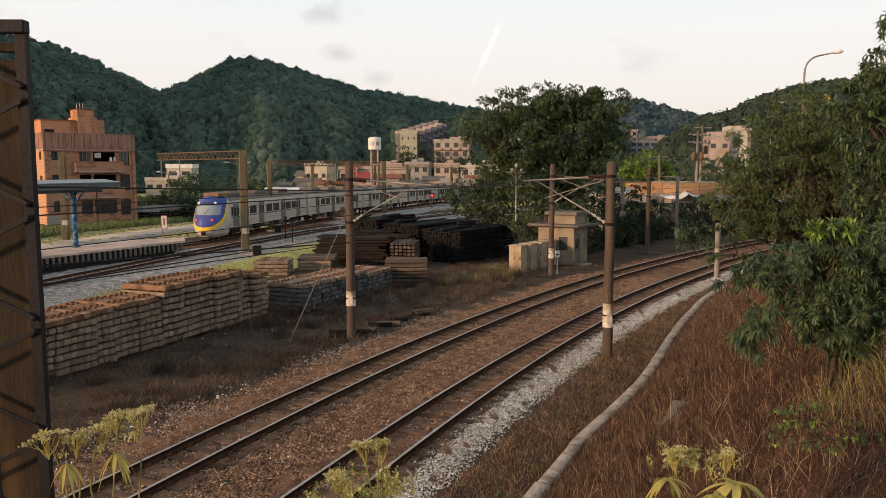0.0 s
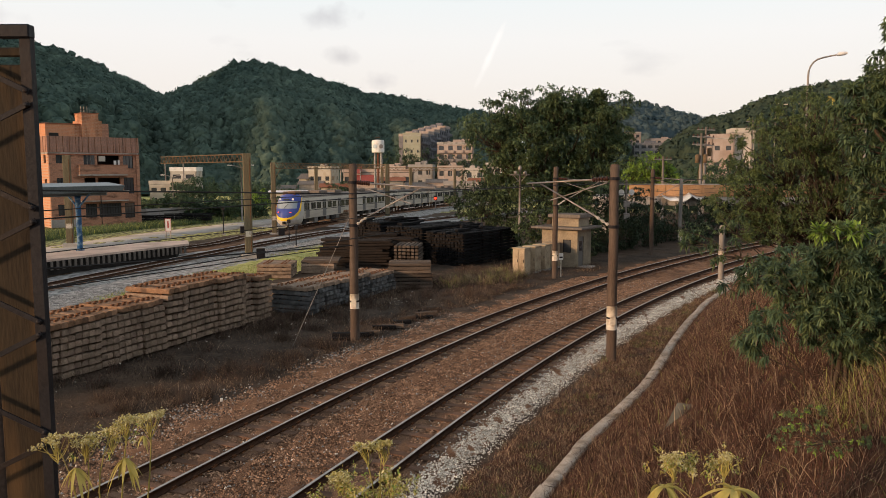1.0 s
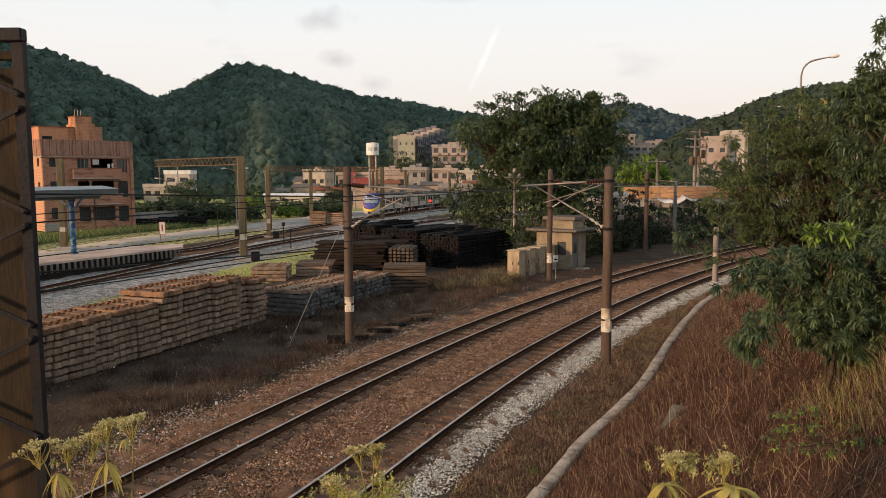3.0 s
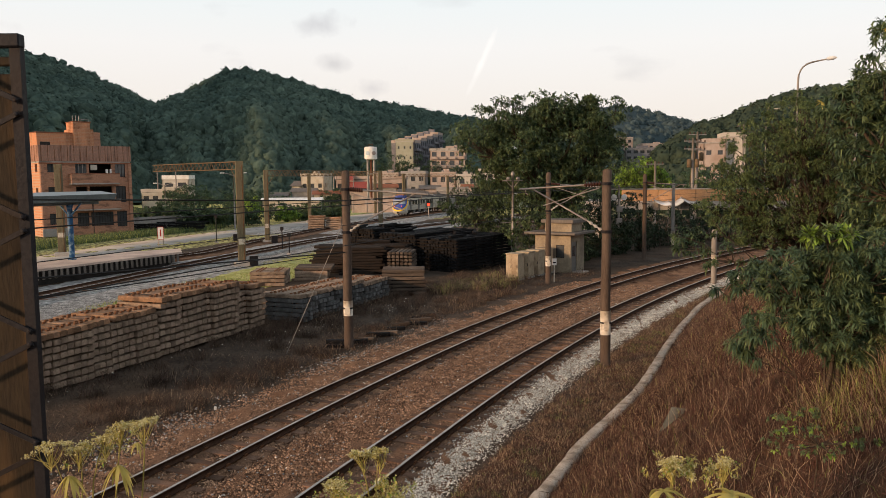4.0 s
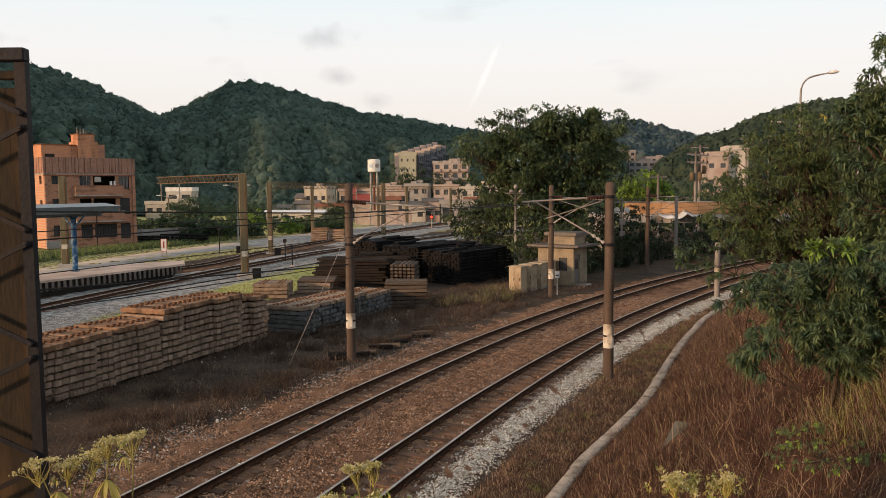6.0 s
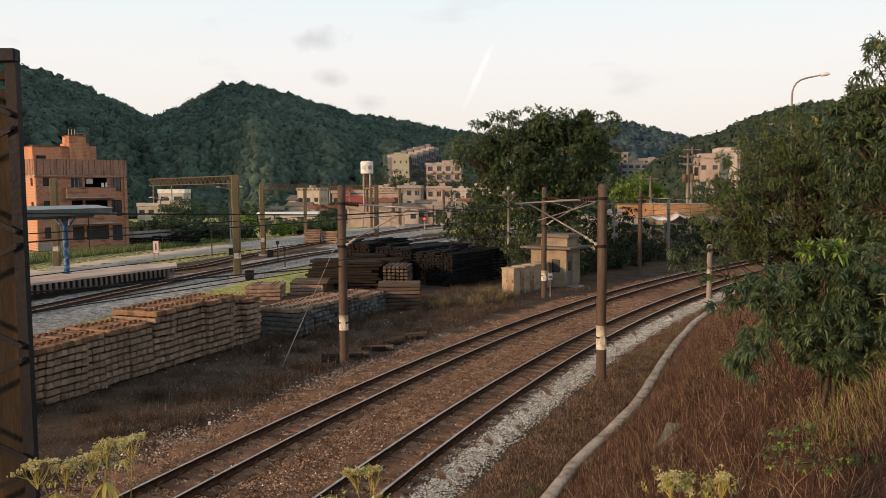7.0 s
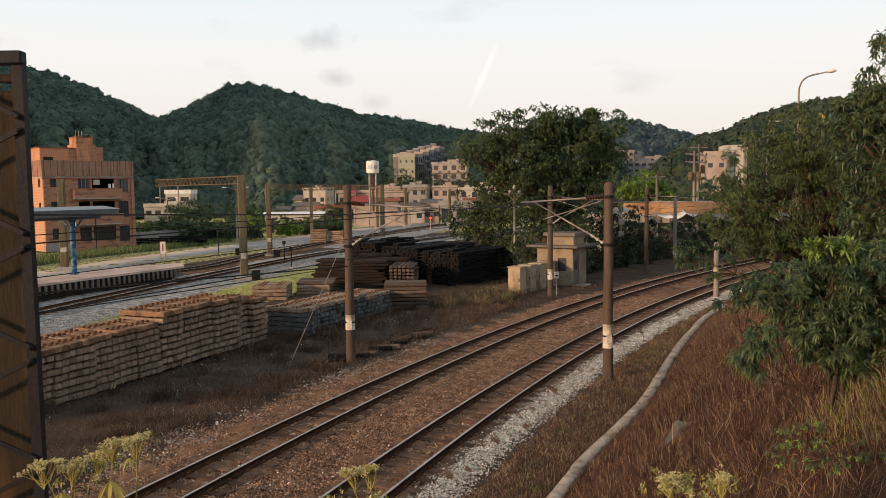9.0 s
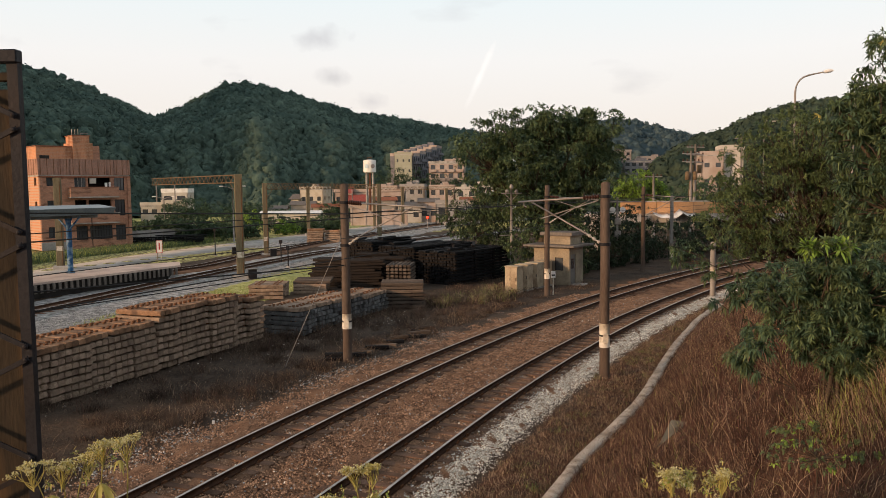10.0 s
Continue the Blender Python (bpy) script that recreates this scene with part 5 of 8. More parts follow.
# ---- platform ----
def platform():
    t = tagged(new("platform"), "railway platform with pinkish paving and a dark recessed edge", "platform", kind="structure")
    out = [(-37.0, 21.3), (-24.5, 46.3), (-19.2, 56.9), (-20.2, 59.6), (-24.2, 56.6), (-26.8, 50.6), (-40.5, 21.3)]
    part("paving", Geo().prism(out, 0.86, 1.0).mesh("paving", "paving"), t)
    inner = [(-36.9, 22.3), (-24.9, 46.5), (-20.0, 56.4), (-20.6, 58.8), (-24.1, 56.0), (-26.6, 50.6), (-40.0, 21.4)]
    # base coloured near black in place of the shadow under the paving
    part("base", Geo().prism(inner, -0.2, 0.858).mesh("base", "shade_fill"), t)
    a, b = Vector((-37.0, 21.3)), Vector((-19.3, 56.7))
    n = int((b - a).length / 0.42)
    d = (b - a).normalized()
    me = Geo().cbox(-0.08, 0.08, -0.05, 0.05, 0, 0.52, 0.01).mesh("edge_block", "roof_grey")
    for i in range(int(n * 0.45), n):
        p = a + d * (i + 0.5) * 0.42
        part("edge_block", me, t, m=pose(p.x - 0.12 * -d.y, p.y - 0.12 * d.x, 0.336, 0, 0, math.degrees(math.atan2(d.y, d.x))))


platform()


def canopy():
    t = thing("platform_canopy", "blue-grey platform canopy on a chipped blue column", "canopy", pose(-25.0, 52.0, 1.0, 0, 0, 64))
    part("column", Geo().lathe([(0.27, 0), (0.27, 0.12), (0.18, 0.14), (0.18, 3.5), (0.27, 3.75)], 16).mesh("column", "blue_paint", smooth=True), t)
    part("roof", Geo().add([(-12, -1.5, 3.95), (2.4, -1.5, 3.95), (2.4, 1.5, 3.95), (-12, 1.5, 3.95), (-12, -1.6, 4.4), (2.6, -1.6, 4.4), (2.6, 1.6, 4.4), (-12, 1.6, 4.4), (-12, 0, 4.6), (2.6, 0, 4.6)],
                           [(0, 3, 2, 1), (0, 1, 5, 4), (2, 3, 7, 6), (4, 5, 9, 8), (8, 9, 6, 7), (1, 2, 6, 9, 5), (3, 0, 4, 8, 7)]).mesh("roof", "canopy"), t)
    part("beam", Geo().cbox(-12, 2.3, -0.12, 0.12, 3.7, 3.94, 0.02).mesh("beam", "canopy"), t)
    for s in (-1, 1):
        part("bracket", Geo().tube([(0, 0, 2.9), (0, s * 1.2, 3.9)], 0.06, 8).mesh("bracket", "blue_paint"), t)


canopy()
road = strip([(-2.8, -0.1), (2.8, -0.1), (2.8, 0.06), (-2.8, 0.06)], lane(lambda y: -30.5 + 0.17 * (y - 65) + 0.0003 * (y - 65) ** 2, 20, 170, 60, 0.0), "yard_road", ["asphalt"])
tagged(new("yard_road", road), "pale asphalt yard road behind the platform", "road", kind="structure")


def marker_peg():
    t = thing("marker_peg", "small white painted peg in the dead grass", "peg", pose(-6.23, 20.65, 0, 6, 4, 20))
    part("stake", Geo().cbox(-0.02, 0.02, -0.02, 0.02, -0.1, 0.06, 0.004).mesh("stake", "brown_timber"), t)
    part("head", Geo().cbox(-0.035, 0.035, -0.035, 0.035, 0.06, 0.15, 0.008).mesh("head", "white_paint"), t)


marker_peg()

# ---- buildings ----
def wall_grid(g, L, z0, z1, holes, th, m, slot=0):
    """A wall of length L along local x, outer face at y=0, with rectangular openings cut through it."""
    xs = sorted({0.0, L, *[h[0] for h in holes], *[h[1] for h in holes]})
    zs = sorted({z0, z1, *[h[2] for h in holes], *[h[3] for h in holes]})
    for a, b in zip(xs, xs[1:]):
        runs = []
        for c, d in zip(zs, zs[1:]):
            if any(h[0] <= a + 1e-6 and b <= h[1] + 1e-6 and h[2] <= c + 1e-6 and d <= h[3] + 1e-6 for h in holes):
                continue
            runs.append([c, d])
        for c, d in runs:
            g.box(a, b, 0, th, c, d, slot, m)
    g.weld()


def window_part(t, x0, x1, z0, z1, m, frame="steel", bars=2):
    """Glazing set back in its opening, with a frame of its own."""
    w = part("window", Geo().box(x0, x1, 0.16, 0.19, z0, z1, 0, m).mesh("window", "glass"), t)
    g = Geo()
    g.box(x0, x1, 0.10, 0.155, z1 - 0.06, z1, 0, m).box(x0, x1, 0.10, 0.155, z0, z0 + 0.06, 0, m)
    for i in range(bars + 1):
        x = x0 + (x1 - x0 - 0.06) * i / bars
        g.box(x, x + 0.06, 0.105, 0.15, z0 + 0.06, z1 - 0.06, 0, m)
    part("frame", g.mesh("frame", frame), w)
    return w


def orange_house():
    """Four-storey brick block: long front to the yard, sunlit end wall, roof rooms and a stair tower."""
    t = thing("brick_building", "orange brick block with open balconies and roof rooms", "building", pose(-44.4, 86.0, 0, 0, 0, 44) @ Matrix.Diagonal((0.85, 0.86, 1, 1)))
    L, D, H, th = 11.8, 7.0, 10.3, 0.3
    holes = []
    fl = [(1.0, 2.6), (3.9, 5.6), (6.9, 8.6)]
    front = Matrix.Identity(4)
    for k, (a, b) in enumerate(fl):
        holes += [(0.9, 2.1, a + 0.35, b), (4.4, 5.9, a, b), (6.2, 9.2, a, b), (9.7, 11.1, a - 0.2, b)]
    g = Geo()
    wall_grid(g, L, 0, H - 2.0, holes, th, front)
    part("wall", g.mesh("wall", "dull_brick"), t, "stained brick front wall, coloured duller as the shaded side")
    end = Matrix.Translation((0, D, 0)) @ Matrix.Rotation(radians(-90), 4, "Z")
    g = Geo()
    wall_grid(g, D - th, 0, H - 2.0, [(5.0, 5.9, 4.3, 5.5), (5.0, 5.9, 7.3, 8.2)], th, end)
    part("wall", g.mesh("wall", "brick"), t, "orange brick end wall, coloured lighter as the sunlit side")
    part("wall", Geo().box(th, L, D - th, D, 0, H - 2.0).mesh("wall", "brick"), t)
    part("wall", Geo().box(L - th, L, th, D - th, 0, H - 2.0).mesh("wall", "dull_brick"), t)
    for z in (0.05, 3.1, 6.2):
        part("floor_slab", Geo().box(th, L - th, th, D - th, z - 0.1, z + 0.1).mesh("floor_slab", "shade_fill"), t)
    part("inner_wall", Geo().box(th, L - th, 3.2, 3.4, 0.2, H - 2.0).mesh("inner_wall", "shade_fill"), t)
    part("roof", Geo().box(-0.02, L + 0.02, -0.02, D + 0.02, H - 2.0, H - 1.8).mesh("roof", "concrete"), t)
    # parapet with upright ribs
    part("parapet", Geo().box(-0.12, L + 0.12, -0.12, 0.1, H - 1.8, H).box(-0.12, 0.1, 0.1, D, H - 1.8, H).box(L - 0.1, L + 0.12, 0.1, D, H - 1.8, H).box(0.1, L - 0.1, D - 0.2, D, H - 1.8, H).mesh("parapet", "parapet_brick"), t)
    rib = Geo().cbox(-0.035, 0.035, -0.02, 0.0, 0, 1.78, 0.004).mesh("rib", "rust")
    for i in range(15):
        part("rib", rib, t, m=pose(0.2 + i * 0.82, -0.12, H - 1.79))
    for i in range(7):
        part("rib", rib, t, m=pose(-0.12, 0.5 + i * 1.0, H - 1.79, 0, 0, -90))
    part("string_course", Geo().cbox(-0.16, L + 0.16, -0.16, -0.02, H - 2.1, H - 1.95, 0.01).mesh("string_course", "tile_dark"), t)
    part("pier", Geo().cbox(L - 0.35, L + 0.1, -0.2, -0.02, 0, H - 2.1, 0.02).mesh("pier", "dull_brick"), t)
    part("pier", Geo().cbox(0.0, 0.4, -0.14, -0.02, 0, H - 2.1, 0.02).mesh("pier", "dull_brick"), t)
    # balconies
    for k, z in enumerate((3.0, 6.0)):
        b = part("balcony", Geo().cbox(3.5, 9.9, -1.1, -0.02, z - 0.15, z, 0.02).mesh("balcony", "concrete"), t)
        part("balustrade", Geo().box(3.5, 9.9, -1.1, -0.95, z, z + 1.05).box(3.5, 3.65, -0.95, -0.02, z, z + 1.05).box(9.75, 9.9, -0.95, -0.02, z, z + 1.05).mesh("balustrade", "dull_brick"), b)
        part("coping", Geo().cbox(3.45, 9.95, -1.14, -0.9, z + 1.05, z + 1.12, 0.01).mesh("coping", "tile_dark" if k else "concrete"), b)
    for a, b in fl:
        window_part(t, 0.9, 2.1, a + 0.35, b, front, "dark_steel")
        window_part(t, 9.7, 11.1, a - 0.2, b, front, "dark_steel", 3)
    window_part(t, 4.4, 5.9, 6.9, 8.6, front, "steel", 3)
    window_part(t, 6.2, 9.2, 1.0, 2.6, front, "dark_steel", 8)
    window_part(t, 4.4, 5.9, 1.0, 2.6, front, "dark_steel", 4)
    # clutter on the balconies
    part("air_conditioner", Geo().cbox(6.35, 7.15, -0.35, 0.05, 7.5, 8.1, 0.03).mesh("air_conditioner", "pale"), t)
    part("curtain", Geo().box(4.5, 5.75, 0.2, 0.22, 6.95, 8.55).mesh("curtain", "grey_wall"), t)
    for x, z, w, h in ((8.2, 7.1, 0.35, 0.5), (8.75, 7.05, 0.25, 0.6), (8.3, 4.1, 0.9, 0.25), (7.6, 4.15, 0.3, 0.5)):
        part("washing", Geo().cbox(x, x + w, -0.55, -0.5, z, z + h, 0.01).mesh("washing", "white_paint"), t)
    part("drain_pipe", Geo().tube([(6.05, -1.16, 0), (6.05, -1.16, 3.9)], 0.06, 6).mesh("drain_pipe", "dark_steel"), t)
    part("plinth", Geo().cbox(-0.1, 3.4, -0.2, -0.02, 0, 0.9, 0.02).mesh("plinth", "grey_wall"), t)
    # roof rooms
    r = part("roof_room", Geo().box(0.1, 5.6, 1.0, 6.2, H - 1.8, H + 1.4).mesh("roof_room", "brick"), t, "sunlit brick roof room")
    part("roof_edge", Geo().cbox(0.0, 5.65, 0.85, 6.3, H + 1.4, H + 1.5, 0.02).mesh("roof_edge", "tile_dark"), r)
    part("vent", Geo().box(0.5, 1.7, 0.93, 1.0, H - 0.05, H + 0.4).mesh("vent", "shade_fill"), r)
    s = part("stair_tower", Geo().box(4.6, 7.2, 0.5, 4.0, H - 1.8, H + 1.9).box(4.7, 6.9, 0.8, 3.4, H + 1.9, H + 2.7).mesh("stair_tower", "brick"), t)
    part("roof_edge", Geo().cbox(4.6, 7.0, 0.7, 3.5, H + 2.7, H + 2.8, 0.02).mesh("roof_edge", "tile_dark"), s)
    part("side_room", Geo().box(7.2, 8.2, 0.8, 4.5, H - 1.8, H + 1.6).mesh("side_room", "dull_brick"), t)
    for q in (4.8, 5.2, 5.6):
        part("antenna", Geo().tube([(q, 1.2, H + 2.7), (q, 1.2, H + 3.5)], 0.04, 6).mesh("antenna", "steel"), t)
    part("rail", Geo().tube([(5.9, 1.2, H + 2.75), (5.9, 1.2, H + 3.05), (6.9, 1.2, H + 3.05), (6.9, 1.2, H + 2.75)], 0.04, 6).mesh("rail", "steel"), t)


orange_house()


def block(name, label, x, y, z, turn, L, D, H, wallm, rows, cols, win=(1.4, 1.3), ledge=None, flat=True, roofm="concrete", balcony=False, crown=0.0, group="town houses behind the yard", roof_bits=2):
    """A plain house or flats: walls with cut openings on the two sides that show, glazing set back, roof and parapet."""
    t = thing(name, label, "building", pose(x, y, z, 0, 0, turn), group=group)
    st = H / rows
    holes = [(L * (i + 0.5) / cols - win[0] / 2, L * (i + 0.5) / cols + win[0] / 2, st * k + st * 0.32, st * k + st * 0.32 + win[1]) for i in range(cols) for k in range(rows)]
    g = Geo()
    wall_grid(g, L, 0, H, holes, 0.25, Matrix.Identity(4))
    part("wall", g.mesh("wall", wallm), t)
    nc = max(1, int(D / 3.2))
    side = [(D * (i + 0.5) / nc - 0.5, D * (i + 0.5) / nc + 0.5, st * k + st * 0.35, st * k + st * 0.35 + 1.1) for i in range(nc) for k in range(rows)]
    for mm in (Matrix.Translation((0, D, 0)) @ Matrix.Rotation(radians(-90), 4, "Z"), Matrix.Translation((L, 0, 0)) @ Matrix.Rotation(radians(90), 4, "Z")):
        g = Geo()
        wall_grid(g, D, 0, H, side, 0.25, mm @ Matrix.Translation((0, 0, 0)))
        part("wall", g.mesh("wall", wallm), t)
    part("wall", Geo().box(0.25, L - 0.25, D - 0.25, D, 0, H).mesh("wall", wallm), t)
    # dark box paints the unlit interior behind the windows
    part("core", Geo().box(0.9, L - 0.9, 0.9, D - 0.9, 0, H - 0.1).mesh("core", "shade_fill"), t)
    for a, b, c, d in holes:
        part("window", Geo().box(a, b, 0.15, 0.2, c, d).mesh("window", "glass"), t)
    if balcony:
        for k in range(rows):
            for i in range(cols):
                cx = L * (i + 0.5) / cols
                part("balcony", Geo().cbox(cx - win[0] * 0.75, cx + win[0] * 0.75, -0.9, -0.01, st * k + st * 0.05, st * k + st * 0.36, 0.03).mesh("balcony", wallm), t)
    if flat:
        part("roof", Geo().box(-0.1, L + 0.1, -0.1, D + 0.1, H, H + 0.2).mesh("roof", roofm), t)
        part("parapet", Geo().box(-0.1, L + 0.1, -0.1, 0.1, H + 0.2, H + 0.9).box(-0.1, 0.1, 0.1, D, H + 0.2, H + 0.9).box(L - 0.1, L + 0.1, 0.1, D, H + 0.2, H + 0.9).mesh("parapet", roofm if balcony else wallm), t)
        for i in range(roof_bits):
            u, v, hh = 0.12 + 0.6 * ((i * 0.618 + L * 0.37) % 1), 0.15 + 0.5 * ((i * 0.41 + D * 0.23) % 1), 0.9 + 1.3 * ((i * 0.733 + H * 0.31) % 1)
            part("roof_room", Geo().cbox(L * u, L * u + L * 0.24, D * v, D * v + D * 0.25, H + 0.2, H + hh, 0.03).mesh("roof_room", wallm), t)
            part("roof_tank", Geo().lathe([(0.4, H + 0.2), (0.42, H + 1.2), (0.2, H + 1.4)], 10, m=pose(L * (0.9 - u * 0.9), D * (0.2 + 0.4 * u), 0)).mesh("roof_tank", "steel"), t)
    else:
        part("roof", Geo().add([(-0.5, -0.5, H), (L + 0.5, -0.5, H), (L + 0.5, D + 0.5, H), (-0.5, D + 0.5, H), (-0.5, D / 2, H + crown), (L + 0.5, D / 2, H + crown)],
                               [(0, 1, 5, 4), (2, 3, 4, 5), (0, 4, 3), (1, 2, 5), (0, 3, 2, 1)]).mesh("roof", roofm), t)
    return t


# small white house under the hill
block("white_house", "small white three-storey house with a grey roof terrace", -61, 170, -1.3, 5, 5.6, 6, 7.6, "pale", 3, 2, (1.8, 1.0), group="", roofm="white_paint", roof_bits=0, balcony=True)
block("white_house", "low pale house with a flat roof", -66.5, 172, -1.3, 5, 6, 6, 4.6, "pale", 2, 3, (1.2, 0.9), group="", roof_bits=0)
# row behind the yard
block("cream_house", "sunlit cream house with a stepped flat roof", -36.6, 204, -1.8, -8, 6.2, 8, 8.4, "cream", 2, 3, (1.0, 1.1), roof_bits=1)
block("cream_house", "sunlit cream annexe with a pitched dark roof", -39.0, 203.6, -1.8, -8, 2.3, 7, 6.0, "cream", 2, 1, (0.9, 1.0), flat=False, crown=1.4, roofm="roof_grey")
block("low_shed", "low pale shed with a white roof", -34.5, 150, -1.0, 4, 11, 5, 3.0, "pale", 1, 3, (1.6, 0.8), flat=False, roofm="white_paint", crown=0.5)
block("station_building", "low station building with red awnings", -26.5, 196, -1.8, 0, 18, 8, 7.6, "pink", 2, 6, (1.8, 1.6), roofm="roof_grey", roof_bits=0)
block("shop_house", "pinkish shop house with dark windows", -2.5, 215, -1.8, -4, 7, 8, 8.6, "pink", 3, 3, (1.2, 1.4), roof_bits=1)
block("shop_house", "pale shop house with dark windows", 4.8, 214, -1.8, -4, 6, 8, 8.0, "pale", 3, 2, (1.4, 1.4), roof_bits=1)
block("shop_house", "narrow grey shop house", -11.0, 222, -1.8, -4, 7, 8, 9.0, "grey_wall", 3, 3, (1.2, 1.4))
block("shop_house", "pinkish shop house with a roof room", -19.0, 226, -1.8, -4, 7, 8, 8.6, "pink", 3, 3, (1.2, 1.4))
block("shop_house", "pale shop house with dark windows", 11.5, 226, -1.8, -4, 7, 8, 9.5, "pale", 3, 3, (1.2, 1.4))
# flats on the slope
block("apartment_building", "sunlit flats with a yellow-green tiled end wall", -14.0, 250, -2, 2, 5.7, 4.2, 19.6, "olive_wall", 6, 3, (0.5, 0.9), group="flats below the hill", roof_bits=1, roofm="pale")
for i in range(5):
    block("apartment_building", "long flats with stacked balconies climbing the slope", -8.0 + 1.9 * i, 254.6 + 7.6 * i, -2.4 + 1.05 * i, 76, 7.6, 8, 20.0, "dark_wall", 7, 3, (1.5, 1.5), balcony=True, group="flats below the hill", roof_bits=2, roofm="pink")
block("apartment_building", "cream flats with stacked balconies and a stepped roof", -3.0, 250, -2, -4, 11.6, 10, 16.6, "pink", 6, 4, (1.5, 1.6), balcony=True, group="flats below the hill", roof_bits=3)
block("apartment_building", "far pinkish tower block", 103, 440, 4, 0, 7.5, 10, 23.0, "pink", 7, 2, (1.8, 1.6), group="far tower blocks", roof_bits=1)
block("apartment_building", "far pinkish tower block", 117, 445, 4, 0, 14, 10, 19.5, "pink", 6, 4, (1.8, 1.6), group="far tower blocks")
block("apartment_building", "far long dark block", 104, 430, 4, 0, 26, 8, 16.6, "dark_wall", 5, 7, (2.4, 1.6), group="far tower blocks")
block("white_building", "plain pale building on the slope", 51.6, 140, 3, -10, 3.8, 6, 10.0, "pale", 3, 1, (0.9, 0.8), group="buildings on the slope", roof_bits=0)
block("white_building", "pale low building on the slope", 47.6, 139, 3, -10, 3.9, 6, 8.9, "pink", 3, 2, (0.9, 0.8), group="buildings on the slope", roof_bits=0)
block("hill_house", "small pinkish house among the trees", 97.5, 225, 20, -15, 4.0, 5, 4.4, "pale", 2, 2, (1.0, 1.0), group="buildings on the slope", roof_bits=0)


def awning(x, y, z, L):
    t = thing("red_awning", "dull red sheet awning over the station front", "awning", pose(x, y, z))
    part("sheet", Geo().add([(0, 0, 0), (L, 0, 0), (L, 2.2, 1.6), (0, 2.2, 1.6), (0, 0, 0.12), (L, 0, 0.12), (L, 2.2, 1.72), (0, 2.2, 1.72)],
                            [(0, 3, 2, 1), (4, 5, 6, 7), (0, 1, 5, 4), (1, 2, 6, 5), (2, 3, 7, 6), (3, 0, 4, 7)]).mesh("sheet", "awning_red"), t)


awning(-22.8, 193.0, 3.6, 4.6)
awning(-24.5, 194.0, 5.6, 3.0)


def blue_tarp():
    t = thing("sheeted_scaffold", "pale blue sheeting over a pitched scaffold among trees", "scaffold", pose(12.6, 190, -1.6, 0, 0, -10))
    part("sheet", Geo().add([(0, 0, 0), (9.5, 0, 0), (9.5, 5, 0), (0, 5, 0), (1.2, 0.3, 11), (4.5, 0.3, 16.5), (9.0, 0.3, 12.0), (9.0, 5, 12.0), (4.5, 5, 16.5), (1.2, 5, 11)],
                            [(0, 1, 6, 5, 4), (2, 3, 9, 8, 7), (0, 4, 9, 3), (1, 2, 7, 6), (4, 5, 8, 9), (5, 6, 7, 8)]).mesh("sheet", "blue_sheet"), t)
    for i in range(4):
        part("pole", Geo().tube([(1.4 + i * 2.3, 0.1, 0), (1.9 + i * 2.0, 0.15, 11)], 0.12, 6).mesh("pole", "white_paint"), t)
    for i in range(4):
        part("band", Geo().box(1.0, 9.2, -0.02, 0.24, 2.2 + i * 2.5, 2.5 + i * 2.5).mesh("band", "white_paint"), t)


blue_tarp()


def water_tower():
    t = thing("water_tower", "white round water tank on tall concrete legs", "water tower", pose(-16.1, 182.4, -1.5))
    part("tank", Geo().lathe([(0.3, 12.0), (1.4, 12.1), (1.5, 12.2), (1.5, 14.8), (1.4, 14.95), (0.3, 15.1)], 24).mesh("tank", "white_paint"), t)
    for i in range(4):
        a = radians(45 + 90 * i)
        part("leg", Geo().tube([(1.15 * math.cos(a), 1.15 * math.sin(a), 0), (1.05 * math.cos(a), 1.05 * math.sin(a), 12.1)], 0.2, 10).mesh("leg", "concrete"), t)
    for z in (4.5, 8.5):
        part("tie_beam", Geo().cbox(-1.0, 1.0, -0.85, -0.65, z, z + 0.3, 0.03).mesh("tie_beam", "concrete"), t)
    part("pipe", Geo().tube([(0, 0, 0), (0, 0, 12.1)], 0.25, 10).mesh("pipe", "tile_dark"), t)
    part("emblem", Geo().lathe([(0.5, 0), (0.5, 0.06)], 20, m=pose(-0.62, -1.4, 13.5, 90, 0, -24)).mesh("emblem", "blue_sheet"), t, "faded round bluish emblem")
    part("emblem", Geo().lathe([(0.5, 0), (0.5, 0.06)], 20, m=pose(0.8, -1.28, 13.5, 90, 0, 32)).mesh("emblem", "pink"), t, "faded round reddish emblem")
    part("hatch_rail", Geo().tube([(-0.5, 0, 15.0), (-0.5, 0, 15.6), (0.5, 0, 15.6), (0.5, 0, 15.0)], 0.05, 6).mesh("hatch_rail", "rust"), t)


water_tower()


def yard_wall():
    t = thing("yard_wall", "long pinkish rendered wall behind the far tracks", "wall", pose(-19.0, 168, -1.4, 0, 0, -1), kind="structure")
    for i in range(4):
        part("panel", Geo().cbox(i * 3.02, i * 3.02 + 2.98, 0, 0.3, -0.2, 3.6 - 0.25 * (i % 2), 0.02).mesh("panel", "pink"), t)
    for i in range(5):
        part("pier", Geo().cbox(i * 3.02 - 0.2, i * 3.02 + 0.2, -0.12, 0.42, -0.2, 3.9, 0.02).mesh("pier", "pink"), t)


yard_wall()
block("grey_store", "grey flat store with a dark shutter", -0.6, 170, -1.4, 0, 7, 6, 4.6, "grey_wall", 1, 2, (2.2, 2.2), group="", roof_bits=0)


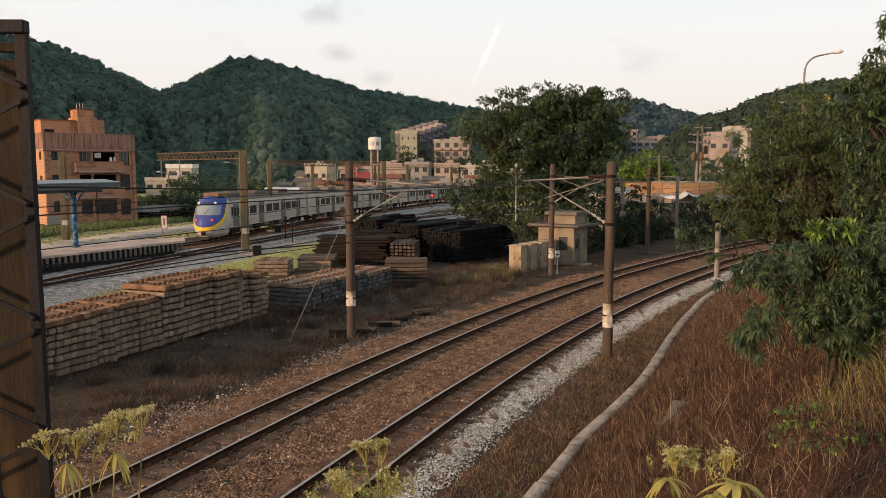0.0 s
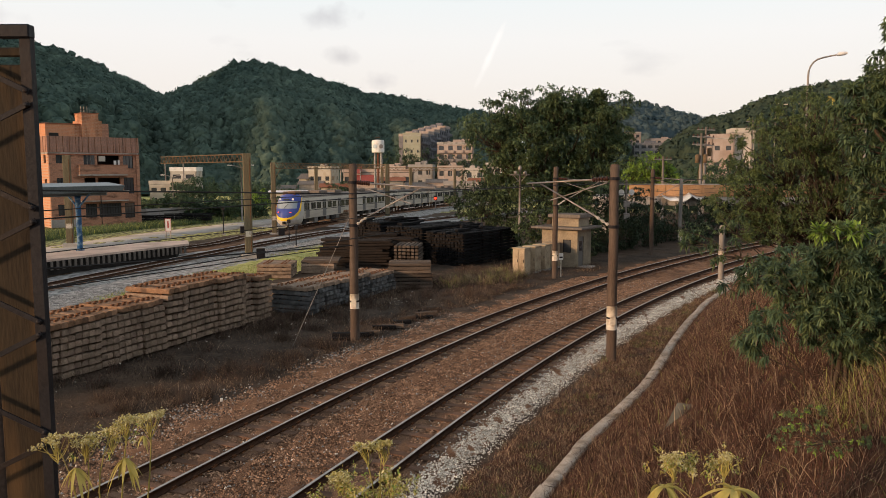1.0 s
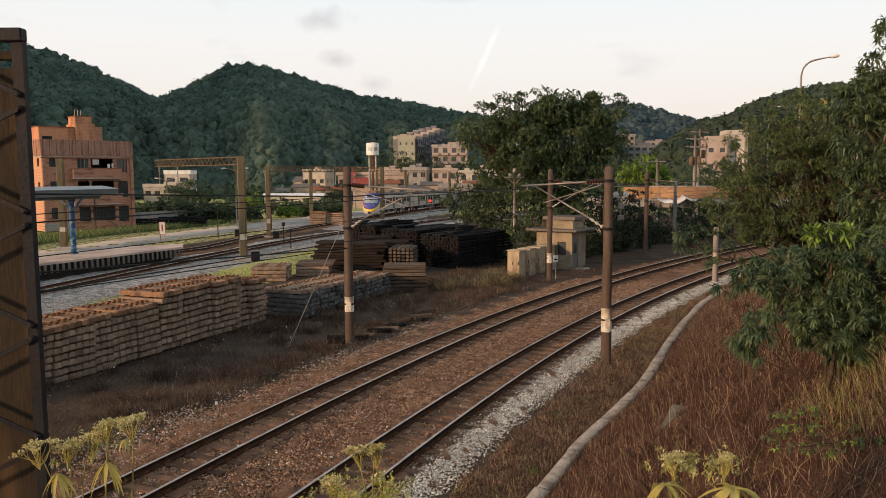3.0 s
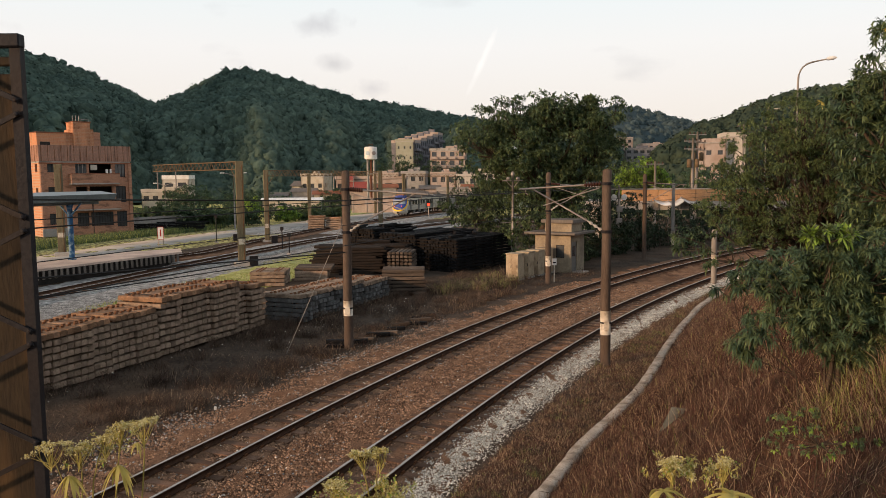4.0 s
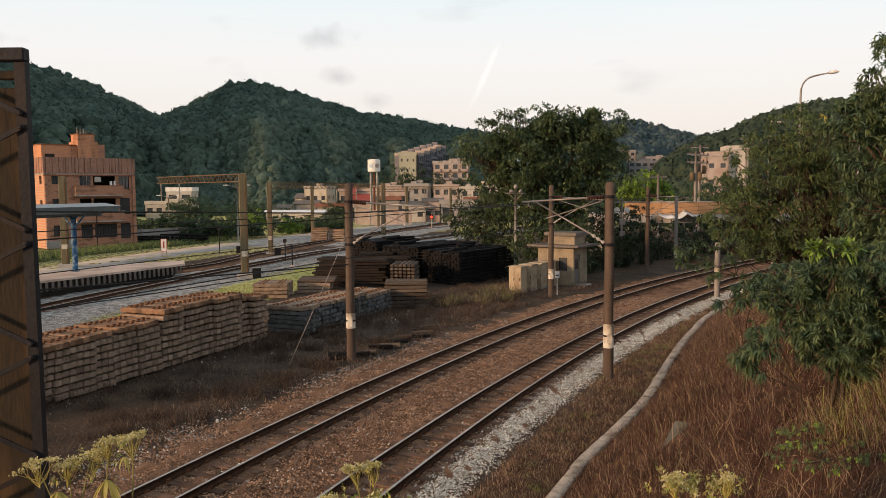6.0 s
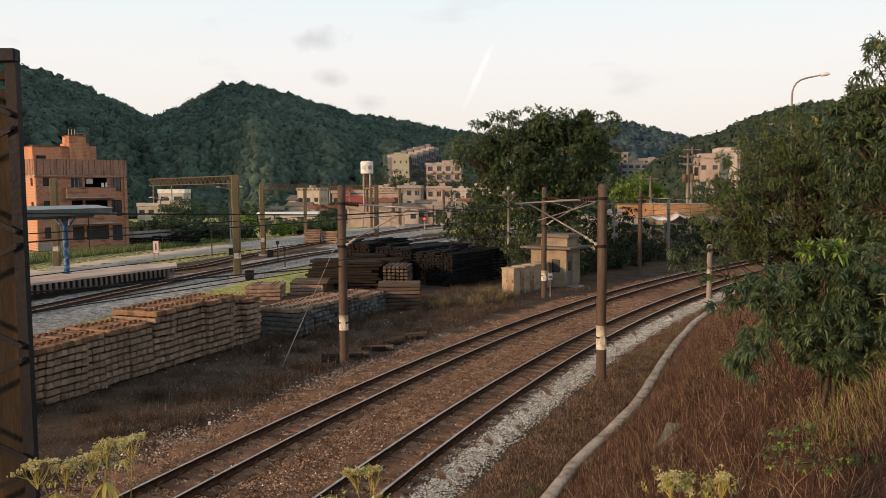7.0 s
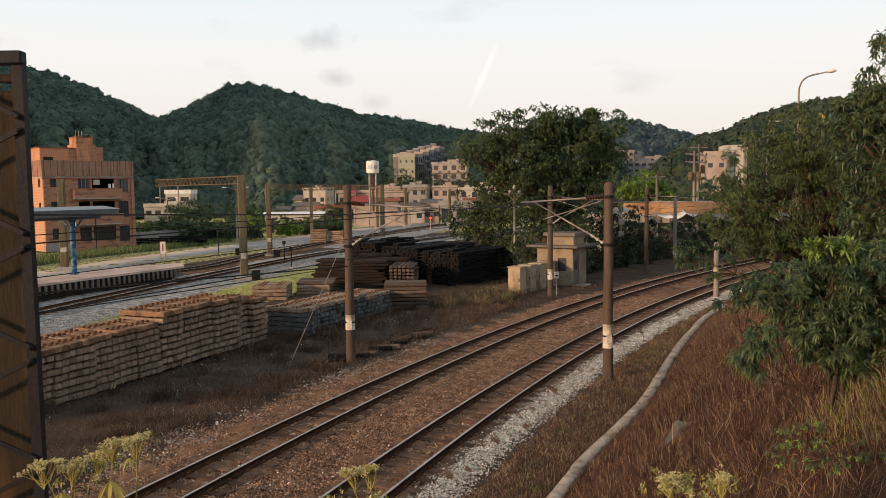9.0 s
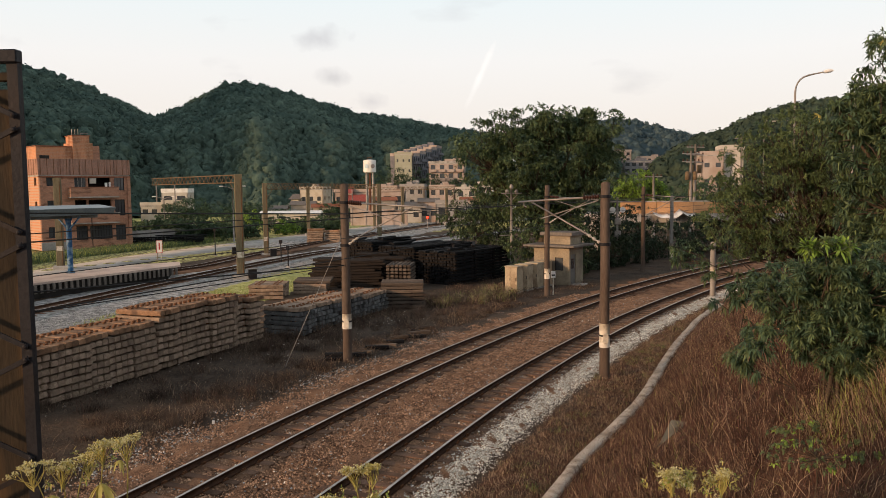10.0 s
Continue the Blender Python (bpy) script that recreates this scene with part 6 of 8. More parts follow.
def red_signal():
    t = thing("track_signal", "small track signal with a lit red lamp beside the far track", "signal", pose(-2.0, 140, -0.95))
    part("post", Geo().tube([(0, 0, -0.2), (0, 0, 2.2)], 0.08, 8).mesh("post", "steel"), t)
    part("housing", Geo().cbox(-0.3, 0.3, -0.1, 0.15, 1.95, 2.75, 0.03).mesh("housing", "dark_steel"), t, "dark lamp housing")
    part("lamp", Geo().lathe([(0.25, 0), (0.25, 0.06), (0.1, 0.1)], 16, m=pose(0, -0.1, 2.3, 90, 0, 0)).mesh("lamp", "lamp_red"), t, "lit red lamp")


red_signal()


# ---- road bridge and things beyond the bend ----
def bridge():
    t = thing("road_bridge", "low road bridge with a stained parapet in sunlit orange over the tracks", "bridge", pose(17.0, 78, 0, 0, 0, -8), kind="structure")
    part("deck", Geo().cbox(-2, 24, 0, 7, 3.3, 3.75, 0.04).mesh("deck", "concrete"), t)
    for i in range(6):
        part("parapet_panel", Geo().cbox(1.5 + i * 3.6, 5.06 + i * 3.6, -0.02, 0.2, 3.75, 4.9, 0.03).mesh("parapet_panel", "sun_orange_wall"), t)
    part("coping", Geo().cbox(1.4, 23.4, -0.08, 0.28, 4.9, 5.02, 0.02).mesh("coping", "concrete"), t)
    part("fascia", Geo().cbox(1.4, 23.4, -0.3, -0.02, 2.85, 3.6, 0.03).mesh("fascia", "concrete"), t, "grey concrete fascia beam")
    for x in (-1.5, 22.5):
        part("abutment", Geo().cbox(x - 1.5, x + 1.5, 0.5, 6.5, -0.3, 3.3, 0.05).mesh("abutment", "concrete"), t)


bridge()


def utility_pole(x, y, z, h, arms, label, lean=0.0, drums=0):
    t = thing("utility_pole", label, "pole", pose(x, y, z, 0, lean, 8), group="utility poles beyond the bridge")
    part("shaft", Geo().tube([(0, 0, -1), (0, 0, h)], [0.2, 0.13], 10).mesh("shaft", "pole_grey", smooth=True), t)
    for k in range(drums):
        part("transformer", Geo().lathe([(0.2, h - 3.4), (0.26, h - 3.35), (0.26, h - 2.5), (0.12, h - 2.4)], 12, m=pose((-0.48, 0.48)[k % 2], -0.1, 0)).mesh("transformer", "truss", smooth=True), t, "rusty transformer drum")
        part("stay", Geo().tube([((-0.3, 0.3)[k % 2], 0, h - 5.5), (0, 0, h - 2.0)], 0.04, 6).mesh("stay", "truss"), t)
    for k in range(arms):
        zz = h - 0.4 - 0.9 * k
        part("cross_arm", Geo().cbox(-1.1, 1.1, -0.06, 0.06, zz, zz + 0.12, 0.01).mesh("cross_arm", "steel"), t)
        for s in (-0.95, -0.45, 0.45, 0.95):
            part("insulator", Geo().lathe([(0.05, zz + 0.12), (0.09, zz + 0.2), (0.05, zz + 0.34)], 8, m=pose(s, 0, 0)).mesh("insulator", "porcelain"), t)


for x, y, z, h, a, ln in ((29.6, 90, 2, 8.6, 2, 0), (30.3, 91, 2, 9.4, 3, 1), (25.8, 92, 1, 7.0, 1, 0), (46.5, 118, 5, 9, 2, 0)):
    utility_pole(x, y, z, h, a, "grey utility pole with cross arms and insulators", ln, 2 if h > 8.5 and z < 3 else 0)


def sheet_roof():
    """Pale tarpaulins slung over a low frame in front of the bridge."""
    t = thing("tarpaulin_shelter", "pale sagging tarpaulin shelter in front of the bridge", "shelter", pose(21.4, 76.2, 0))
    for k, (x0, w, za, zb) in enumerate(((0.0, 1.5, 4.0, 3.75), (1.45, 1.3, 3.6, 4.15), (2.7, 1.6, 4.2, 3.7))):
        v, n = [], 6
        for top in (0.0, 0.03):
            for i in range(n + 1):
                for j in range(3):
                    u, q = i / n, j / 2
                    v.append((x0 + w * u, 1.2 * q - 0.6, za + (zb - za) * u - 0.18 * math.sin(math.pi * u) - 0.35 * (1 - q) + top))
        m = 3 * (n + 1)
        f = [(i * 3 + j, (i + 1) * 3 + j, (i + 1) * 3 + j + 1, i * 3 + j + 1) for i in range(n) for j in range(2)]
        f = [q[::-1] for q in f] + [tuple(c + m for c in q) for q in f]
        f += [(i * 3, i * 3 + 3, i * 3 + 3 + m, i * 3 + m) for i in range(n)] + [(i * 3 + 5, i * 3 + 2, i * 3 + 2 + m, i * 3 + 5 + m) for i in range(n)]
        part("tarpaulin", Geo().add(v, f).mesh("tarpaulin", "white_paint", smooth=True), t)
    for x in (0.05, 1.45, 2.75, 4.25):
        part("post", Geo().tube([(x, 0.4, -0.1), (x, 0.4, 3.85)], 0.05, 6).mesh("post", "steel"), t)


sheet_roof()


def dish_post(x, y, label):
    t = thing("level_crossing_signal", label, "signal", pose(x, y, 0))
    part("post", Geo().tube([(0, 0, -0.2), (0, 0, 5.6)], 0.09, 10).mesh("post", "steel"), t)
    for s in (-0.42, 0.4):
        part("disc", Geo().lathe([(0.03, 0), (0.24, 0.03), (0.24, 0.09), (0.03, 0.12)], 18, m=pose(s, -0.05, 4.6, 90, 0, 10)).mesh("disc", "white_paint"), t)
    part("cross_arm", Geo().cbox(-1.0, 2.4, -0.05, 0.05, 5.2, 5.3, 0.01).mesh("cross_arm", "steel"), t)
    for z in (2.4, 3.4):
        part("box", Geo().cbox(-0.25, 0.25, -0.3, -0.08, z, z + 0.5, 0.03).mesh("box", "steel"), t)


dish_post(14.6, 62.5, "signal post with round white backs and junction boxes")


def street_lamp(x, y, z, h, arm, label):
    """Slim pole whose top bends over in a quarter turn to a long rising arm."""
    t = thing("street_lamp", label, "street lamp", pose(x, y, z))
    k = arm / 1.7
    pts = [(0, 0, -1), (0, 0, h - 0.95), (0.02 * k, 0, h - 0.75), (0.09 * k, 0, h - 0.56), (0.21 * k, 0, h - 0.39), (0.38 * k, 0, h - 0.27), (0.58 * k, 0, h - 0.2), (0.85 * k, 0, h - 0.14), (1.28 * k, 0, h - 0.06)]
    part("pole", Geo().tube(pts, [0.045] * 2 + [0.038] * 5 + [0.034, 0.03], 12).mesh("pole", "pole_grey", smooth=True), t)
    part("lamp_head", Geo().tube([(1.22 * k, 0, h - 0.07), (1.32 * k, 0, h - 0.04), (1.58 * k, 0, h), (1.7 * k, 0, h + 0.01)], [0.035, 0.085, 0.09, 0.03], 10).mesh("lamp_head", "white_paint", smooth=True), t)


street_lamp(16.19, 35, 4.8, 6.76, 1.7, "tall curved steel street lamp on the road above the bank")
street_lamp(18.35, 34.0, 4.8, 6.1, 1.7, "tall curved steel street lamp half hidden by leaves")
street_lamp(33.0, 78.0, 5.0, 8.0, 0.3, "slim grey lamp post beyond the trees")


# low sheds and yard clutter in front of the town
SHEDS = [(-9.5, 186, 5.5, 4.2, "pale", "roof_grey"), (-4.6, 188, 4.6, 5.0, "pink", "roof_grey"), (0.4, 186, 5.0, 3.8, "grey_wall", "roof_grey"), (5.6, 190, 5.0, 5.2, "pale", "tile_dark"), (-15.0, 190, 4.5, 5.4, "grey_wall", "tile_dark"),
         (-30.0, 184, 6.0, 4.0, "cream", "tile_dark"), (-36.0, 188, 5.5, 4.6, "grey_wall", "roof_grey"), (-43.0, 186, 6.0, 3.6, "pale", "roof_grey")]
for x, y, L, h, w, r in SHEDS:
    block("low_shed", "low shed with a dark sheet roof behind the yard", x, y, -1.6, (x * 7) % 13 - 6, L, 5, h, w, 1, 2, (1.3, 1.2), flat=False, roofm=r, crown=0.9, group="low sheds behind the yard")


def yard_post(x, y, h, label):
    t = thing("yard_post", label, "post", pose(x, y, float(yard_fall(y))))
    part("shaft", Geo().tube([(0, 0, -0.2), (0, 0, h)], 0.05, 8).mesh("shaft", "dark_steel"), t)
    part("head", Geo().cbox(-0.14, 0.14, -0.1, 0.1, h - 0.1, h + 0.22, 0.02).mesh("head", "dark_steel"), t)
    part("foot", Geo().cbox(-0.16, 0.16, -0.16, 0.16, -0.1, 0.14, 0.02).mesh("foot", "concrete"), t)


for x, y, h in ((-22.3, 76.5, 2.6), (-13.9, 67.5, 1.9), (-12.6, 64.0, 1.6), (-19.5, 88.0, 2.2)):
    yard_post(x, y, h, "thin dark signal post with a small box head in the yard")


def relay_box(x, y, label):
    t = thing("relay_box", label, "box", pose(x, y, float(yard_fall(y)), 0, 0, 18), group="relay boxes in the yard")
    part("body", Geo().cbox(-0.3, 0.3, -0.22, 0.22, 0.05, 0.75, 0.03).mesh("body", "dark_steel"), t)
    part("lid", Geo().cbox(-0.33, 0.33, -0.25, 0.25, 0.75, 0.8, 0.01).mesh("lid", "steel"), t)


for x, y in ((-16.3, 75.5), (-13.6, 55.8), (-21.0, 79.0)):
    relay_box(x, y, "small dark relay box beside a mast")


def fence():
    t = thing("yard_fence", "grey sheet fence along the far side of the yard road", "fence", pose(-43.0, 92, 0, 0, 0, 58))
    for i in range(12):
        part("post", Geo().cbox(i * 2 - 0.06, i * 2 + 0.06, -0.06, 0.06, -0.3, 1.6, 0.01).mesh("post", "steel"), t)
    for i in range(11):
        part("panel", Geo().cbox(i * 2 + 0.065, i * 2 + 1.935, -0.02, 0.02, 0.05, 1.5, 0.008).mesh("panel", "grey_wall"), t)


fence()


def lamp_arm(x, y, h):
    t = thing("yard_lamp", "slim grey yard lamp with two arms", "lamp", pose(x, y, float(yard_fall(y))))
    part("pole", Geo().tube([(0, 0, -0.3), (0, 0, h)], [0.12, 0.08], 8).mesh("pole", "steel", smooth=True), t)
    for s in (-1, 1):
        part("arm", Geo().tube([(0, 0, h), (s * 0.7, 0, h + 0.25), (s * 1.5, 0, h + 0.35)], 0.05, 6).mesh("arm", "steel"), t)
        part("lamp_head", Geo().cbox(s * 1.5 - 0.3, s * 1.5 + 0.3, -0.12, 0.12, h + 0.3, h + 0.42, 0.03).mesh("lamp_head", "white_paint"), t)


lamp_arm(-28.0, 105, 7.2)
lamp_arm(-42.0, 118, 6.0)

# ---- the train ----
CAR, PITCH, BOGIE = 23.2, 23.7, 16.0


def car_body(L):
    """Ribbed stainless side with rounded shoulders, along +x."""
    sec = [(-1.40, 0.95), (-1.43, 1.2), (-1.43, 2.9), (-1.38, 3.25), (-1.15, 3.5), (-0.6, 3.66), (0, 3.7), (0.6, 3.66), (1.15, 3.5), (1.38, 3.25), (1.43, 2.9), (1.43, 1.2), (1.40, 0.95)]
    g = Geo()
    n = len(sec)
    g.add([(0, y, z) for y, z in sec] + [(L, y, z) for y, z in sec], [(i, i + 1, n + i + 1, n + i) for i in range(n - 1)] + [(n - 1, 0, n, 2 * n - 1)], 0)
    g.add([(0, y, z) for y, z in sec], [tuple(range(n))], 0).add([(L, y, z) for y, z in sec], [tuple(range(n))[::-1]], 0)
    for i in range(len(g.f)):
        if 3 <= i <= 8 and len(g.f[i]) == 4:
            g.s[i] = 1
    return g.mesh("body", "train_body", "train_roof", "train_dark")


def add_side_parts(t, L, x_from=0.0):
    q = L / 19.6
    a = 2.3 if x_from else 0.02
    for s in (-1, 1):
        for z in (1.25, 1.42, 1.59, 2.72):
            part("rib", Geo().box(a, L - 0.02, min(s * 1.431, s * 1.45), max(s * 1.431, s * 1.45), z, z + 0.04).mesh("rib", "train_body"), t)
        part("stripe", Geo().box(a, L - 0.02, min(s * 1.431, s * 1.446), max(s * 1.431, s * 1.446), 1.79, 1.86).mesh("stripe", "train_dark"), t, "dark stripe along the side")
    door = Geo().cbox(-0.65, 0.65, -0.02, 0.02, 0, 1.95, 0.008).mesh("door", "door_grey")
    dwin = Geo().box(-0.5, -0.12, -0.027, 0.027, 0.9, 1.6).box(0.12, 0.5, -0.027, 0.027, 0.9, 1.6).mesh("door_window", "train_glass")
    win = Geo().cbox(-0.75, 0.75, -0.02, 0.02, 0, 0.72, 0.008).mesh("window", "train_glass")
    bar = Geo().box(-0.8, 0.8, -0.026, 0.026, -0.05, 0.0).box(-0.8, 0.8, -0.026, 0.026, 0.72, 0.77).mesh("window_frame", "train_body")
    for s in (-1.44, 1.44):
        for x in (2.9, 8.0, 13.1, 17.2):
            d = part("door", door, t, m=pose(x * q, s, 1.02))
            part("door_window", dwin, d)
        for x in (5.45, 10.55, 15.2):
            for o in (-0.95, 0.95):
                if x_from and x * q + o < x_from:
                    continue
                w = part("window", win, t, m=pose(x * q + o, s, 1.95))
                part("window_frame", bar, w)
    bog = Geo()
    for s in (-0.95, 0.95):
        bog.cbox(-1.6, 1.6, s - 0.09, s + 0.09, 0.42, 0.72, 0.03)
        bog.cbox(-0.4, 0.4, s - 0.16, s + 0.16, 0.3, 0.9, 0.03)
    bm = bog.mesh("bogie", "train_dark")
    wh = Geo().lathe([(0.3, -0.06), (0.43, -0.05), (0.43, 0.05), (0.3, 0.06)], 18, m=pose(0, 0, 0, 90, 0, 0)).mesh("wheel", "rail_side")
    for x in (L / 2 - BOGIE / 2, L / 2 + BOGIE / 2):
        b = part("bogie", bm, t, m=pose(x, 0, 0))
        for dx in (-1.05, 1.05):
            for s in (-0.55, 0.55):
                part("wheel", wh, b, m=pose(dx, s, 0.43))
    for i, x in enumerate((7.2, 9.3, 11.5, 13.6, 15.6)):
        part("equipment_box", Geo().cbox(x - 0.7, x + 0.6, -1.2, 1.2, 0.35 + 0.08 * (i % 3), 0.94, 0.04).mesh("equipment_box", "train_dark" if i % 2 else "door_grey"), t)
    for i, x in enumerate((4.8, 11.2, 17.4)):
        part("air_conditioner", Geo().cbox(x - 1.4, x + 1.4, -0.8, 0.8, 3.62, 3.98, 0.08).mesh("air_conditioner", "train_roof"), t)
    part("gangway", Geo().cbox(L + 0.005, L + 0.26, -0.6, 0.6, 0.9, 3.2, 0.03).mesh("gangway", "train_dark"), t)


def nose_piece():
    """Raked cab front, lofted: height, how far it leans back, half width."""
    keys = [(0.32, 0.30, 0.95), (0.55, 0.12, 1.18), (0.9, 0.0, 1.32), (1.3, 0.02, 1.40), (1.7, 0.12, 1.43), (2.1, 0.28, 1.43), (2.6, 0.52, 1.41), (3.1, 0.82, 1.34), (3.45, 1.12, 1.18), (3.68, 1.5, 0.85)]
    zs = np.linspace(0.32, 3.68, 90)
    dxs, hws = (np.interp(zs, [k[0] for k in keys], [k[i] for k in keys]) for i in (1, 2))
    n, verts, faces, slots = 101, [], [], []
    for z, dx, hw in zip(zs, dxs, hws):
        for j in range(n):
            u = -1 + 2 * j / (n - 1)
            verts.append((min(dx + 1.25 * abs(u) ** 2.4, 2.2), hw * math.copysign(min(1, abs(u) * 1.06), u), z))
        verts += [(2.3, hw, z), (2.3, -hw, z)]
    m = n + 2
    for i in range(len(zs) - 1):
        z = (zs[i] + zs[i + 1]) / 2
        for j in range(n - 1):
            a = abs(-1 + 2 * (j + 0.5) / (n - 1))
            faces.append((i * m + j + 1, i * m + j, (i + 1) * m + j, (i + 1) * m + j + 1))
            # rounded shield: blue inside, a yellow rim that narrows upwards
            edge = ((a / 0.97) ** 2.6 + (max(0.0, 2.55 - z) / 1.75) ** 2.6) if z < 2.55 else (a / 0.97) ** 2.6
            inner = ((a / 0.88) ** 2.6 + (max(0.0, 2.55 - z) / 1.42) ** 2.6) if z < 2.55 else (a / (0.88 + 0.07 * (z - 2.55))) ** 2.6
            pane = 2.14 < z < 2.92 and a < 0.74
            slots.append(4 if pane else (1 if inner < 1 else (2 if edge < 1 else 0)))
        faces.append((i * m + n, i * m + n - 1, (i + 1) * m + n - 1, (i + 1) * m + n))
        faces.append((i * m, i * m + n + 1, (i + 1) * m + n + 1, (i + 1) * m))
        slots += [0, 0]
    top = (len(zs) - 1) * m
    faces.append(tuple(top + j for j in range(n)) + (top + n, top + n + 1))
    faces.append(tuple(range(n))[::-1] + (n + 1, n))
    slots += [3, 0]
    g = Geo()
    g.v, g.f, g.s = verts, faces, slots
    return g.mesh("nose", "train_grey", "train_blue", "train_yellow", "train_roof", "screen")


def cab_details(t):
    part("wiper", Geo().tube([(0.20, 0.1, 2.16), (0.40, -0.35, 2.62)], 0.02, 5).mesh("wiper", "train_dark"), t)
    part("destination_box", Geo().add([(0.66, -0.33, 3.0), (0.66, 0.33, 3.0), (0.8, 0.33, 3.2), (0.8, -0.33, 3.2), (0.9, 0.33, 3.0), (0.9, -0.33, 3.0)], [(0, 3, 2, 1), (0, 1, 4, 5), (2, 3, 5, 4)]).mesh("destination_box", "glass"), t)
    for s in (-0.72, 0.72):
        part("headlight", Geo().lathe([(0.10, 0), (0.12, 0.08)], 12, m=pose(0.90, s, 3.1, 0, -70, 0)).mesh("headlight", "white_paint"), t, "unlit round headlight")
        part("tail_lamp", Geo().lathe([(0.06, 0), (0.065, 0.12)], 12, m=pose(0.19, s * 0.95, 1.72, 0, -80, 0)).mesh("tail_lamp", "lamp_red"), t, "glowing red tail lamp")
    part("coupler", Geo().cbox(-0.25, 0.5, -0.14, 0.14, 0.45, 0.75, 0.04).mesh("coupler", "train_dark"), t)
    part("side_window", Geo().box(2.45, 3.5, -1.452, 1.452, 1.95, 2.75).mesh("side_window", "train_glass"), t)
    part("cab_top", Geo().cbox(1.6, 3.4, -0.75, 0.75, 3.6, 3.95, 0.08).mesh("cab_top", "orange_sleeper"), t, "rust-stained roof box behind the cab")


def build_train():
    cars = []
    tail = thing("tail_car", "stainless train car with blue and yellow raked cab front", "train car", group="cars of the departing train")
    body = part("body", car_body(CAR - 2.25), tail, m=pose(2.25, 0, 0))
    add_side_parts(tail, CAR, 4.4)
    part("nose", nose_piece(), tail, "raked cab front with blue mask and yellow curved band")
    cab_details(tail)
    cars.append(tail)
    mid = thing("middle_car", "stainless train car with dark windows and grimy roof", "train car", group="cars of the departing train")
    part("body", car_body(CAR), mid)
    add_side_parts(mid, CAR)
    part("pantograph", Geo().tube([(3.0, -0.5, 3.95), (4.4, -0.5, 4.6), (3.2, -0.5, 5.1)], 0.04, 6).tube([(3.0, 0.5, 3.95), (4.4, 0.5, 4.6), (3.2, 0.5, 5.1)], 0.04, 6).tube([(3.2, -0.8, 5.1), (3.2, 0.8, 5.1)], 0.04, 6).mesh("pantograph", "steel"), mid)
    cars.append(mid)
    for i in range(3):
        cars.append(copy_thing(mid, Matrix.Identity(4)))
    return cars


CARS = build_train()
TRAIN_Y = [y / 2 for y in range(100, 1000)]
TRAIN_S = [0.0]
for a, b in zip(TRAIN_Y, TRAIN_Y[1:]):
    TRAIN_S.append(TRAIN_S[-1] + math.hypot(b - a, train_x(b) - train_x(a)))


def on_line(s):
    y = float(np.interp(s, TRAIN_S, TRAIN_Y))
    return Vector((train_x(y), y, 0.298 + float(yard_fall(y))))


S_START = float(np.interp(65.0, TRAIN_Y, TRAIN_S)) - 1.4

# ---- plants ----
def unit(v):
    return v / np.maximum(np.linalg.norm(v, axis=-1, keepdims=True), 1e-6)


def leaf_mesh(name, base, way, length, width, mats, slots=None, fold=0.25):
    """Many pointed leaves: each four corners, folded along its midrib."""
    n = len(base)
    way = unit(way)
    side = unit(np.cross(way, np.array([0, 0, 1.0]) + 0.3 * rng.normal(size=(n, 3))))
    up = np.cross(side, way)
    L, W = np.broadcast_to(length, (n,))[:, None], np.broadcast_to(width, (n,))[:, None]
    mid = base + way * L * 0.42
    tip = base + way * L - np.array([0, 0, 1.0]) * L * 0.18
    V = np.stack([base, mid + side * W - up * W * fold, tip, mid - side * W - up * W * fold], 1).reshape(-1, 3)
    i = 4 * np.arange(n)[:, None]
    F = np.stack([i + np.array([0, 1, 2]), i + np.array([0, 2, 3])], 1).reshape(-1, 3)
    return np_mesh(name, V, F, mats, None if slots is None else np.repeat(slots, 2))


def sprays(centres, out, per, twig, length, width, spread=0.75, droop=0.35):
    """Leaf sprays: leaves set along short twigs that point outwards and hang a little."""
    n = len(centres)
    d = unit(out + 0.55 * rng.normal(size=(n, 3)))
    u = rng.random((n, per, 1))
    base = centres[:, None] + d[:, None] * twig * u + 0.12 * twig * rng.normal(size=(n, per, 3))
    way = unit(d[:, None] * 0.6 + spread * rng.normal(size=(n, per, 3)) - np.array([0, 0, droop]))
    k = n * per
    return base.reshape(k, 3), way.reshape(k, 3), length * (0.6 + 0.8 * rng.random(k)), width * (0.6 + 0.8 * rng.random(k))


def in_lobes(lobes, n, shell=0.55):
    """Places in a crown made of several rounded lobes, mostly near its skin, with the outward way."""
    vol = np.array([r[0] * r[1] * r[2] for _, r in lobes]) ** 0.75
    pick = rng.choice(len(lobes), n, p=vol / vol.sum())
    d = unit(rng.normal(size=(n, 3)))
    k = (shell + (1 - shell) * rng.random(n)) ** 0.7 + 0.10 * rng.normal(size=n)
    # uneven skin
    k = k * (1 + 0.16 * np.sin(7 * d[:, 0] + pick) * np.sin(6 * d[:, 1] + 2 * pick) + 0.10 * np.sin(13 * d[:, 2] + pick))
    k = np.minimum(k, 1.1)
    c, r = np.array([q for q, _ in lobes])[pick], np.array([q for _, q in lobes])[pick]
    return c + d * r * k[:, None], d


def limb(g, a, b, r0, r1, bend, n=6):
    a, b = Vector(a), Vector(b)
    off = Vector((rng.normal(), rng.normal(), 0.4 * rng.normal())) * bend
    pts = [a.lerp(b, i / n) + off * math.sin(math.pi * i / n) for i in range(n + 1)]
    g.tube(pts, [r0 + (r1 - r0) * i / n for i in range(n + 1)], 7)
    return pts


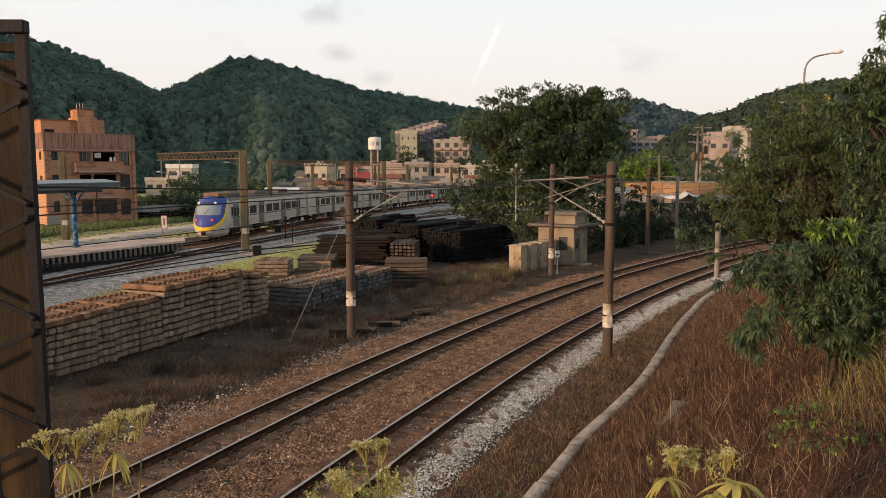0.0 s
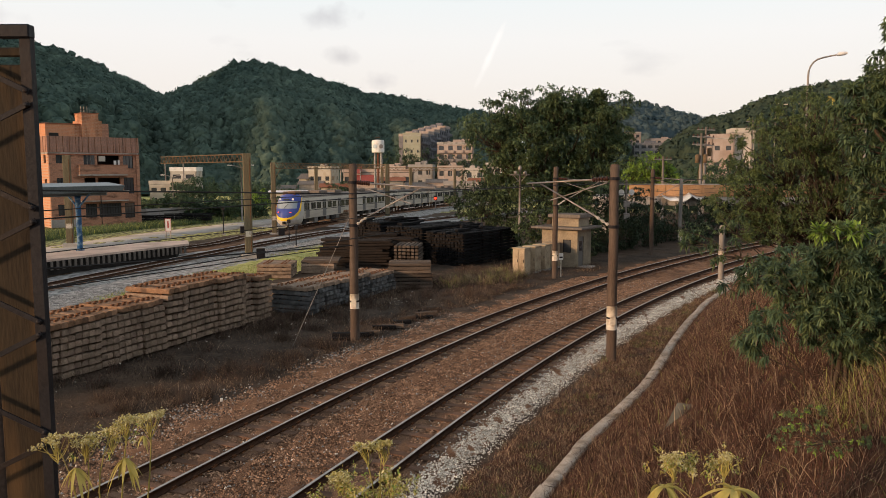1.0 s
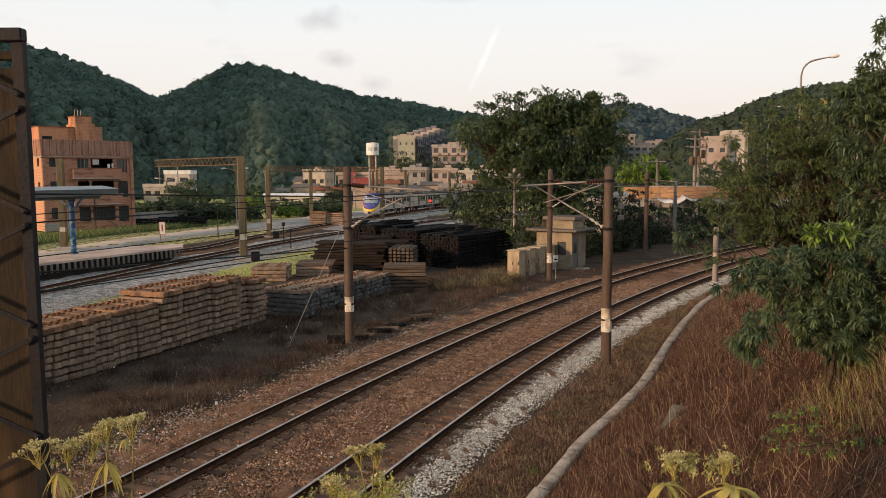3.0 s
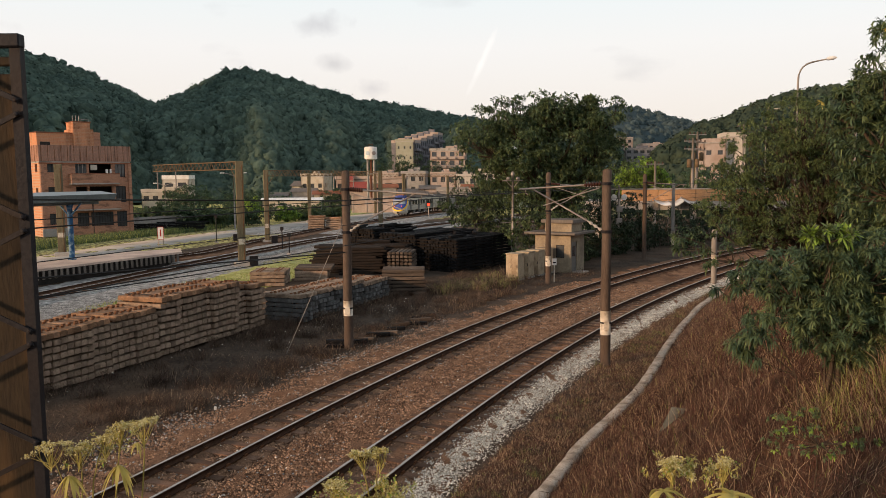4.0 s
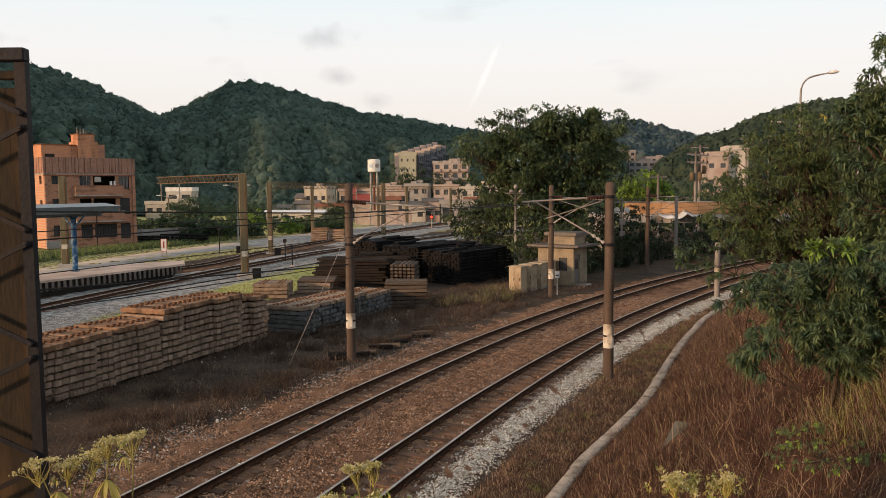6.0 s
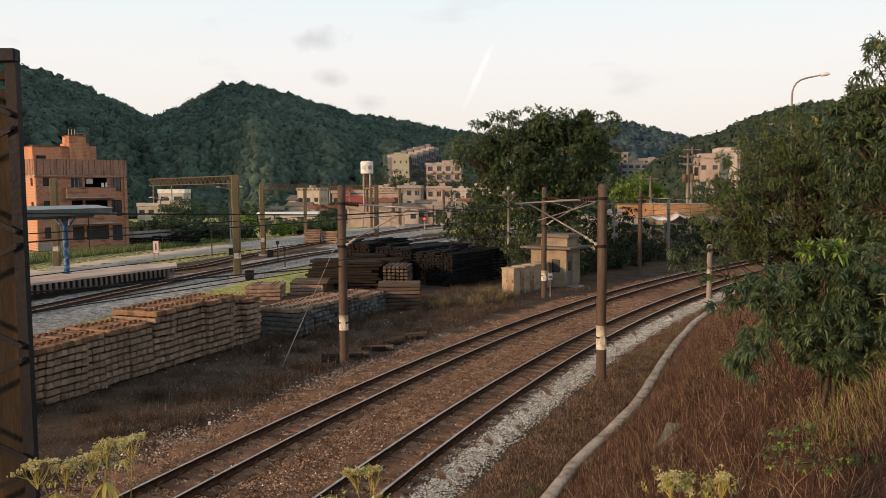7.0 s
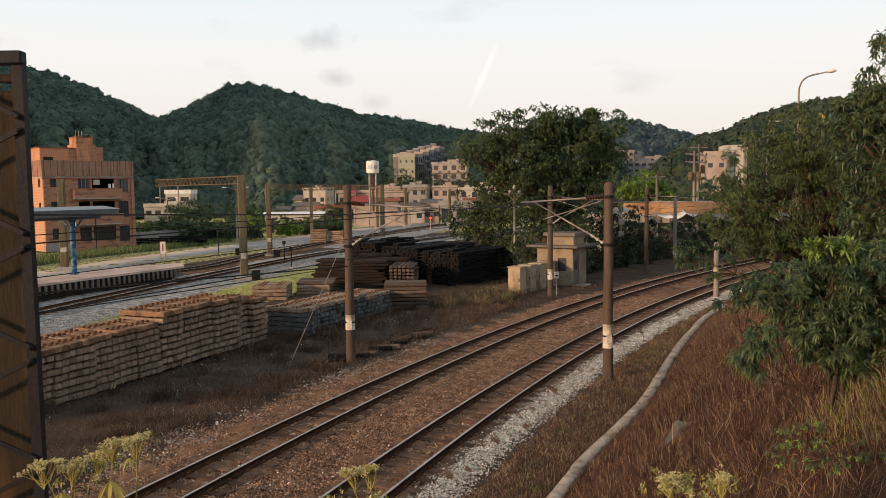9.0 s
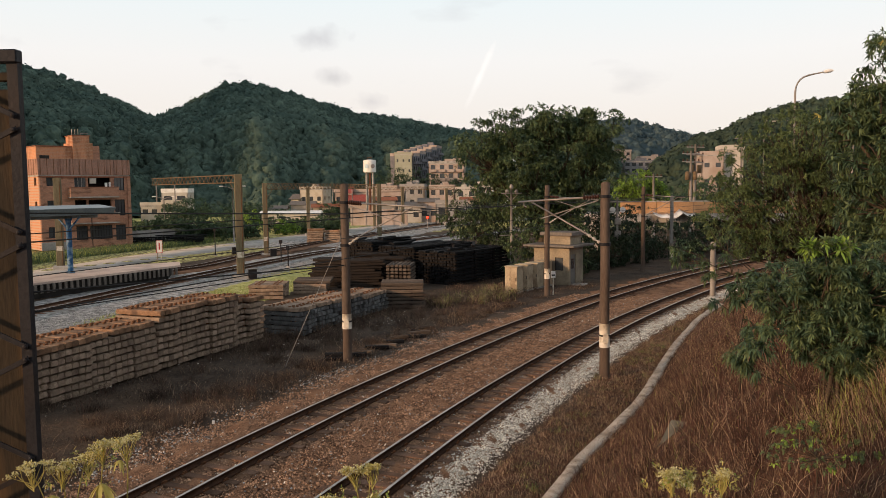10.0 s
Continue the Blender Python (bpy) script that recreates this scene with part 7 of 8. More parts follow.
def whorls(name, tips, axes, per, length, half, droop, mats, weights, open_=60.0):
    """Leaf whorls at the twigs' ends: leaves spread round each twig and bend over, six corners each."""
    n = len(tips)
    d = unit(axes)[:, None]
    a = unit(np.cross(d, unit(rng.normal(size=(n, 1, 3)))))
    b = np.cross(d, a)
    az = 2 * np.pi * (np.arange(per)[None, :] / per * 1.618 * 3 + 0.12 * rng.normal(size=(n, per)))[..., None]
    th = np.radians(open_ + 22 * rng.normal(size=(n, per, 1)))
    way = unit(d * np.cos(th) + (a * np.cos(az) + b * np.sin(az)) * np.sin(th))
    L = length * (0.6 + 0.6 * rng.random((n, per, 1)))
    W = half * (0.7 + 0.5 * rng.random((n, per, 1)))
    base = tips[:, None] - d * length * 0.55 * rng.random((n, per, 1))
    side = unit(np.cross(way, np.array([0, 0, 1.0]) + 0.35 * rng.normal(size=(n, per, 3))))
    down = np.array([0, 0, -1.0]) * droop * (0.6 + 0.8 * rng.random((n, per, 1)))
    at = lambda u: base + way * L * u + down * L * u * u
    V = np.stack([base, at(0.35) + side * W, at(0.35) - side * W, at(0.7) + side * W * 0.7, at(0.7) - side * W * 0.7, at(1.0)], 2).reshape(-1, 3)
    k = 6 * np.arange(n * per)[:, None]
    F = np.stack([k + np.array([0, 1, 2]), k + np.array([1, 3, 2]), k + np.array([2, 3, 4]), k + np.array([3, 5, 4])], 1).reshape(-1, 3)
    sl = np.repeat(rng.choice(len(mats), n, p=weights), per * 4)
    return np_mesh(name, V, F, mats, sl)


def clumped(name, label, foot, lobes, pads, pad_r, tips, per, length, half, droop, mats, weights, trunk_r, fork, category="tree", group="", shell=0.75, web=0.0, fill=0.25, flat=0.65, bark="bark", stems=1, rise=0.5, open_=60.0, twig_r=0.012):
    """A tree or bush of separate leaf clumps, each on its own branch, with gaps between them."""
    t = thing(name, label, category, pose(*foot), group=group)
    f = Vector(foot)
    loc = [(tuple(Vector(c) - f), r) for c, r in lobes]
    C, out = in_lobes(loc, pads, shell)
    mid = np.array([c for c, _ in loc])
    g = Geo()
    heads = []
    for q in range(stems):
        a = Vector((0, 0, -0.4)) + (Vector((rng.normal(0, trunk_r * 3), rng.normal(0, trunk_r * 3), 0)) if stems > 1 else Vector())
        top = Vector((rng.normal(0, 0.3 * fork if stems > 1 else 0.05), rng.normal(0, 0.2 * fork if stems > 1 else 0.05), fork))
        limb(g, a, top, trunk_r, trunk_r * 0.7, trunk_r * 0.6)
        heads.append(top)
    knots = []
    for i, (c, r) in enumerate(loc):
        knots.append(limb(g, heads[i % len(heads)], Vector(c) - Vector((0, 0, 0.2 * r[2])), trunk_r * 0.55, trunk_r * 0.2, 0.15 * min(r))[-2])
    for c in C:
        k = int(np.argmin(((mid - c) ** 2).sum(1)))
        a = heads[k % len(heads)].lerp(Vector(loc[k][0]), 0.35 * rng.random()) if rng.random() < web else knots[k]
        limb(g, a, Vector(c), twig_r * 2.0, twig_r * 0.6, 0.10 * (Vector(c) - Vector(a)).length, 5)
    part("trunk", g.mesh("trunk", bark, smooth=True), t)
    n = pads * tips
    d = unit(np.repeat(out, tips, 0) * 0.7 + rng.normal(size=(n, 3)) * [1, 1, 0.8] + [0, 0, rise])
    P = np.repeat(C, tips, 0) + d * (pad_r * (0.6 + 0.7 * rng.random(pads))).repeat(tips)[:, None] * (0.55 + 0.5 * rng.random((n, 1))) * [1, 1, flat]
    if fill:
        m = int(n * fill)
        Q, e = in_lobes(loc, m, 0.1)
        P, d = np.concatenate([P, Q]), np.concatenate([d, unit(e + 0.8 * rng.normal(size=(m, 3)))])
    part("crown", whorls("crown", P, d, per, length, half, droop, mats, weights, open_), t)
    return t


# the big tree over the signal hut
clumped("broad_tree", "broad dark green tree with a dense uneven crown", (8.6, 61, 0),
        [((8.3, 60, 8.6), (4.6, 3.6, 3.1)), ((3.6, 60.3, 9.2), (2.3, 2.2, 2.0)), ((6.0, 59.5, 10.4), (2.2, 2.2, 1.6)), ((8.6, 60, 11.1), (1.9, 2.2, 1.7)), ((12.4, 60, 10.8), (1.7, 2.0, 1.75)), ((10.6, 60, 10.6), (1.6, 2.0, 1.5)), ((12.2, 60, 8.0), (1.9, 2.2, 2.4)), ((7.4, 59, 6.4), (2.4, 2.0, 1.8)), ((10.3, 59.6, 5.6), (2.2, 1.8, 1.8)), ((6.6, 60.2, 5.0), (2.2, 1.6, 1.5)), ((9.0, 60.4, 4.4), (2.4, 1.6, 1.5)), ((4.9, 60.4, 6.8), (1.5, 1.4, 1.3))],
        360, 0.85, 30, 7, 0.26, 0.046, 0.3, ["leaf_dark", "leaf_mid"], [0.4, 0.6], 0.42, 3.4, shell=0.8, fill=0.35, flat=0.6, rise=0.7, twig_r=0.03)
# rough growth round the hut, under the tree and towards the bridge
GROW = [("rough green shrub beside the black timber", [((2.6, 65.5, 4.2), (2.2, 1.8, 1.7)), ((4.6, 64.5, 5.0), (1.4, 1.4, 1.5)), ((1.3, 66, 4.9), (0.9, 1.0, 1.2)), ((3.6, 62, 3.3), (2.4, 1.6, 1.2)), ((5.2, 61.5, 2.6), (1.4, 1.4, 1.7))], 90, "leaf_mid"),
        ("creeper and shrubs growing over the hut", [((7.6, 53.6, 3.7), (1.4, 0.9, 0.5)), ((9.6, 54.8, 2.4), (1.3, 1.0, 1.8)), ((6.0, 54.6, 2.9), (1.1, 1.0, 1.5)), ((5.6, 53.6, 1.2), (0.8, 0.8, 1.0))], 46, "leaf_mid"),
        ("dark undergrowth behind the far track", [((12.4, 62.5, 2.4), (2.0, 1.4, 2.4)), ((15.4, 64.5, 2.2), (1.8, 1.4, 2.4)), ((18.0, 68, 2.2), (1.8, 1.4, 2.4)), ((10.6, 60.5, 3.4), (1.8, 1.2, 2.2))], 70, "leaf_shaded"),
        ("dark undergrowth under the bridge", [((21.5, 73, 1.6), (2.4, 1.4, 1.9)), ((25.5, 75, 1.6), (2.4, 1.4, 1.8)), ((30, 76, 2.0), (3.0, 1.6, 2.4)), ((17.5, 75.5, 2.0), (2.4, 1.4, 2.2))], 70, "leaf_shaded"),
        ("dark tangled growth beside the far track", [((10.6, 57.8, 1.0), (1.5, 0.9, 1.1)), ((12.8, 60.5, 1.3), (1.5, 0.9, 1.4)), ((16.9, 64.2, 1.4), (1.5, 0.9, 1.5)), ((14.6, 61.8, 1.2), (1.3, 0.9, 1.3))], 56, "leaf_shaded"),
        ("dark tangled growth towards the bridge", [((19.4, 68.6, 1.5), (1.6, 0.9, 1.6)), ((23.0, 70.6, 1.4), (1.8, 0.9, 1.5)), ((27.0, 73.6, 1.5), (2.0, 0.9, 1.6)), ((31.0, 73.0, 1.6), (2.4, 1.0, 1.8))], 60, "leaf_shaded"),
        ("low green bush at the foot of a grey pole", [((21.6, 66.2, 0.9), (0.9, 0.8, 0.9))], 12, "leaf_mid")]
# the darkest leaves hold the undergrowth's shade in their colour
for lb, lobes, cnt, lf in GROW:
    c = lobes[0][0]
    clumped("shrub", lb, (c[0], c[1], 0), lobes, cnt, 0.6, 20, 6, 0.23, 0.045, 0.4, [lf, "leaf_shaded"], [0.55, 0.45], 0.08, 0.5, "shrub", "rough growth beside the track", fill=0.4, twig_r=0.012)
clumped("bright_tree", "sunlit bright green rounded tree beyond the bridge", (24.5, 95, 0), [((24.6, 95, 6.4), (2.7, 2.4, 2.2)), ((22.9, 95, 5.6), (1.8, 1.6, 1.6)), ((26.4, 95, 5.8), (1.8, 1.8, 1.7)), ((24.5, 94.5, 4.6), (2.4, 1.8, 1.5))], 90, 0.7, 14, 6, 0.34, 0.08, 0.3, ["leaf_bright", "leaf_mid"], [0.8, 0.2], 0.22, 3.0, fill=0.4, twig_r=0.02)
for x, y, r, h, lf in ((-41, 112, 2.6, 2.6, "leaf_mid"), (-37, 115, 2.2, 2.6, "leaf_dark"), (-33, 118, 2.4, 3.2, "leaf_mid"), (-29.8, 120, 1.9, 4.3, "leaf_bright"), (-27, 130, 2.6, 2.8, "leaf_dark"), (-24, 136, 2.2, 2.8, "leaf_mid"), (-20, 140, 2.6, 2.6, "leaf_mid"), (-47, 112, 2.2, 2.6, "leaf_dark"), (-44.5, 108, 2.0, 3.4, "leaf_mid"), (-39.5, 103, 2.4, 3.0, "leaf_mid"), (-36.5, 105, 2.4, 3.6, "leaf_dark"), (-33.5, 106, 2.3, 2.9, "leaf_dark"), (-31.0, 108, 2.2, 2.8, "leaf_mid"), (-28.0, 112, 2.0, 2.4, "leaf_dark"), (-42.0, 100, 2.2, 2.6, "leaf_dark"), (-24.5, 124, 1.6, 2.4, "leaf_bright"), (-22.0, 128, 2.0, 2.2, "leaf_mid"), (-18.0, 132, 2.0, 2.0, "leaf_mid"), (-52, 160, 5, 6, "leaf_dark"), (-73, 165, 5, 6, "leaf_dark"), (-44, 175, 5, 5, "leaf_dark"), (-36, 165, 3.5, 4.2, "leaf_dark"), (-26, 185, 3.5, 5, "leaf_dark"), (-19.5, 243, 4.8, 14, "leaf_dark"), (-14, 240, 4.6, 16.5, "leaf_dark"), (-8.5, 242, 4.6, 15.5, "leaf_dark"), (-3, 241, 4.4, 12.5, "leaf_dark"), (2.5, 242, 4.4, 12, "leaf_dark"), (8, 241, 4.4, 12.5, "leaf_dark"),
                      (34, 120, 4, 7, "leaf_dark"), (40, 112, 4, 8, "leaf_dark"), (46, 130, 5, 9, "leaf_dark"), (38, 100, 3.5, 6, "leaf_mid"), (30, 130, 4, 7, "leaf_dark"), (48, 105, 4, 8, "leaf_dark"), (22, 150, 5, 8, "leaf_dark"), (16, 170, 5, 9, "leaf_dark"), (9, 175, 4, 7, "leaf_dark")):
    z = float(yard_fall(y))
    lb = "tree" if r > 2.5 else "bush"
    clumped("garden_tree", "dark green garden tree behind the yard" if r > 2.5 else "low green bush beside the yard road", (x, y, z), [((x, y, z + h * 0.6), (r, r * 0.8, h * 0.42)), ((x + r * 0.6, y, z + h * 0.5), (r * 0.6, r * 0.6, h * 0.35)), ((x - r * 0.5, y - 0.4, z + h * 0.42), (r * 0.6, r * 0.6, h * 0.38))],
            int(11 * r + 8), 0.24 * r + 0.1, 12, 6, 0.34 if r < 3 else 0.5, 0.09, 0.35, [lf, "leaf_dark"], [0.75, 0.25], 0.12, h * 0.3, lb, "trees behind the yard", fill=0.45, twig_r=0.02)
# trees on the bank
BANK = ["leaf_dark", "leaf_mid", "leaf_olive"]
clumped("bank_tree", "feathery olive green tree with many thin bare branches", (9.9, 19.2, 3.2), [((8.2, 19, 6.5), (1.3, 1.2, 1.15)), ((8.9, 18.7, 7.5), (1.3, 1.2, 0.75)), ((7.4, 19.2, 5.7), (0.85, 0.9, 0.9)), ((8.9, 18.4, 5.7), (1.3, 1.0, 1.0)), ((9.9, 18.8, 6.6), (1.1, 1.1, 1.3)), ((7.7, 18.6, 4.95), (0.8, 0.7, 0.4))],
        440, 0.19, 18, 8, 0.068, 0.0115, 0.3, ["leaf_olive", "leaf_mid", "leaf_dark"], [0.6, 0.28, 0.12], 0.08, 0.7, group="trees on the bank", shell=0.5, web=0.55, fill=0.26, stems=4, twig_r=0.008, rise=0.3)
clumped("bank_tree", "low leafy branch hanging out over the track", (7.6, 17.4, 3.0), [((5.85, 17.4, 4.85), (0.5, 0.4, 0.28)), ((6.5, 17.4, 4.6), (0.45, 0.4, 0.35)), ((6.4, 17.6, 5.2), (0.35, 0.35, 0.35))], 18, 0.14, 8, 9, 0.13, 0.013, 0.5, BANK, [0.5, 0.4, 0.1], 0.03, 0.9, group="trees on the bank", fill=0.05, twig_r=0.007)
clumped("bank_tree", "tall tree with whorls of long drooping leaves, some yellow", (8.3, 13.0, 4.4), [((8.0, 13, 7.3), (0.75, 0.9, 0.75)), ((7.35, 12.8, 6.9), (0.65, 0.8, 0.6)), ((8.0, 13, 8.5), (0.42, 0.5, 0.4)), ((7.25, 13, 7.75), (0.5, 0.5, 0.4)), ((6.85, 13, 7.55), (0.35, 0.4, 0.3)), ((7.5, 13, 8.2), (0.4, 0.4, 0.35)), ((7.8, 13, 8.75), (0.4, 0.4, 0.3)), ((7.5, 12.8, 6.1), (0.7, 0.8, 0.6)), ((8.3, 12.8, 6.4), (0.8, 0.8, 1.0)), ((8.0, 12.6, 5.4), (0.8, 0.7, 0.7))],
        260, 0.22, 11, 10, 0.125, 0.0145, 0.32, ["leaf_dark", "leaf_mid", "leaf_yellow"], [0.45, 0.545, 0.005], 0.10, 1.2, group="trees on the bank", shell=0.7, fill=0.25, twig_r=0.009)
clumped("bank_tree", "dark leafy tree behind the bushes on the bank", (10.6, 16.5, 4.2), [((10.0, 16.5, 6.2), (1.0, 1.0, 1.4)), ((10.4, 16.5, 7.4), (0.9, 1.0, 1.0)), ((9.6, 16.2, 5.2), (1.1, 0.9, 0.8))], 150, 0.28, 10, 8, 0.17, 0.024, 0.5, BANK, [0.8, 0.15, 0.05], 0.1, 1.2, group="trees on the bank", shell=0.5, fill=0.35, twig_r=0.012)
clumped("bank_bush", "dense dark bush of slender leaves over several leaning stems", (4.4, 8.45, 3.95), [((4.28, 8.56, 5.19), (0.43, 0.43, 0.39)), ((4.76, 8.56, 5.28), (0.52, 0.52, 0.43)), ((5.06, 8.48, 4.84), (0.52, 0.43, 0.52)), ((4.50, 8.39, 4.67), (0.48, 0.39, 0.36)), ((3.94, 8.65, 5.06), (0.28, 0.30, 0.24)), ((4.97, 8.39, 4.32), (0.48, 0.35, 0.35)), ((4.15, 8.48, 4.76), (0.26, 0.26, 0.22))],
        260, 0.13, 9, 12, 0.095, 0.0085, 0.28, BANK, [0.62, 0.36, 0.02], 0.035, 0.35, "bush", "bushes on the bank", shell=0.7, fill=0.35, stems=4, twig_r=0.006)
clumped("bank_bush", "loose green branch of slender leaves low over dry grass", (4.1, 8.5, 3.7), [((3.50, 8.52, 4.58), (0.21, 0.19, 0.19)), ((3.72, 8.56, 4.80), (0.17, 0.17, 0.12)), ((3.42, 8.48, 4.39), (0.12, 0.12, 0.09))], 18, 0.10, 8, 10, 0.10, 0.009, 0.6, BANK, [0.6, 0.38, 0.02], 0.015, 0.4, "bush", "bushes on the bank", fill=0.1, twig_r=0.005)
clumped("bank_bush", "loose green bush with slender leaves above the kerb", (5.0, 12.6, 3.0), [((5.1, 12.4, 4.75), (0.3, 0.3, 0.2)), ((4.75, 12.3, 4.5), (0.24, 0.25, 0.14)), ((5.6, 12.3, 4.9), (0.4, 0.35, 0.3)), ((5.0, 12.2, 4.2), (0.2, 0.2, 0.12))], 34, 0.12, 8, 9, 0.13, 0.015, 0.6, BANK, [0.7, 0.27, 0.03], 0.02, 0.7, "bush", "bushes on the bank", fill=0.1, twig_r=0.006)
clumped("bank_bush", "bright-tipped young shoots above darker leaves", (4.35, 8.5, 4.3), [((4.28, 8.43, 5.73), (0.26, 0.17, 0.06))], 16, 0.1, 5, 8, 0.12, 0.016, 0.2, ["leaf_bright", "leaf_mid"], [0.6, 0.4], 0.012, 0.9, "bush", "bushes on the bank", fill=0.0, twig_r=0.005)
clumped("bank_bush", "sunlit green bush of small leaves at the bank's top", (5.4, 8.3, 4.0), [((5.28, 8.13, 4.28), (0.43, 0.35, 0.26)), ((5.62, 8.13, 4.67), (0.43, 0.35, 0.43))], 60, 0.13, 7, 9, 0.08, 0.014, 0.4, ["leaf_mid", "leaf_bright", "leaf_dark"], [0.55, 0.15, 0.3], 0.02, 0.2, "bush", "bushes on the bank", fill=0.25, twig_r=0.005)
clumped("bank_bush", "small bush with rounded pale leaves in the dry grass", (3.3, 6.6, 3.6), [((3.35, 6.6, 4.08), (0.42, 0.3, 0.2))], 24, 0.09, 5, 8, 0.035, 0.009, 0.3, ["leaf_mid", "leaf_bright"], [0.8, 0.2], 0.01, 0.2, "bush", "bushes on the bank", fill=0.1, twig_r=0.003)


# ---- grass ----
def blades(name, label, x, y, h, w, mats, weights, lean=0.45, lift=0.0, category="grass"):
    """Single curved blades rooted on the ground."""
    n = len(x)
    z = ground_z(x, y) + lift
    ang = rng.random(n) * 6.283
    sx, sy = np.cos(ang) * w, np.sin(ang) * w
    la = rng.random(n) * 6.283
    lx, ly = np.cos(la) * lean * h * rng.random(n), np.sin(la) * lean * h * rng.random(n)
    V = np.stack([np.stack([x - sx, y - sy, z - 0.03], -1), np.stack([x + sx, y + sy, z - 0.03], -1),
                  np.stack([x + lx * 0.35 - sx * 0.8, y + ly * 0.35 - sy * 0.8, z + h * 0.6], -1), np.stack([x + lx * 0.35 + sx * 0.8, y + ly * 0.35 + sy * 0.8, z + h * 0.6], -1),
                  np.stack([x + lx, y + ly, z + h], -1)], 1).reshape(-1, 3)
    i = 5 * np.arange(n)[:, None]
    F = np.stack([i + np.array([0, 1, 3]), i + np.array([0, 3, 2]), i + np.array([2, 3, 4])], 1).reshape(-1, 3)
    s = rng.choice(len(mats), n, p=weights)
    tagged(new(name, np_mesh(name, V, F, mats, np.repeat(s, 3))), label, category, kind="stuff")


def grass():
    x, y, r, a = on_ring(160000, 166, 143, 138.0, 148.1, 1.0)
    ok = (np.hypot(x, y) > 2.2) & (y > 1)
    tuft = np.sin(x * 2.3 + 1.3 * np.sin(y * 1.9)) * np.sin(y * 2.1 + x)
    ok &= rng.random(len(x)) < 0.75 + 0.35 * tuft
    ok &= np.hypot(x - 4.0, (y - 13.0) * 0.7) > 0.32
    x, y, t = x[ok], y[ok], tuft[ok]
    h = (0.05 + 0.24 * rng.random(len(x)) ** 1.5) * (1 + 0.5 * t)
    blades("dry_grass", "dense russet dry grass on the bank", x, y, h, 0.0036, ["dry_grass", "dead_grass", "straw", "green_grass"], [0.60, 0.15, 0.21, 0.04], 2.0)
    # withered leaves and seed heads tangled in it
    k = rng.integers(0, len(x), 70000)
    b = np.stack([x[k] + 0.04 * rng.normal(size=len(k)), y[k] + 0.04 * rng.normal(size=len(k)), ground_z(x[k], y[k]) + h[k] * (0.25 + 0.85 * rng.random(len(k)))], -1)
    w = rng.normal(size=(len(k), 3)) + [0, 0, 0.5]
    tagged(new("withered_leaves", leaf_mesh("withered_leaves", b, w, 0.05 + 0.06 * rng.random(len(k)), 0.005, ["dry_grass", "dead_grass", "straw"], rng.choice(3, len(k), p=[0.66, 0.14, 0.20]))), "withered russet leaves tangled in the dry grass", "grass", kind="stuff")
    # thin upright stalks and tangled tufts close by
    n, k = 2600, 42
    cx, cy = 0.6 + 8.5 * rng.random(n), 3.0 + 24 * rng.random(n) ** 1.3
    keep = (behind_kerb(cx, cy) > 0.25) & (np.hypot(cx, cy) > 3.2) & (np.hypot(cx - 4.0, (cy - 12.9) * 0.7) > 0.42)
    cx, cy = cx[keep], cy[keep]
    n = len(cx)
    x, y = np.repeat(cx, k) + 0.11 * rng.normal(size=n * k), np.repeat(cy, k) + 0.11 * rng.normal(size=n * k)
    tall = np.repeat(0.10 + 0.26 * rng.random(n) ** 1.6, k) * (0.5 + 0.7 * rng.random(n * k))
    blades("tufted_grass", "tufts of thin russet grass on the bank", x, y, tall, 0.0026, ["dry_grass", "straw", "dead_grass"], [0.68, 0.12, 0.20], 1.5)
    x, y, r, a = on_ring(5000, 166, 146, 141.5, 148.1, 1.0)
    ok = (np.hypot(x, y) > 3.5) & (y > 3)
    blades("straw_stalks", "long pale straw stalks bent over the dry grass", x[ok], y[ok], 0.2 + 0.35 * rng.random(ok.sum()), 0.0030, ["straw"], [1.0], 2.0)
    x, y, r, a = on_ring(70000, 163, 143, 148.3, 149.95)
    ok = behind_kerb(x, y) < -0.4
    x, y = x[ok], y[ok]
    blades("verge_grass", "thin dry grass between kerb and track", x, y, 0.05 + 0.17 * rng.random(len(x)) ** 1.4, 0.0036, ["dry_grass", "straw", "green_grass", "dead_grass"], [0.45, 0.52, 0.03, 0.0], 1.4)
    n, k = 1200, 34
    cx, cy, r, a = on_ring(n, 160, 145, 148.4, 150.0)
    x, y = np.repeat(cx, k) + 0.09 * rng.normal(size=n * k), np.repeat(cy, k) + 0.09 * rng.normal(size=n * k)
    ok = behind_kerb(x, y) < -0.42
    tall = np.repeat(0.08 + 0.22 * rng.random(n) ** 2, k) * (0.5 + 0.7 * rng.random(n * k))
    tint = rng.random(n).repeat(k)
    for nm, lb, lo, hi, ms, ws in (("verge_tufts", "russet tufts between kerb and track", 0.0, 0.90, ["dry_grass", "dead_grass", "straw"], [0.50, 0.0, 0.50]), ("verge_weeds", "small green weeds between kerb and track", 0.90, 1.0, ["green_grass", "leaf_mid"], [0.4, 0.6])):
        q = ok & (tint >= lo) & (tint < hi)
        blades(nm, lb, x[q], y[q], tall[q], 0.0042, ms, ws, 1.6)
    # blades that hang over both edges of the kerb
    x, y, r, a = on_ring(90000, 162, 146, 147.2, 149.2)
    d = behind_kerb(x, y)
    ok = (((d < -0.36) & (d > -0.46)) | ((d > -0.04) & (d < 0.12))) & (rng.random(len(x)) < 0.55 + 0.45 * np.sin(a * 9.0) * np.sin(a * 23.0))
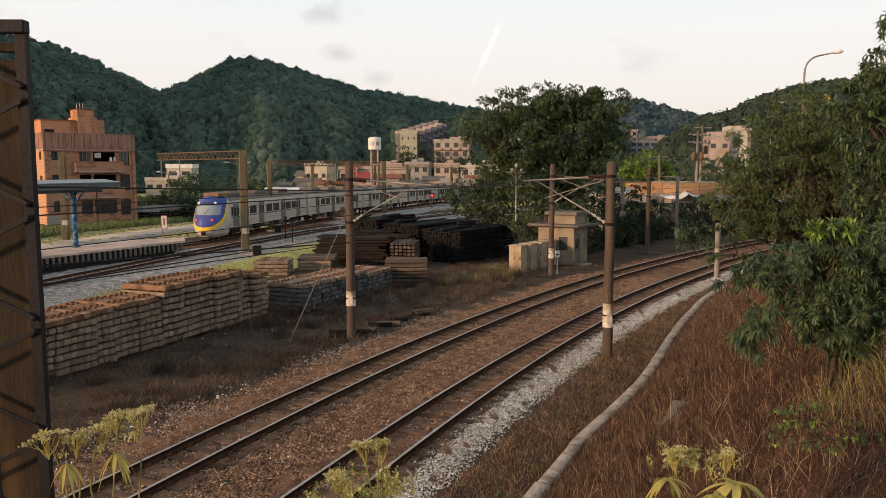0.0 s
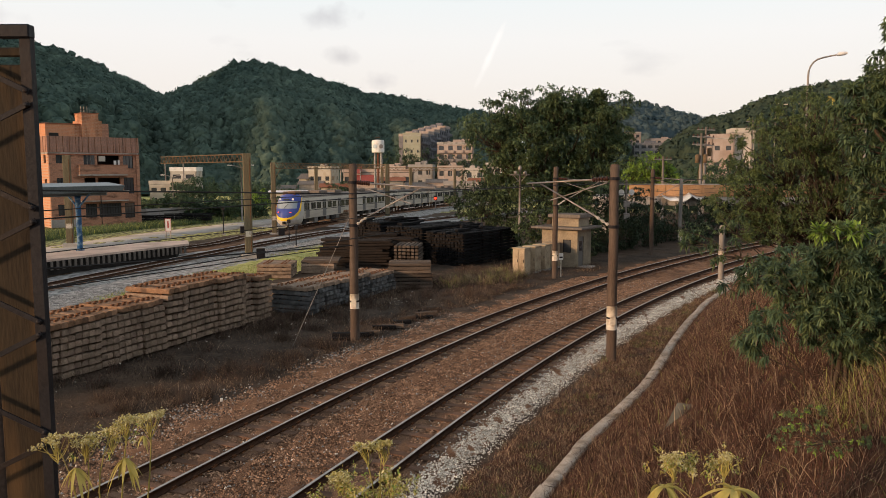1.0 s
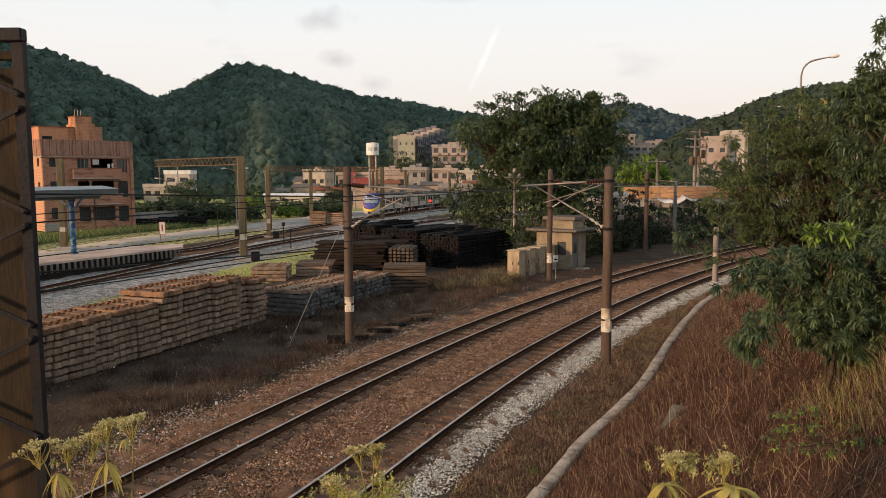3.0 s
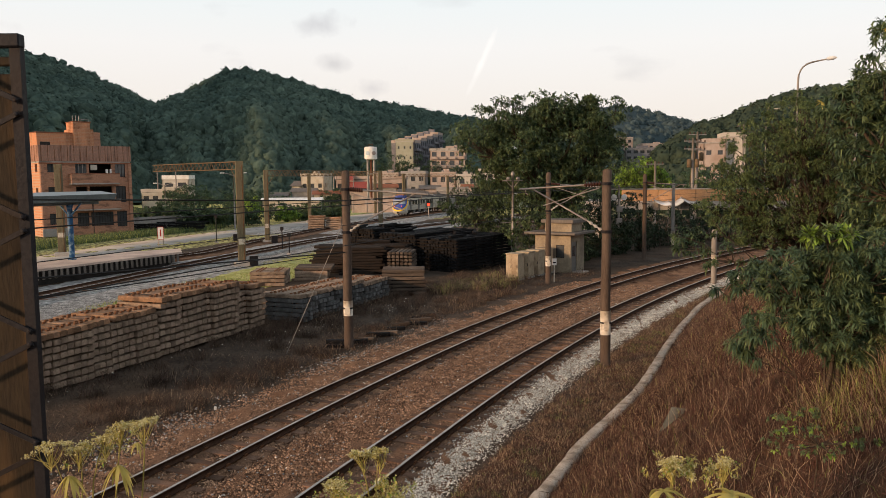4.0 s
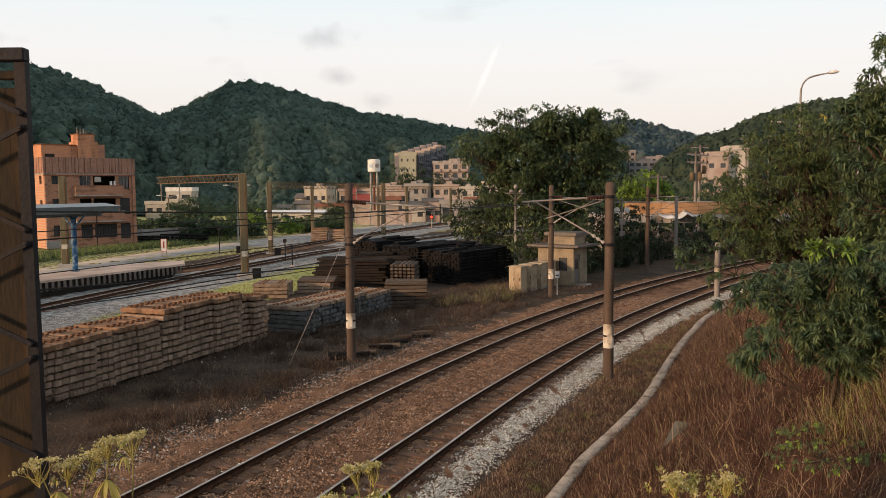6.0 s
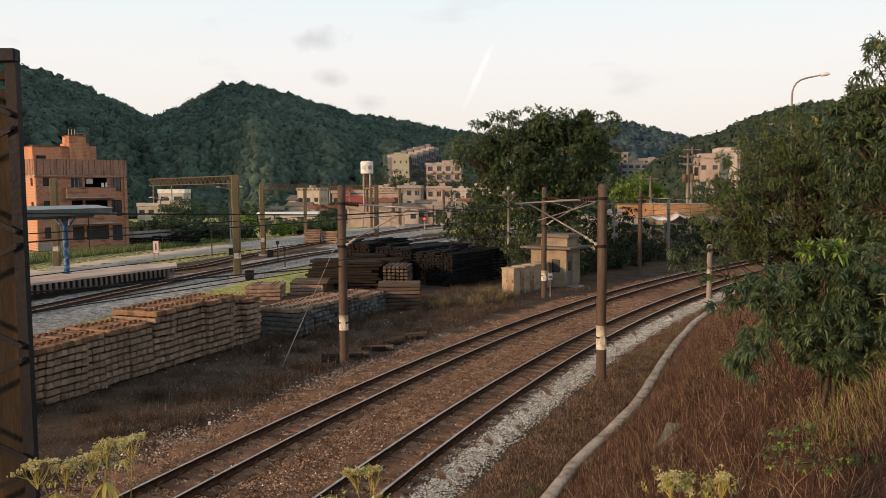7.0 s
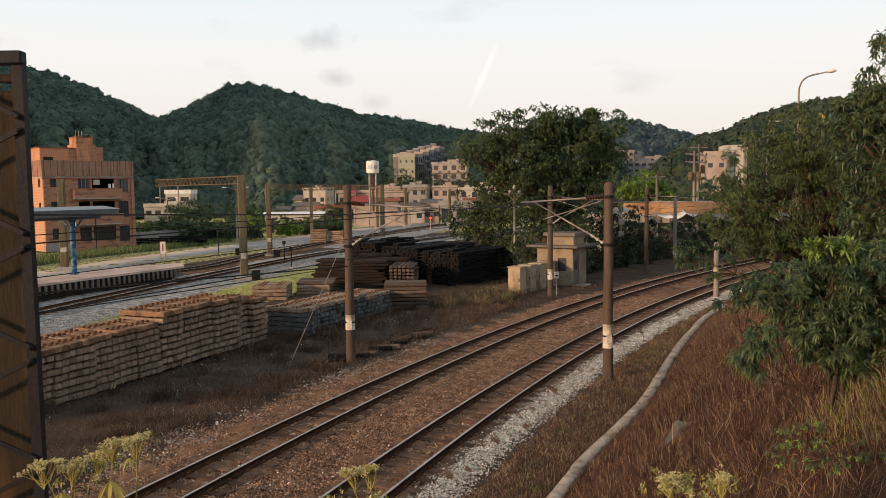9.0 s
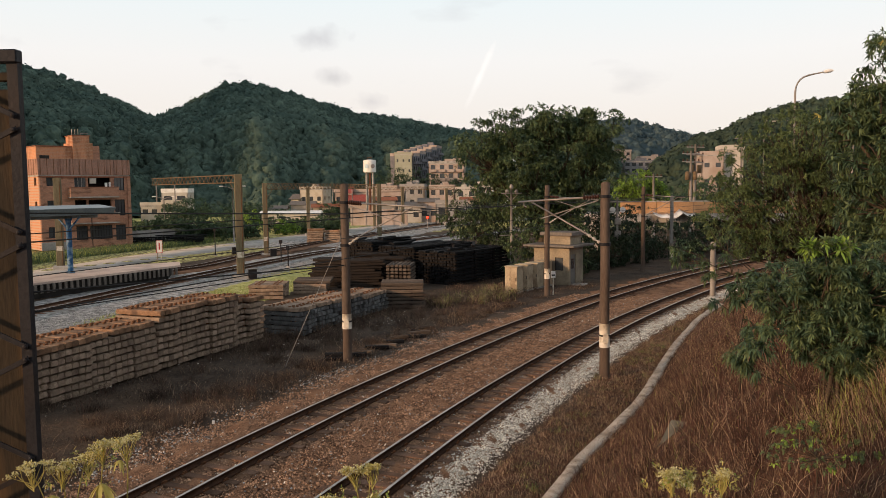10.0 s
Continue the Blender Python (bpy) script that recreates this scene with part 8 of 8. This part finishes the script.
    blades("kerb_grass", "russet grass hanging over the kerb's edges", x[ok], y[ok], 0.10 + 0.20 * rng.random(ok.sum()) ** 1.3, 0.0036, ["dry_grass", "dead_grass", "straw"], [0.65, 0.15, 0.20], 2.2)
    # bleached tufts along the edge of the ballast
    n, k = 260, 60
    cx, cy, r, a = on_ring(n, 160, 147, 158.7, 160.6)
    x, y = np.repeat(cx, k) + 0.13 * rng.normal(size=n * k), np.repeat(cy, k) + 0.13 * rng.normal(size=n * k)
    tall = np.repeat(0.12 + 0.26 * rng.random(n) ** 1.5, k) * (0.5 + 0.7 * rng.random(n * k))
    blades("bleached_grass", "bleached tufts of dead grass at the ballast edge", x, y, tall, 0.0045, ["dead_grass", "straw", "dry_grass"], [0.55, 0.30, 0.15], 1.6)
    x, y, r, a = on_ring(120000, 164, 143, 158.6, 166.5)
    tuft = np.sin(x * 1.1 + 2 * np.sin(y * 0.7)) * np.sin(y * 1.3 + x * 0.5)
    ok = (rng.random(len(x)) < 0.45 + 0.5 * tuft) & (y > 8)
    x, y, t = x[ok], y[ok], tuft[ok]
    blades("dead_grass", "dead grey-brown undergrowth beside the tracks", x, y, (0.06 + 0.24 * rng.random(len(x)) ** 1.5) * (1 + 0.6 * t), 0.0045, ["dead_grass", "dry_grass", "straw"], [0.80, 0.09, 0.11], 2.2)
    n = 260
    x, y, r, a = on_ring(n, 163, 146, 158.9, 165.5)
    k = 110
    x, y = np.repeat(x, k) + 0.16 * rng.normal(size=n * k), np.repeat(y, k) + 0.16 * rng.normal(size=n * k)
    tall = np.repeat(0.25 + 0.3 * rng.random(n), k)
    blades("dead_weeds", "tufts of tall dead brown weeds", x, y, tall * (0.4 + 0.8 * rng.random(n * k)), 0.004, ["dead_grass", "dry_grass"], [0.85, 0.15], 1.6)
    k = 16000
    y = 37 + 38 * rng.random(k)
    x = 1.62e-3 * y * y + 0.0718 * y - 27.2 + 4.2 + 6.0 * rng.random(k)
    blades("turf", "green turf beside the yard track", x, y, 0.05 + 0.08 * rng.random(k), 0.012, ["green_grass", "straw"], [0.9, 0.1], 0.7)
    y = 66 + 40 * rng.random(k)
    x = -40 + 0.2 * (y - 66) + 5.5 * rng.random(k) - 3
    blades("tall_grass", "tall green grass along the far side of the yard road", x, y, 0.25 + 0.5 * rng.random(k), 0.02, ["leaf_mid", "leaf_dark", "green_grass"], [0.5, 0.2, 0.3], 0.6)
    # yellowed tall grass at the foot of the bank bush
    k = 7000
    x, y = 4.0 + 1.9 * rng.random(k), 7.0 + 1.5 * rng.random(k)
    tuft = np.sin(x * 5 + y * 2) * np.sin(y * 6)
    q = rng.random(k) < 0.55 + 0.5 * tuft
    x, y = x[q], y[q]
    blades("pale_grass", "tall yellowed grass at the foot of a bush", x, y, 0.12 + 0.3 * rng.random(len(x)) ** 1.6, 0.003, ["straw", "green_grass", "dry_grass"], [0.40, 0.32, 0.28], 1.5)
    # clumps near the hut
    k = 2600
    c = rng.integers(0, 7, k)
    x, y = np.array([3.3, 1.0, 2.2, 3.6, 4.2, 0.2, 2.8])[c] + 0.3 * rng.normal(size=k), np.array([46.8, 43.5, 42.6, 43.4, 45.0, 41.8, 45.2])[c] + 0.3 * rng.normal(size=k)
    blades("tall_dead_grass", "tall bleached grass clump beside the cabinets", x, y, 0.25 + 0.5 * rng.random(k), 0.008, ["straw", "dead_grass", "green_grass"], [0.35, 0.45, 0.2], 2.0)


grass()


def slab():
    across, up = Vector((0.77, -0.64, 0.0)).normalized(), Vector((0.54, 0.65, 0.54)).normalized()
    turn = Matrix((across, up.cross(across), up)).transposed().to_4x4()
    t = thing("concrete_slab", "broken grey concrete slab standing in the dry grass", "slab", Matrix.Translation((3.96, 13.48, 1.80)) @ turn @ Matrix.Scale(1.12, 4))
    part("body", Geo().add([(0.0, -0.022, -0.3), (0.26, -0.026, -0.3), (0.26, 0.026, -0.3), (0.0, 0.022, -0.3), (0.01, -0.022, 0.50), (0.27, -0.018, 0.53), (0.27, 0.026, 0.53), (0.01, 0.022, 0.50)],
                           [(0, 3, 2, 1), (4, 5, 6, 7), (0, 1, 5, 4), (1, 2, 6, 5), (2, 3, 7, 6), (3, 0, 4, 7)]).mesh("body", "slab"), t)


slab()


# ---- lattice column close to the camera ----
def lattice_column():
    t = thing("lattice_column", "dark riveted steel lattice column with a rusty board behind", "lattice column", pose(-1.385, 2.60, 0))
    top, bot, W = 6.86, 4.2, 0.34
    ang = [(0, 0), (-0.036, 0), (-0.036, 0.005), (-0.005, 0.005), (-0.005, 0.03), (0, 0.03)]
    part("angle_leg", Geo().prism(ang, bot, top).mesh("angle_leg", "dark_steel"), t)
    part("angle_leg", Geo().prism([(-W - a, b) for a, b in ang][::-1], bot, top).mesh("angle_leg", "dark_steel"), t)
    z, k = bot + 0.12, 0
    while z < top - 0.15:
        a, b = (-0.018, -0.008, z), (-W + 0.018, -0.008, z + 0.15)
        if k % 2:
            a, b = (-W + 0.018, -0.008, z), (-0.018, -0.008, z + 0.15)
        d = Vector(b) - Vector(a)
        tilt = math.degrees(math.atan2(d.z, d.x))
        part("lacing_bar", Geo().cbox(-0.01, d.length + 0.01, -0.003, 0.003, -0.009, 0.009, 0.001, m=pose(*a, 0, -tilt, 0)).mesh("lacing_bar", "dark_steel"), t)
        for e in (a, b):
            part("rivet", Geo().lathe([(0.008, 0), (0.007, 0.004), (0.003, 0.006)], 8, m=pose(e[0], -0.012, e[2], 90, 0, 0)).mesh("rivet", "dark_steel"), t)
        z += 0.1955
        k += 1
    part("cap_bar", Geo().cbox(-W - 0.01, 0.004, -0.012, 0.03, top - 0.02, top + 0.024, 0.004).mesh("cap_bar", "dark_steel"), t)
    part("cross_bar", Geo().cbox(-W, -0.05, 0.035, 0.06, top - 0.075, top - 0.045, 0.004).mesh("cross_bar", "board"), t)
    part("board", Geo().cbox(-0.20, -0.045, 0.05, 0.07, bot, top - 0.10, 0.004).mesh("board", "board"), t, "rain-streaked rusty brown board")
    # added dark sheet that stands for the shadow inside the column
    part("back_sheet", Geo().cbox(-0.7, -0.10, 0.10, 0.12, bot, top - 0.3, 0.004).mesh("back_sheet", "dark_steel"), t)


lattice_column()


# ---- flowering weeds at the camera's feet ----
def long_leaf(root, way, length, width, droop):
    """A lance-shaped leaf that arches over, with a raised rim on both sides of its midrib."""
    way = Vector(way).normalized()
    side = way.cross(Vector((0, 0, 1)))
    side = side.normalized() if side.length > 0.05 else Vector((1, 0, 0))
    n, v, f = 7, [], []
    for i in range(n):
        u = i / (n - 1)
        c = Vector(root) + way * length * u - Vector((0, 0, droop * length * u * u))
        w = width * (math.sin(math.pi * min(1, u * 0.92 + 0.06)) ** 0.8)
        v += [c - side * w + Vector((0, 0, w * 0.35)), c, c + side * w + Vector((0, 0, w * 0.35))]
        if i:
            k = 3 * (i - 1)
            f += [(k, k + 1, k + 4, k + 3), (k + 1, k + 2, k + 5, k + 4)]
    return Geo().add(v, f)


def weed(name, label, foot, heads, drops, sprigs):
    """Slim arching stems with feathery pale flower plumes, fine foliage and hanging yellow leaves."""
    t = thing(name, label, "plant", pose(*foot), group="yellow flowering weeds on the bank")
    f = Vector(foot)
    for h in heads:
        p = Vector(h[:3]) - f
        g = Geo()
        base = Vector((p.x * 0.25, p.y * 0.25, 0))
        mid = base.lerp(p, 0.7) + Vector((rng.normal(0, 0.03), 0, 0.0))
        limb(g, base, mid, 0.0055, 0.0035, 0.03)
        limb(g, mid, p, 0.0035, 0.0018, 0.03)
        C = []
        node = mid.lerp(p, 0.8)
        for i in range(15):
            a, q = i * 2.4 + rng.normal(0, 0.4), math.sqrt((i + 0.5) / 15) * (0.75 + 0.5 * rng.random())
            e = p + Vector((math.cos(a) * h[3] * 1.3 * q, math.sin(a) * h[3] * q, 0.008 + 0.25 * h[3] * math.cos(a) * q - 0.2 * h[3] * q * q + 0.006 * rng.normal()))
            limb(g, node.lerp(p, 0.35 * rng.random()), e, 0.0014, 0.0007, 0.006, 3)
            C += [e + Vector((0.006 * rng.normal(), 0.006 * rng.normal(), 0.003 * rng.normal())) for _ in range(40)]
        part("stem", g.mesh("stem", "leaf_yellow", smooth=True), t)
        k = len(C)
        C = np.array([c[:] for c in C])
        w = unit(rng.normal(size=(k, 3)) + [0, 0, 0.9])
        part("flower_plume", leaf_mesh("flower_plume", C, w, 0.0070, 0.0026, ["petal", "leaf_yellow"], rng.choice(2, k, p=[0.6, 0.4])), t, "feathery plume of pale yellow florets").color = (1, 1, 1, 1)
    for d in drops:
        p = Vector(d[:3]) - f
        for i in range(11):
            a = i * 2.4 + 9 * d[3]
            g = long_leaf(p, (math.cos(a), math.sin(a) * 0.7, d[4] + 0.3 * rng.random()), d[3] * (0.55 + 0.5 * rng.random()), d[3] * (0.07 + 0.05 * rng.random()), 0.5 + 1.0 * rng.random())
            part("hanging_leaf", g.mesh("hanging_leaf", "leaf_yellow", smooth=True), t, "limp yellow-green hanging leaf")
    for s in sprigs:
        c = np.array(s[:3]) - np.array(foot)
        n = int(s[4])
        C = c + rng.normal(size=(n, 3)) * np.array([s[3], s[3] * 0.6, s[3] * 0.45])
        b, w, L, W = sprays(C, unit(rng.normal(size=(n, 3)) + [0, 0, 0.7]), 26, 0.045, 0.013, 0.0026, 0.8, 0.0)
        part("foliage", leaf_mesh("foliage", b, w, L, W, ["leaf_yellow", "leaf_bright", "petal"], rng.choice(3, len(b), p=[0.62, 0.18, 0.20])), t, "feathery yellow-green foliage")
    return t


WEEDS = []
for nm, lb, foot, heads, drops, sprigs in (
    ("yellow_weed", "yellow flowering weed with limp leaves beside the lattice column", (-1.15, 2.4, 4.3), [(-1.285, 2.4, 5.53, 0.05), (-1.19, 2.42, 5.52, 0.035), (-1.12, 2.44, 5.55, 0.035), (-1.045, 2.4, 5.60, 0.026), (-0.97, 2.4, 5.615, 0.036)],
     [(-1.21, 2.38, 5.45, 0.06, -0.5), (-1.05, 2.38, 5.485, 0.066, -0.5), (-0.99, 2.38, 5.56, 0.03, -0.4)], [(-1.16, 2.45, 5.50, 0.035, 10), (-1.1, 2.5, 5.53, 0.025, 6)]),
    ("yellow_weed", "bright yellow-green flowering weed on the bank edge", (-0.22, 2.3, 4.4), [(-0.275, 2.4, 5.505, 0.028), (-0.215, 2.4, 5.51, 0.02), (-0.36, 2.4, 5.40, 0.03)], [(-0.2, 2.35, 5.33, 0.05, 0.0)], [(-0.31, 2.4, 5.355, 0.045, 34), (-0.2, 2.4, 5.37, 0.04, 32), (-0.4, 2.35, 5.34, 0.03, 12)]),
    ("yellow_weed", "leafy yellow-green flowering weed in the dry grass", (0.85, 2.4, 4.2), [(0.74, 2.4, 5.47, 0.026), (0.91, 2.4, 5.465, 0.02)], [(0.92, 2.35, 5.39, 0.13, 0.1), (0.70, 2.35, 5.40, 0.09, 0.0), (0.84, 2.3, 5.37, 0.10, 0.0)], [(0.77, 2.45, 5.435, 0.045, 26), (0.89, 2.45, 5.43, 0.04, 18)])):
    w = weed(nm, lb, foot, heads, drops, sprigs)
    WEEDS.append((w, pose(*foot)))


# ---- what moves ----
def motions():
    # the train draws away from the platform
    for i, car in enumerate(CARS):
        rows = []
        for k in range(0, 41):
            t = k * 0.25
            s = S_START + 18.8 * t + i * PITCH
            a, b = on_line(s + CAR / 2 - BOGIE / 2), on_line(s + CAR / 2 + BOGIE / 2)
            d = (b - a).normalized()
            turn = Matrix.Rotation(math.atan2(d.y, d.x), 4, "Z") @ Matrix.Rotation(-math.asin(d.z), 4, "Y")
            rows.append((t, Matrix.Translation((a + b) / 2 - d * (CAR / 2)) @ turn))
        walk(car, rows)
    # weeds nod in the breeze
    for i, (w, m) in enumerate(WEEDS):
        walk(w, [(k * 0.5, m @ pose(0, 0, 0, 0.7 * math.sin(k * 1.3 + i * 2), 0.9 * math.sin(k * 0.9 + i), 0)) for k in range(21)])


motions()
